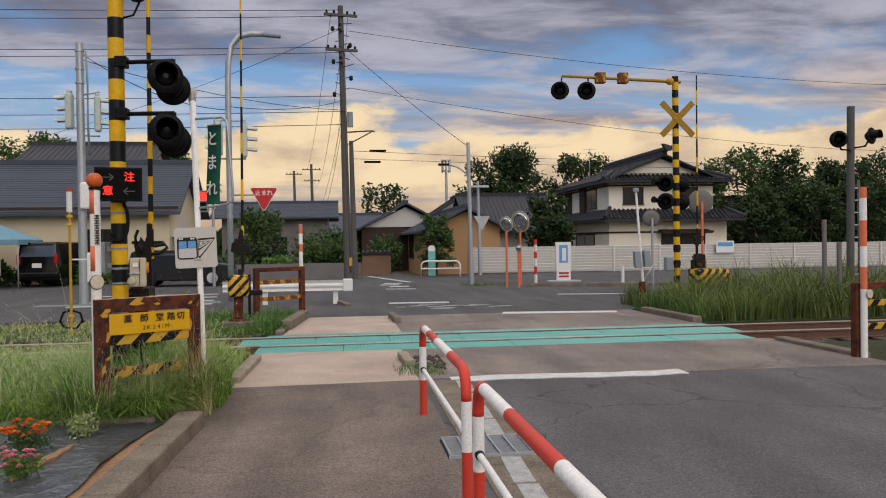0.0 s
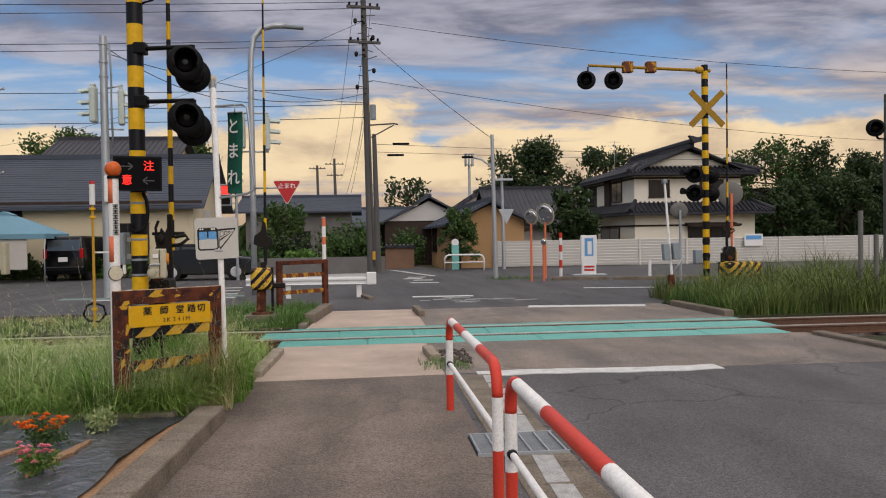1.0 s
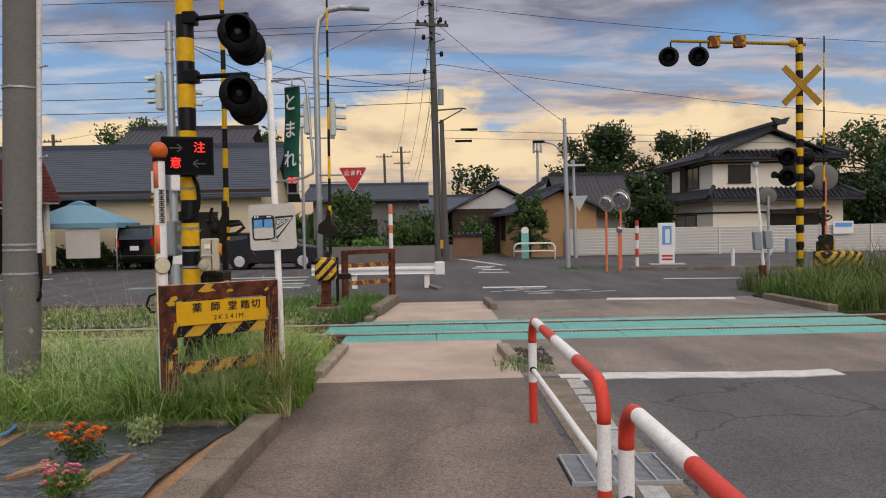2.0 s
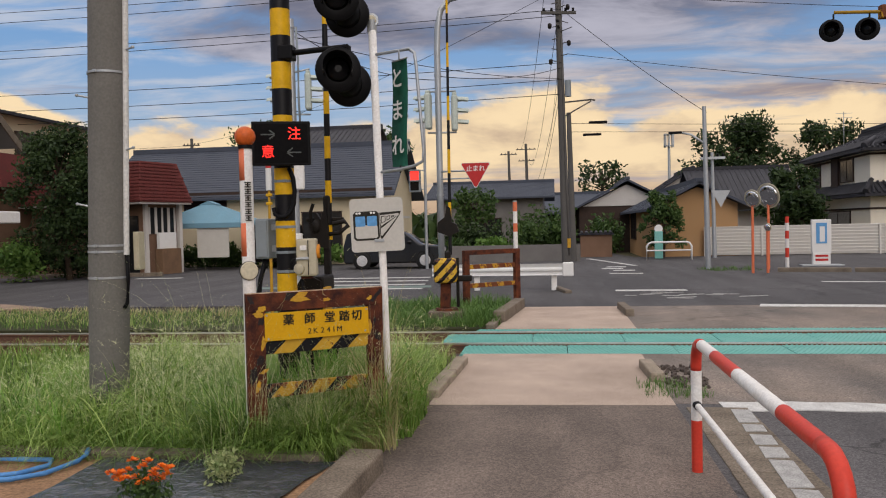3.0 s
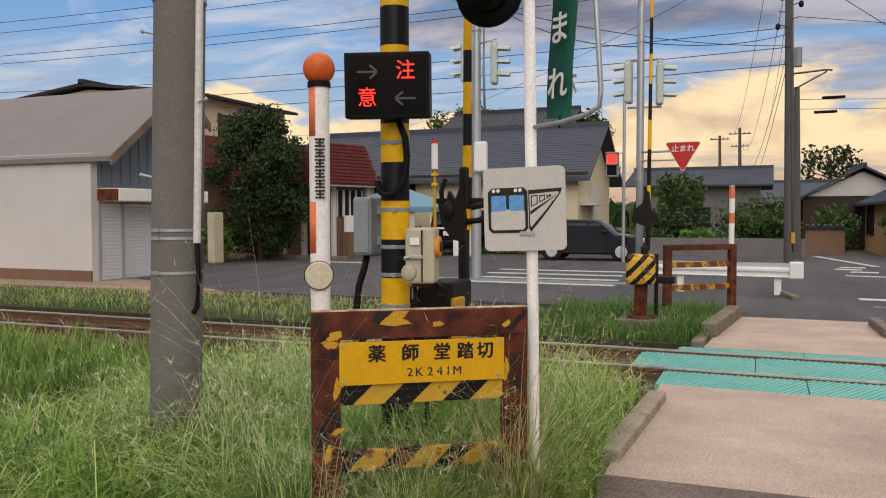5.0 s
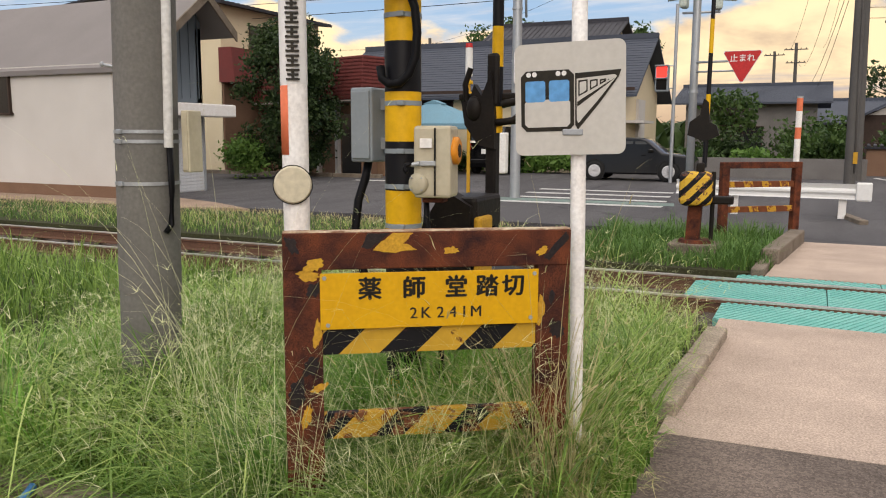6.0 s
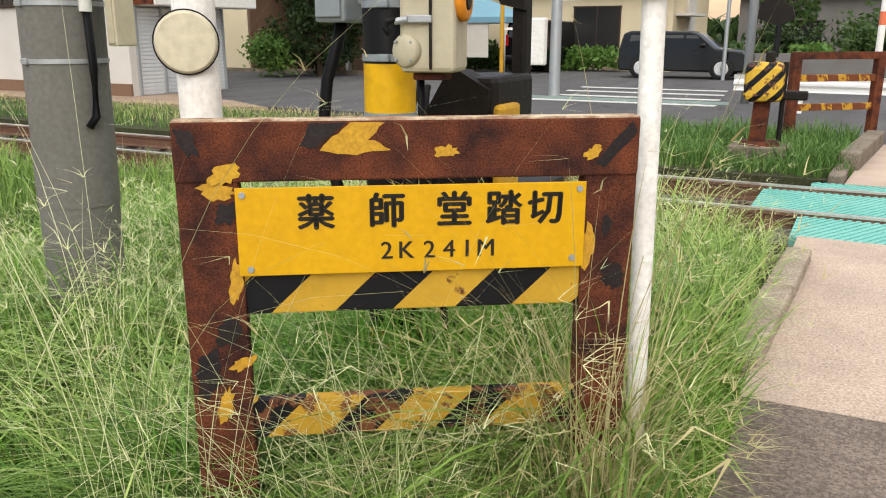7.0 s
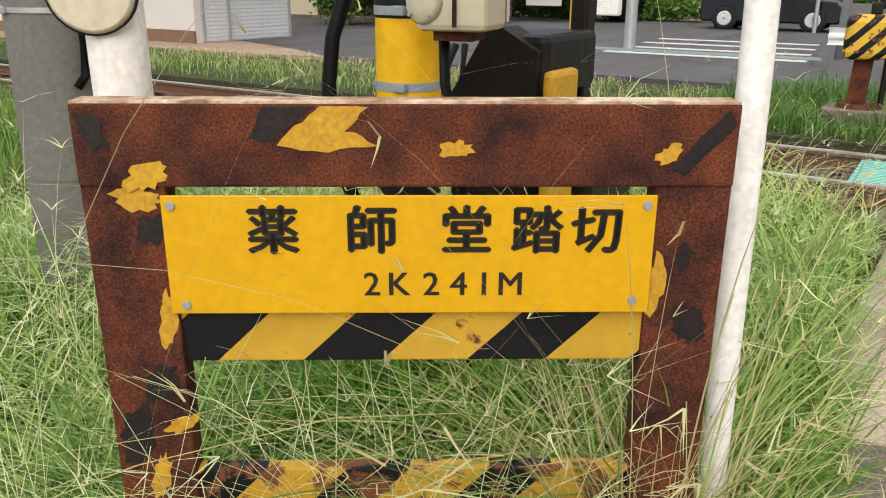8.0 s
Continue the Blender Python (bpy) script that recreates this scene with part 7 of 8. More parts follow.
def gable_house(name, label, m, w, d, wall_h, ridge_h, over, wall_m, roof_m, ridge_along="x", ribs=0.3, ridge_at=0.5, cat="house", gable_m=None, shingle=False):
    """House with its base corner at the pose: w along x, d along y; gabled roof."""
    t = thing(name, label, cat, m)
    if ridge_along == "x":
        L, S = w, d
    else:
        L, S = d, w
    rm = Matrix.Identity(4) if ridge_along == "x" else Matrix.Translation((w, 0, 0)) @ Matrix.Rotation(math.pi / 2, 4, "Z")
    # walls as a ring with thickness, with gable ends
    g = Shape()
    k = ridge_at * S
    prof = [(0, -0.3), (S, -0.3), (S, wall_h), (k, ridge_h - 0.12), (0, wall_h)]
    to_yz = Matrix.Rotation(math.pi / 2, 4, "Z")
    for x0 in (0.2, L):
        g.prism(prof, 0.2, rm @ Matrix.Translation((x0, 0, 0)) @ to_yz)
    for y0 in (0, S - 0.2):
        c = rm @ Vector((L / 2, y0 + 0.1, wall_h / 2 - 0.15))
        sz = (L - 0.41, 0.2, wall_h + 0.3) if ridge_along == "x" else (0.2, L - 0.41, wall_h + 0.3)
        g.box(c, sz)
    part("wall", g, M[wall_m], t)
    # roof slopes
    for s in (0, 1):
        g = Shape()
        if s == 0:
            y0, y1 = -over, k
        else:
            y0, y1 = S + over, k
        slope = (ridge_h - wall_h) / (k if s == 0 else S - k)
        z0 = ridge_h - slope * abs(y1 - y0)
        th = 0.10
        poly = [(y0, z0), (y1, ridge_h), (y1, ridge_h + th), (y0, z0 + th)]
        g.prism(poly, L + 2 * over, rm @ Matrix.Translation((L + over, 0, 0)) @ to_yz)
        n = int((L + 2 * over) / ribs) if ribs else 0
        ang = math.degrees(math.atan2(ridge_h - z0, y1 - y0))
        ln = math.hypot(y1 - y0, ridge_h - z0)
        pieces = []
        if shingle:
            kk = int(ln / ribs)
            for q in range(kk):
                f = (q + 0.5) / kk
                bm2 = bmesh.new()
                bmesh.ops.create_cube(bm2, size=1)
                bm2.transform(Matrix.Diagonal((L + 2 * over, 0.03, 0.03, 1)))
                pieces.append((bm2, rm @ pose(L / 2, y0 + (y1 - y0) * f, z0 + th + (ridge_h - z0) * f, ang, 0, 0)))
        else:
            for q in range(n):
                bm2 = bmesh.new()
                bmesh.ops.create_cube(bm2, size=1)
                bm2.transform(Matrix.Diagonal((min(0.09, ribs * 0.4), ln, 0.05, 1)))
                pieces.append((bm2, rm @ pose(-over + (q + 0.5) * ribs, (y0 + y1) / 2, (z0 + ridge_h) / 2 + th, ang, 0, 0)))
        roof = part("roof", g, M[roof_m], t)
        shared = None
        for bm2, m2 in pieces:
            if shared is None:
                shared = bpy.data.meshes.new("roof_batten")
                bm2.to_mesh(shared)
                shared.materials.append(M[roof_m])
            bm2.free()
            ob = new("shingle_course" if shingle else "tile_roll", shared)
            ob.parent = roof
            ob.matrix_basis = m2
    g = Shape()
    bm2 = bmesh.new()
    bmesh.ops.create_cube(bm2, size=1)
    bm2.transform(Matrix.Diagonal((L + 2 * over, 0.28, 0.22, 1)))
    g._put(bm2, rm @ pose(L / 2, k, ridge_h + 0.14))
    part("ridge", g, M[roof_m], t)
    return t


# long cream building across the street
h = gable_house("long_house", "long cream stucco building with blue-grey roof", pose(-18.9, 29.5, 0), 13.05, 7.0, 3.35, 5.55, 0.6, "cream", "metal_roof", "x", 0.22, cat="house", shingle=True)
window(h, 4.7, -0.02, 2.55, 2.0, 0.85)
window(h, 10.2, -0.02, 1.5, 1.8, 1.7)
g = Shape()
g.box((6.52, -0.62, 3.27), (14.1, 0.10, 0.12))
part("gutter", g, M["timber"], h)
g = Shape()
g.box((13.10, 3.0, 2.0), (0.12, 1.4, 2.0))
g.box((13.35, 1.5, 2.05), (0.8, 2.2, 0.10))
part("side_canopy", g, M["white_wall"], h)
h = gable_house("tiled_house", "house behind with dark tiled ridge", pose(-15.6, 39, 0), 6.6, 6, 6.2, 7.55, 0.5, "cream", "tile_roof", "x", 0.3)
h = gable_house("plain_house", "low grey house with blue-grey roof", pose(-5.6, 44, 0), 6.6, 7, 3.35, 4.25, 0.7, "siding", "metal_roof", "x", 0.25, shingle=True)
window(h, 3.0, -0.03, 1.4, 2.0, 1.2)

# garage beside the track
garage = thing("garage", "off-white garage with pale sheet roof and roller shutter", "garage", pose(-13.65, 11.5, 0))
TO_YZ = Matrix.Rotation(math.pi / 2, 4, "Z")
for y in (0.1, 2.88):
    g = Shape()
    g.box((-4.5, y, 1.40), (9.0, 0.2, 3.4 if y < 1 else 5.6))
    part("wall", g, M["white_wall"], garage)
g = Shape()
g.prism([(0.2, 2.30), (2.98, 2.30), (2.98, 4.36), (2.45, 4.84), (0.2, 3.05)], 0.2, TO_YZ)
part("gable_cladding", g, M["gable_clad"], garage, "blue-grey vertical cladding")
for k in range(9):
    g = Shape()
    y = 0.36 + 0.31 * k
    g.box((0.012, y, 2.30 + (0.80 + 0.78 * y) / 2), (0.02, 0.018, 0.74 + 0.72 * y))
    part("cladding_seam", g, M["gable_clad"], garage)
g = Shape()
g.prism([(0.2, -0.2), (2.98, -0.2), (2.98, 2.3), (0.2, 2.3)], 0.2, Matrix.Translation((-0.05, 0, 0)) @ TO_YZ)
part("lower_wall", g, M["white_wall"], garage)
for a, b, sub in ((0.25, 0.93, 22), (1.0, 2.9, 22)):
    g = Shape()
    g.box((-0.02, (a + b) / 2, 0.95), (0.02, b - a, 1.90))
    sh = part("shutter", g, M["shutter"], garage, "white roller shutter")
    g = Shape()
    g.box((0, 0, 0), (0.03, b - a, 1.88 / sub * 0.78), (0, 8, 0))
    me = mesh_of("slat", g, M["shutter"])
    for k in range(sub):
        o = new("slat", me)
        o.parent = sh
        o.location = (0.0, (a + b) / 2, 0.02 + (k + 0.5) * 1.88 / sub)
for y in (0.22, 0.965, 2.93):
    g = Shape()
    g.box((0.02, y, 0.97), (0.07, 0.06, 1.94))
    part("shutter_rail", g, M["galv"], garage)
g = Shape()
g.box((0.28, 1.90, 2.10), (0.70, 3.30, 0.32), bev=0.03)
part("shutter_box", g, M["white_old"], garage, "white canopy over the shutter")
g = Shape()
g.box((0.28, 0.225, 2.10), (0.66, 0.05, 0.28))
part("rust_end", g, M["rust"], garage)
for y0, z0, y1, z1 in ((-0.10, 2.88, 2.45, 4.90), (3.52, 4.00, 2.45, 4.90)):
    g = Shape()
    g.prism([(y0, z0), (y1, z1), (y1, z1 + 0.12), (y0, z0 + 0.12)], 10.4, Matrix.Translation((0.72, 0, 0)) @ TO_YZ)
    part("roof", g, M["tin_roof"], garage, "pale sheet roof slope")
    g = Shape()
    g.prism([(y0, z0 - 0.10), (y1, z1 - 0.10), (y1, z1 + 0.14), (y0, z0 + 0.14)], 0.05, Matrix.Translation((0.775, 0, 0)) @ TO_YZ)
    part("bargeboard", g, M["kerb"], garage, "weathered grey bargeboard")
g = Shape()
g.box((-4.5, -0.02, 0.12), (9.0, 0.06, 0.30))
part("plinth", g, M["mud"], garage)
window(garage, -4.05, -0.03, 2.45, 1.2, 0.95)

# two-storey cream house and maroon shop front behind it
h = gable_house("two_storey_house", "two-storey cream house with dark roof edge", pose(-30.0, 22.3, 0), 10.4, 6.6, 6.35, 6.95, 0.45, "cream", "tile_roof", "y", 0.3)
window(h, 10.42, 2.4, 5.3, 1.4, 0.9, (1, 0))
g = Shape()
g.prism([(10.35, 3.45), (11.1, 3.45), (10.95, 4.75), (10.35, 4.75)], 7.2, Matrix.Translation((0, -0.1, 0)))
part("maroon_skirt", g, M["maroon"], h, "maroon shingled band")
g = Shape()
g.box((10.42, 3.5, 1.6), (0.1, 7.0, 3.6))
part("ground_floor_wall", g, M["mud"], h, "brown-grey wall")

shop = thing("shop", "low shop with maroon shingled mansard roof", "shop", pose(-13.3, 22.0, 0, 0, 0, -17))
g = Shape()
g.box((-4.25, 1.75, 1.25), (7.1, 1.9, 3.1))
part("wall", g, M["mud"], shop, "brown-grey wall")
LO, HI = (-8.0, 0.0, 0.0, 2.75), (-7.6, 0.55, -0.5, 2.45)
g = Shape()
low = [g.bm.verts.new((x, y, 2.74)) for x, y in ((LO[0], LO[1]), (LO[2], LO[1]), (LO[2], LO[3]), (LO[0], LO[3]))]
top = [g.bm.verts.new((x, y, 4.28)) for x, y in ((HI[0], HI[1]), (HI[2], HI[1]), (HI[2], HI[3]), (HI[0], HI[3]))]
g.bm.faces.new(low[::-1])
g.bm.faces.new(top)
for k in range(4):
    g.bm.faces.new((low[k], low[(k + 1) % 4], top[(k + 1) % 4], top[k]))
mans = part("mansard", g, M["maroon"], shop, "maroon shingled skirt roof")
rnd = random.Random(77)
for q in range(12):
    f, f2 = q / 12, (q + 1) / 12
    z = 2.75 + 1.53 * (f + 0.04)
    x1, y0, y1 = -0.5 * f, 0.55 * f, 2.75 - 0.30 * f
    g = Shape()
    for k in range(int((y1 - y0) / 0.22)):
        g.box((x1 + 0.008, y0 + 0.22 * (k + 0.5 + 0.5 * (q % 2) * 0.6), z), (0.03, 0.205, 0.03 + rnd.uniform(0, 0.02)))
    part("shingle_course", g, M["maroon"], mans)
    g = Shape()
    for k in range(int((x1 + 8.0 - 0.4 * f) / 0.22)):
        g.box((x1 - 0.22 * (k + 0.5), y0 - 0.008, z), (0.205, 0.03, 0.03 + rnd.uniform(0, 0.02)))
    part("shingle_course", g, M["maroon"], mans)
g = Shape()
g.box((-4.0, 1.38, 2.70), (7.9, 2.65, 0.06))
part("soffit", g, M["white_wall"], shop)
for x, y in ((-0.66, 0.90), (-0.60, 2.62), (-2.1, 0.72), (-3.2, 0.72)):
    g = Shape()
    g.box((x, y, 1.3), (0.16, 0.16, 2.8))
    part("pillar", g, M["white_wall"], shop, "off-white pillar")
# the wall stays closed; a dark panel paints the shade of the doorway
g = Shape()
g.box((-1.4, 0.78, 1.15), (1.0, 0.08, 2.2))
part("doorway_shade", g, M["window"], shop, "dark panel standing for the shade in the open doorway")
g = Shape()
g.box((-0.68, 1.75, 2.05), (0.05, 1.45, 1.0))
gl = part("glazing", g, M["window"], shop)
for k in range(5):
    g = Shape()
    g.box((-0.645, 1.08 + 0.33 * k, 2.05), (0.05, 0.07 + 0.04 * (k % 2), 1.02))
    part("mullion", g, M["white_wall"], gl)
g = Shape()
g.box((-0.50, 1.80, 1.28), (0.14, 0.9, 0.62), bev=0.01)
part("notice_sheet", g, M["white"], shop, "pale sheet below the glazing")
g = Shape()
g.box((-0.42, 1.80, 0.48), (0.36, 1.0, 0.98), bev=0.02)
part("counter", g, M["counter_wood"], shop, "brown wooden counter")

# ochre house, fence and houses along the lane
oh = gable_house("ochre_house", "ochre stucco house with grey gabled roof", pose(6.25, 31.4, 0), 3.4, 15.0, 2.32, 3.20, 0.55, "ochre", "metal_roof", "y", 0.25)
window(oh, -0.03, 11.0, 1.35, 2.6, 1.5, (-1, 0))
h = gable_house("lane_house", "old timber house with pale gable and grey roof", pose(3.2, 45, 0), 5.8, 8, 2.55, 4.1, 0.6, "timber", "metal_roof", "y", 0.3)
g = Shape()
g.prism([(0.2, 2.6), (5.6, 2.6), (2.9, 3.9)], 0.06, Matrix.Translation((0, -0.08, 0)))
part("gable_panel", g, M["white_wall"], h, "pale plaster gable")
gable_house("lane_house", "dark low house farther along the lane", pose(0.4, 52, 0), 5.0, 8, 2.4, 3.7, 0.6, "timber", "metal_roof", "x", 0.3)
gable_house("back_house", "house with dark tiled roof behind", pose(10.0, 60, 0), 5.0, 8, 4.0, 5.6, 0.6, "white_wall", "tile_roof", "y", 0.4)
gable_house("tiled_house", "low house with black glazed tile roof", pose(10.0, 40, 0, 0, 0, 0), 4.6, 8, 2.4, 4.5, 0.7, "white_wall", "tile_roof", "x", 0.28)
t = thing("mud_wall", "short mud wall with tiled coping", "wall", pose(2.85, 32.6, 0))
g = Shape()
g.box((0.7, 0, 0.45), (1.45, 0.3, 1.2), bev=0.02)
part("wall", g, M["mud"], t)
g = Shape()
for k in range(7):
    g.cyl((0.05 + 0.22 * k, -0.28, 1.08), (0.05 + 0.22 * k, 0.28, 1.16), 0.07, 0.07, 8)
g.box((0.7, 0, 1.06), (1.6, 0.5, 0.08))
part("coping", g, M["tile_roof"], t)
fence = thing("board_fence", "long white slatted metal fence along the parking area", "fence", pose(8.2, 31.2, 0, 0, 0, -1.0))
g = Shape()
g.box((0, 0, 0), (2.33, 0.04, 0.135), (22, 0, 0))
slat = mesh_of("slat", g, M["fence_white"])
g = Shape()
g.box((0, -0.06, 0.62), (0.08, 0.06, 1.36))
fpost = mesh_of("fence_post", g, M["fence_white"])
for s in range(13):
    for k in range(9):
        o = new("slat", slat)
        o.parent = fence
        o.location = (s * 2.4 + 1.2, 0, 0.10 + k * 0.140)
    o = new("fence_post", fpost)
    o.parent = fence
    o.location = (s * 2.4, 0, 0)
t = thing("fence_sign", "white sign with blue lettering on the fence", "sign", pose(21.2, 30.80, 1.15, 0, 0, -1))
g = Shape()
g.box((0, 0, 0), (0.95, 0.02, 0.60), bev=0.005)
part("panel", g, M["white"], t)
g = Shape()
g.box((0, -0.014, 0.12), (0.8, 0.006, 0.2))
part("blue_lettering", g, M["sky_blue"], t)


def tiled_skirt(t, lo, hi, z0, z1, name, sides=(0, 1, 2, 3)):
    """Sloping tiled skirt from an outer rectangle lo up to an inner one hi, with tile rolls and hip ridges."""
    g = Shape()
    a = [g.bm.verts.new((x, y, z0)) for x, y in ((lo[0], lo[1]), (lo[2], lo[1]), (lo[2], lo[3]), (lo[0], lo[3]))]
    c = [g.bm.verts.new((x, y, z1)) for x, y in ((hi[0], hi[1]), (hi[2], hi[1]), (hi[2], hi[3]), (hi[0], hi[3]))]
    e = [g.bm.verts.new((v.co.x, v.co.y, z0 - 0.14)) for v in a]
    for k in range(4):
        g.bm.faces.new((a[k], a[(k + 1) % 4], c[(k + 1) % 4], c[k]))
        g.bm.faces.new((e[k], e[(k + 1) % 4], a[(k + 1) % 4], a[k]))
    g.bm.faces.new(c)
    g.bm.faces.new(e[::-1])
    for q in range(int((lo[2] - lo[0]) / 0.27)):
        x0 = lo[0] + 0.13 + 0.27 * q
        g.cyl((x0, lo[1] - 0.02, z0 + 0.02), (min(max(x0, hi[0]), hi[2]), hi[1], z1 + 0.03), 0.07, 0.06, 6)
    for q in range(int((lo[3] - lo[1]) / 0.27)):
        y0 = lo[1] + 0.13 + 0.27 * q
        g.cyl((lo[0] - 0.02, y0, z0 + 0.02), (hi[0], min(max(y0, hi[1]), hi[3]), z1 + 0.03), 0.07, 0.06, 6)
    ob = part(name, g, M["tile_roof"], t, "black tiled skirt roof")
    for q in (0, 2):
        s = Shape()
        s.cyl((lo[q], lo[1], z0 + 0.10), (hi[q], hi[1], z1 + 0.12), 0.14, 0.12, 8)
        part("hip_ridge", s, M["tile_roof"], ob)


def big_house():
    t = gable_house("two_storey_house", "white two-storey house with black tiled gable and skirt roofs", pose(17.6, 38.0, 0), 6.5, 9.7, 5.15, 6.50, 0.65, "white_house", "tile_roof", "y", 0.27)
    tiled_skirt(t, (-0.62, -0.85, 7.3, 9.7), (0.3, 0.2, 6.2, 9.4), 5.05, 5.50, "pent_roof")
    tiled_skirt(t, (-0.6, -1.0, 8.1, 9.9), (0.05, -0.02, 7.1, 9.6), 2.75, 3.35, "skirt_roof")
    g = Shape()
    g.prism([(1.2, 5.5), (5.3, 5.5), (3.25, 6.30)], 0.08, Matrix.Translation((0, -0.10, 0)))
    part("gable_panel", g, M["white_house"], t, "white plaster gable")
    g = Shape()
    g.box((3.25, 4.2, 6.86), (0.36, 11.2, 0.26), bev=0.06)
    g.prism([(3.0, 6.74), (3.5, 6.74), (3.75, 7.10), (3.55, 7.08), (3.25, 6.98), (2.95, 7.08), (2.75, 7.10)], 0.25, Matrix.Translation((0, -1.45, 0)))
    part("ridge_tiles", g, M["tile_roof"], t)
    for z in (4.78, 2.0):
        g = Shape()
        g.box((3.25, -0.02, z), (6.6, 0.08, 0.10))
        g.box((-0.02, 4.85, z), (0.08, 9.7, 0.10))
        part("timber_band", g, M["timber"], t)
    window(t, -0.03, 8.2, 4.05, 1.4, 1.3, (-1, 0))
    window(t, -0.03, 3.2, 4.1, 2.0, 1.2, (-1, 0))
    g = Shape()
    g.box((-0.06, 4.9, 4.0), (0.12, 1.1, 1.9))
    part("shutter_case", g, M["timber"], t, "dark shutter case")
    window(t, 1.5, -0.03, 4.15, 1.2, 1.0)
    window(t, 4.7, -0.03, 4.25, 1.4, 0.8)
    window(t, -0.03, 4.6, 1.5, 3.8, 0.8, (-1, 0))
    window(t, 4.6, -0.03, 1.5, 2.7, 0.8)
    g = Shape()
    g.box((4.6, -0.35, 2.02), (3.1, 0.8, 0.08), (14, 0, 0))
    part("window_hood", g, M["timber"], t)
    g = Shape()
    g.box((7.0, 3.0, 1.3), (1.0, 5.5, 2.9))
    part("side_wing", g, M["white_house"], t)
    g = Shape()
    g.cyl((0.8, 6, 5.3), (0.8, 6, 7.7), 0.02, 0.02, 6)
    for z in (7.6, 7.35):
        g.box((0.8, 6, z), (0.9, 0.02, 0.02))
    part("aerial", g, M["galv"], t)
    return t


big_house()
gable_house("far_house", "distant house with dark roof among trees", pose(27.5, 44, 0), 7, 7, 2.6, 4.4, 0.7, "white_wall", "tile_roof", "x", 0.35)
t = thing("cell_tower", "distant mobile phone mast with ring of antennas", "mast", pose(14.15, 84, 0))
g = Shape()
g.cyl((0, 0, 0), (0, 0, 10.0), 0.18, 0.14, 10)
part("mast", g, M["galv"], t)
g = Shape()
for k in range(8):
    a = k * math.pi / 4
    g.box((math.cos(a) * 0.5, math.sin(a) * 0.5, 10.3), (0.10, 0.10, 1.5))
for z in (9.7, 10.9):
    g.lathe([(0, 0.55), (0.06, 0.55)], (0, 0, z), (0, 0, 1), 16)
part("antennas", g, M["galv"], t)

# ---- cars, tent ----
def wheel(t, x, y, r, side):
    g = Shape()
    g.lathe([(-0.10, r * 0.8), (-0.10, r * 0.97), (-0.06, r), (0.06, r), (0.10, r * 0.97), (0.10, r * 0.8)], (x, y, r), (0, side, 0), 24)
    w = part("wheel", g, M["rubber"], t, "black tyre")
    g = Shape()
    g.lathe([(0.06, r * 0.62), (0.10, r * 0.66), (0.105, r * 0.58)], (x, y, r), (0, side, 0), 20)
    for k in range(5):
        a = 2 * math.pi * k / 5
        g.box((x + math.cos(a) * r * 0.32, y + side * 0.10, r + math.sin(a) * r * 0.32), (r * 0.6, 0.02, r * 0.16), (0, -math.degrees(a), 0))
    part("rim", g, M["alloy"], w, "silver alloy rim")


def car(label, m, L, W, H, prof, glass):
    t = thing("car", label, "car", m, "parked cars")
    b = bmesh.new()
    lo = [b.verts.new((x, 0, z)) for x, z in prof]
    hi = [b.verts.new((x, W, z)) for x, z in prof]
    b.faces.new(lo)
    b.faces.new(hi[::-1])
    for i in range(len(prof)):
        b.faces.new((lo[i], hi[i], hi[(i + 1) % len(prof)], lo[(i + 1) % len(prof)]))
    bmesh.ops.recalc_face_normals(b, faces=b.faces[:])
    # pull the cabin in towards the roof
    for v in b.verts:
        if v.co.z > 0.94:
            v.co.y = W / 2 + (v.co.y - W / 2) * 0.86
    bmesh.ops.bevel(b, geom=b.edges[:], offset=0.05, segments=2, affect="EDGES", profile=0.5)
    g = Shape()
    g._put(b, Matrix.Identity(4), True)
    part("body", g, M["car_paint"], t, "glossy black body")
    for poly in glass:
        poly = [(x, 0.4 + (z - 0.4) * 0.87) for x, z in poly]
        g = Shape()
        g.prism(poly, 0.02, Matrix.Translation((0, 0.075, 0)))
        part("side_window", g, M["car_glass"], t)
    for x in (0.19 * L, 0.81 * L):
        wheel(t, x, 0.068, 0.32, -1)
        wheel(t, x, W - 0.10, 0.32, 1)
    for x in (0.19 * L, 0.81 * L):
        g = Shape()
        g.lathe([(0, 0.30), (0.002, 0.37), (0.015, 0.37)], (x, 0.012, 0.34), (0, -1, 0), 24)
        part("wheel_arch", g, M["rubber"], t)
    g = Shape()
    g.box((L * 0.985, W * 0.15, 0.72), (0.10, 0.30, 0.16), bev=0.03)
    part("headlight", g, M["alloy"], t)
    g = Shape()
    g.box((L * 0.66, -0.03, 1.0), (0.16, 0.14, 0.12), bev=0.03)
    part("wing_mirror", g, M["car_paint"], t)
    for x in (0.36 * L, 0.60 * L):
        g = Shape()
        g.box((x, 0.0, 0.86), (0.16, 0.03, 0.03), bev=0.008)
        part("door_handle", g, M["car_paint"], t)
    return t


boxy = [(0.0, 0.35), (0.05, 0.22), (3.85, 0.22), (3.95, 0.40), (3.93, 0.75), (3.80, 0.90), (2.98, 1.00), (2.42, 1.50), (2.2, 1.58), (0.35, 1.60), (0.12, 1.50), (0.02, 0.95)]
boxy = [(x, z if z < 0.4 else 0.4 + (z - 0.4) * 0.87) for x, z in boxy]
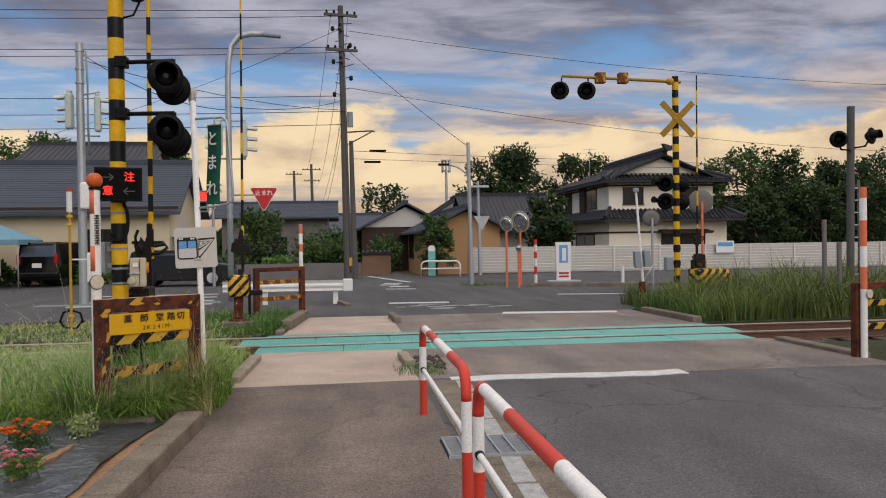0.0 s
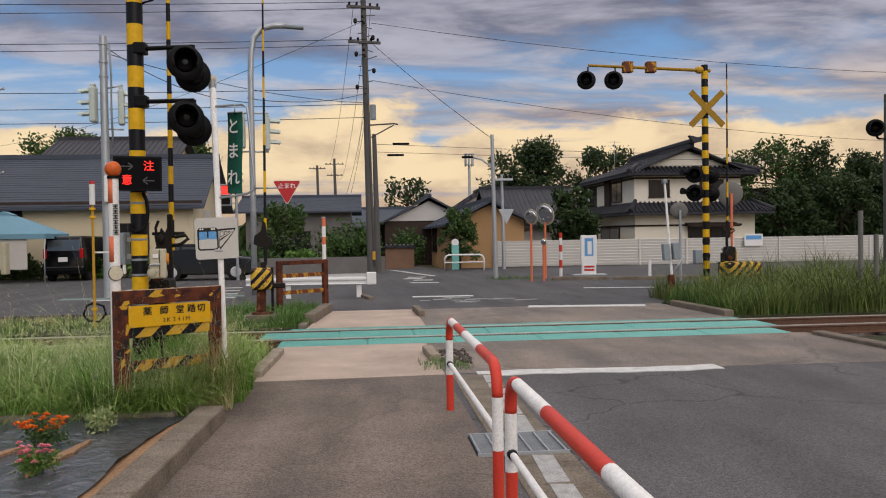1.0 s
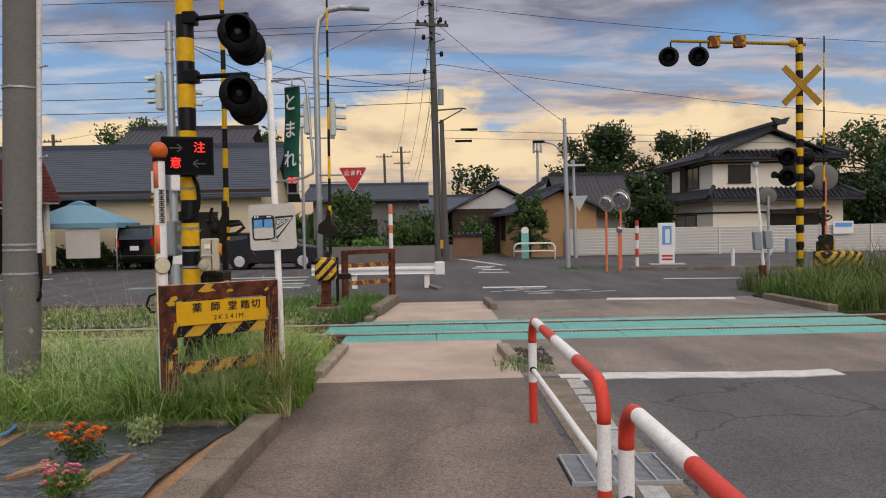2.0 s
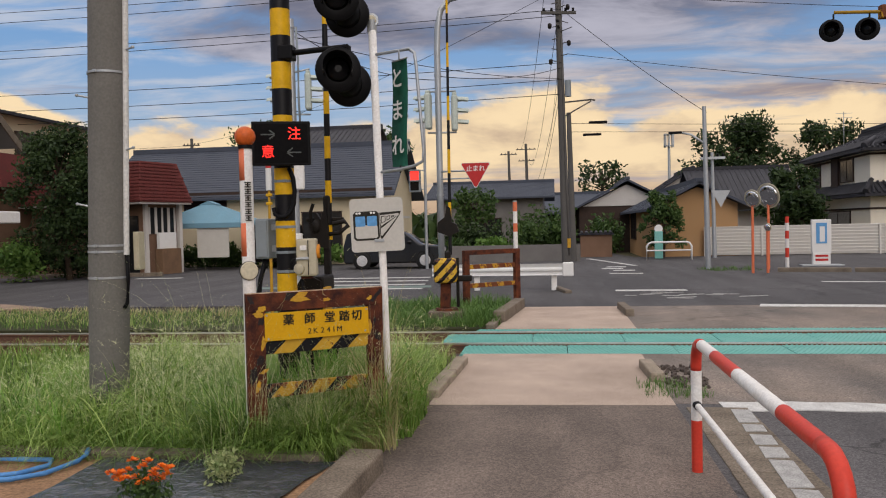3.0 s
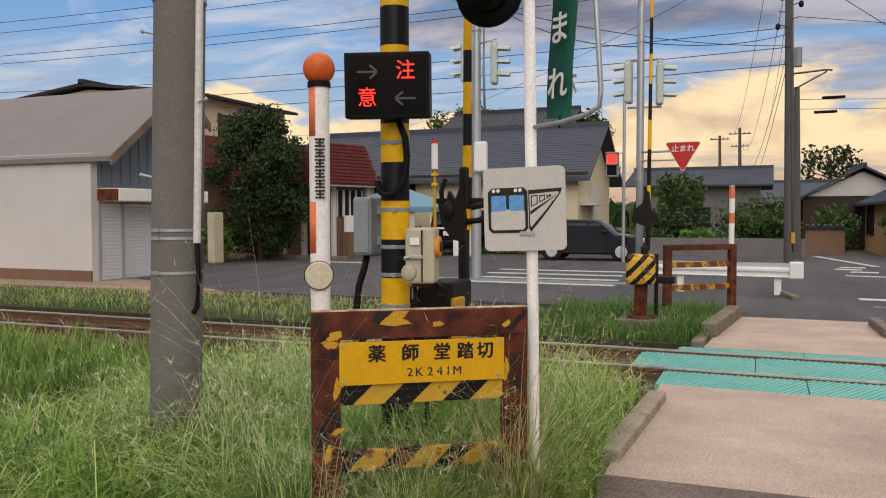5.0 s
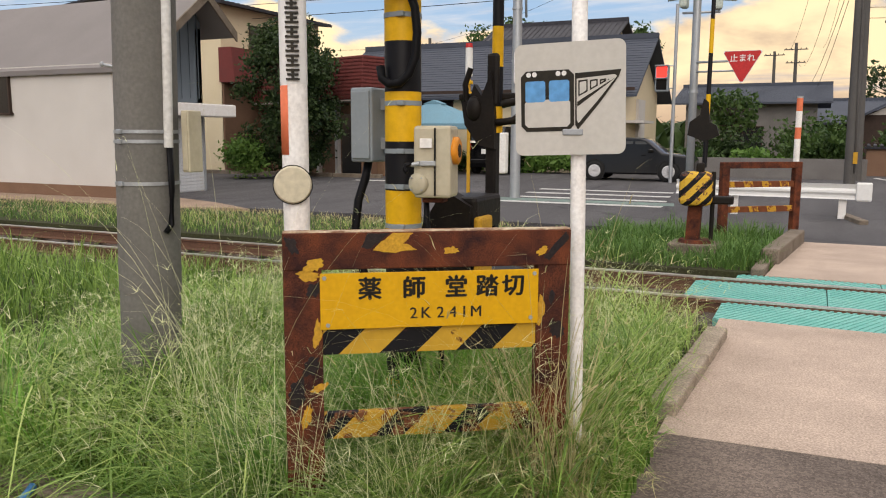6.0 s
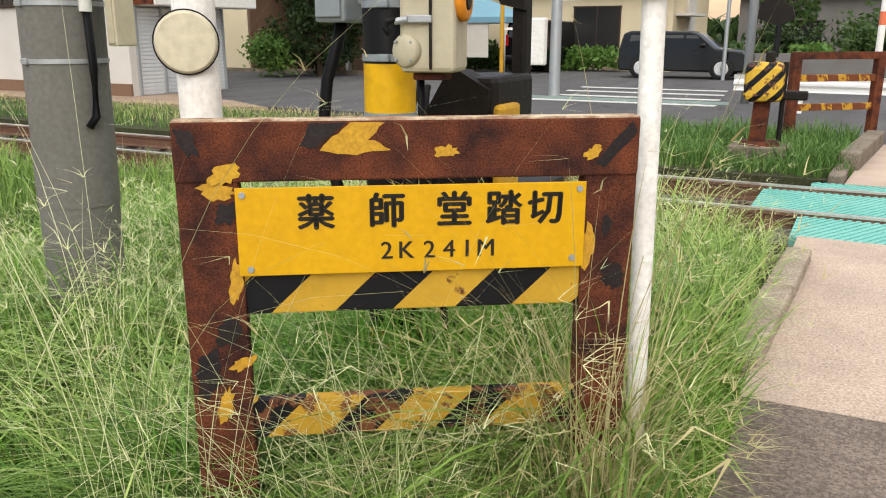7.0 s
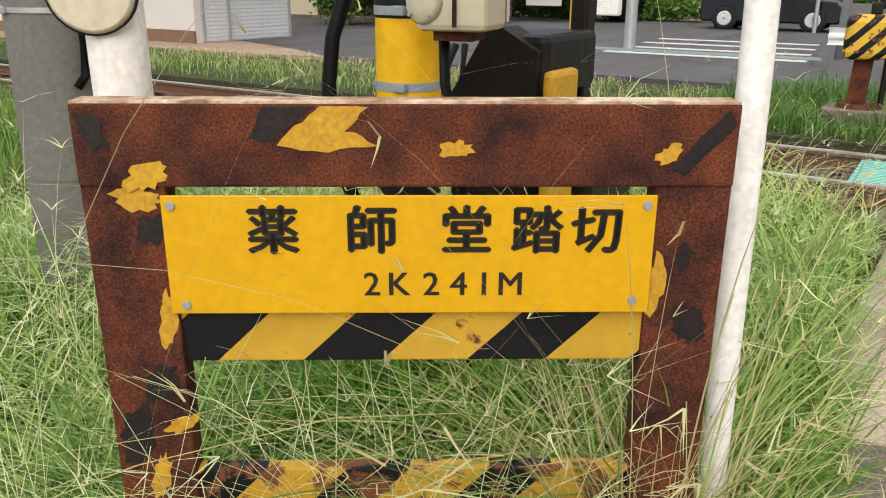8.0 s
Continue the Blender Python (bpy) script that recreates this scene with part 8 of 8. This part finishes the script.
car("black boxy hatchback parked side-on before the cream building", pose(-6.45, 24.6, 0), 3.95, 1.7, 1.6, boxy, ([(0.30, 1.02), (1.05, 1.02), (1.05, 1.45), (0.38, 1.45)], [(1.13, 1.02), (2.0, 1.02), (2.0, 1.45), (1.13, 1.45)], [(2.08, 1.02), (2.78, 1.02), (2.38, 1.44), (2.08, 1.45)]))
van = thing("car", "black minivan seen from behind beside the tent", "car", pose(-11.2, 26.3, 0), "parked cars")
b = bmesh.new()
bmesh.ops.create_cube(b, size=1)
b.transform(Matrix.Translation((0.88, 2.0, 1.05)) @ Matrix.Diagonal((1.70, 4.2, 1.55, 1)))
for v in b.verts:
    if v.co.z > 1.5:
        v.co.x = 0.88 + (v.co.x - 0.88) * 0.84
        v.co.y += 0.16 if v.co.y < 1 else -0.9
bmesh.ops.bevel(b, geom=b.edges[:], offset=0.10, segments=3, affect="EDGES", profile=0.5)
g = Shape()
g._put(b, Matrix.Identity(4), True)
part("body", g, M["car_paint"], van, "glossy black body")
g = Shape()
g.box((0.88, 0.0, 1.45), (1.28, 0.04, 0.46), (-11, 0, 0), bev=0.01)
part("rear_window", g, M["car_glass"], van)
for x in (0.17, 1.59):
    g = Shape()
    g.box((x, -0.06, 1.12), (0.14, 0.10, 0.40), bev=0.03)
    part("tail_lamp", g, M["tail_red"], van, "red tail lamp")
g = Shape()
g.box((0.88, -0.115, 0.88), (0.36, 0.02, 0.18), bev=0.005)
part("registration_plate", g, M["white"], van)
g = Shape()
g.box((0.88, -0.12, 0.50), (1.62, 0.14, 0.22), bev=0.05)
part("bumper", g, M["car_paint"], van)
for x in (0.16, 1.60):
    g = Shape()
    g.lathe([(-0.1, 0.3), (-0.1, 0.32), (0.1, 0.32), (0.1, 0.3)], (x, 0.7, 0.32), (1, 0, 0), 20)
    part("wheel", g, M["rubber"], van)
tent = thing("canopy_tent", "light blue pop-up canopy tent with white side cloth", "tent", pose(-14.7, 25.4, -0.12))
g = Shape()
a = [g.bm.verts.new(p) for p in ((0, 0, 2.05), (4.0, 0, 2.05), (4.0, 2.6, 2.05), (0, 2.6, 2.05))]
c = [g.bm.verts.new(p) for p in ((1.75, 1.1, 2.85), (2.25, 1.1, 2.85), (2.25, 1.5, 2.85), (1.75, 1.5, 2.85))]
e = [g.bm.verts.new((v.co.x, v.co.y, 1.85)) for v in a]
for k in range(4):
    g.bm.faces.new((a[k], a[(k + 1) % 4], c[(k + 1) % 4], c[k]))
    g.bm.faces.new((e[k], e[(k + 1) % 4], a[(k + 1) % 4], a[k]))
g.bm.faces.new(c)
part("canopy", g, M["tent"], tent)
g = Shape()
g.prism([(1.6, 2.83), (2.4, 2.83), (2.0, 2.98)], 0.5, Matrix.Translation((0, 1.05, 0)))
part("vent", g, M["tent"], tent)
for x, y in ((0.05, 0.05), (3.95, 0.05), (3.95, 2.55), (0.05, 2.55)):
    g = Shape()
    g.cyl((x, y, -0.05), (x, y, 2.05), 0.025, 0.025, 8)
    part("leg", g, M["galv"], tent)
g = Shape()
g.box((2.6, 0.12, 1.25), (1.35, 0.03, 1.2), (0, 0, 0))
part("side_cloth", g, M["sign_white"], tent, "greyish white cloth")
g = Shape()
g.box((0, 0, 0), (0.8, 0.5, 0.7), bev=0.06)
solid("tarpaulin_bundle", g, M["tarp"], "bright blue tarpaulin bundle by the shop", "tarpaulin", pose(-17.6, 24.7, 0.34, 0, 0, 15))

# ---- trees and hedges ----
tree("dark conifer-like garden tree by the shop", (-15.4, 20.9, 0), 5.4, 3.5, 41, M["leaf_dark"], 20000, 0.075, 0.08, 30)
bush("light green shrub under the garden tree", (-16.6, 19.9, 0), (2.0, 1.3, 1.5), 42, M["leaf_light"], 2200, 0.075)
tree("large dark leafy tree behind the ochre house", (16.2, 60, 0), 9.6, 7.6, 43, M["leaf_dark"], 13000, 0.16, 0.22, 16)
tree("spreading tree behind the white house", (22.6, 60, 0), 9.2, 7.0, 44, M["leaf_dark"], 8000, 0.16, 0.35, 11)
tree("dark tree between the houses", (13.6, 36.6, 0), 4.4, 3.2, 45, M["leaf_dark"], 4200, 0.14, 0.1, 12)
tree("round garden tree before the ochre house", (6.3, 30.3, 0), 3.1, 2.1, 46, M["leaf"], 3600, 0.08, 0.22, 11)
tree("tree top above the long building", (-20.2, 55, 0), 10.2, 7.5, 47, M["leaf"], 8000, 0.16, 0.3, 12)
tree("tree top above the long building", (-12.2, 58, 0), 9.8, 6.0, 48, M["leaf"], 6500, 0.16, 0.3, 11)
tree("thin-crowned tree above the roofs", (6.0, 66, 0), 7.4, 5.0, 49, M["leaf_dark"], 1100, 0.2, 0.45, 10)
for k, (x, y, hh, w, mm, cnt) in enumerate(((27.0, 45.5, 7.2, 4.6, "leaf", 1900), (30.0, 45, 8.4, 4.8, "leaf", 2100), (33.3, 46, 8.3, 5.2, "leaf_dark", 3600), (36.8, 47, 7.3, 5.5, "leaf_dark", 4800), (40.5, 48, 7.6, 6.0, "leaf_dark", 4800), (29.0, 42, 4.6, 4.6, "leaf_dark", 4200), (33.0, 42, 5.0, 5.0, "leaf_dark", 4200), (37.0, 42, 5.2, 5.4, "leaf_dark", 4200), (45, 50, 8.5, 7, "leaf_dark", 4200), (50, 48, 8.0, 7, "leaf_dark", 4000), (26.0, 41.5, 4.0, 3.0, "leaf_dark", 3000))):
    tree("dark garden woods beyond the white fence", (x, y, 0), hh, w, 60 + k, M[mm], int(cnt * 1.6), 0.14, 0.18, 13)
for k, (x, y, s, mm) in enumerate(((-3.6, 30.5, (3.0, 1.6, 1.3), "leaf"), (-1.0, 31, (2.4, 1.6, 1.2), "leaf_light"), (1.2, 33, (2.4, 2, 2.0), "leaf"), (-2.2, 34, (3.2, 2, 2.1), "leaf_dark"), (0.9, 38, (3, 3, 2.9), "leaf"), (4.3, 36.5, (2.2, 2.5, 2.4), "leaf"), (-9.0, 28.6, (4.0, 1.0, 1.1), "leaf_light"), (-13.6, 28.6, (3.5, 1.0, 1.2), "leaf"))):
    bush("garden shrubs before the houses", (x, y, -0.15), s, 80 + k, M[mm], 1900, 0.12)
tree("pine-like garden tree by the low house", (-2.4, 37, 0), 3.5, 3.2, 95, M["leaf"], 1500, 0.12, 0.45, 6)
g = Shape()
g.box((-0.5, 28.9, 0.28), (6.4, 0.15, 0.86))
setting("garden_wall", g, M["siding"], "low grey concrete garden wall", "wall")
tagged(blades("far_woods", (-140, 160, 120, 190), 9000, 5.5, 3.2, M["leaf_dark"], "dark tree line on the horizon", 99, 0.9, z=-0.5, cat="trees", seg=3), kind="stuff")


def motions():
    """The banner turns and swings gently on its hook."""
    rows = []
    for k in range(17):
        t = k * 0.5
        rows.append((t, BANNER @ pose(0, 0, 0, 1.2 * math.sin(t * 2.1), 1.0 * math.sin(t * 1.7 + 0.5), 5.0 * math.sin(t * 1.3))))
    walk(banner_ob, rows)


motions()
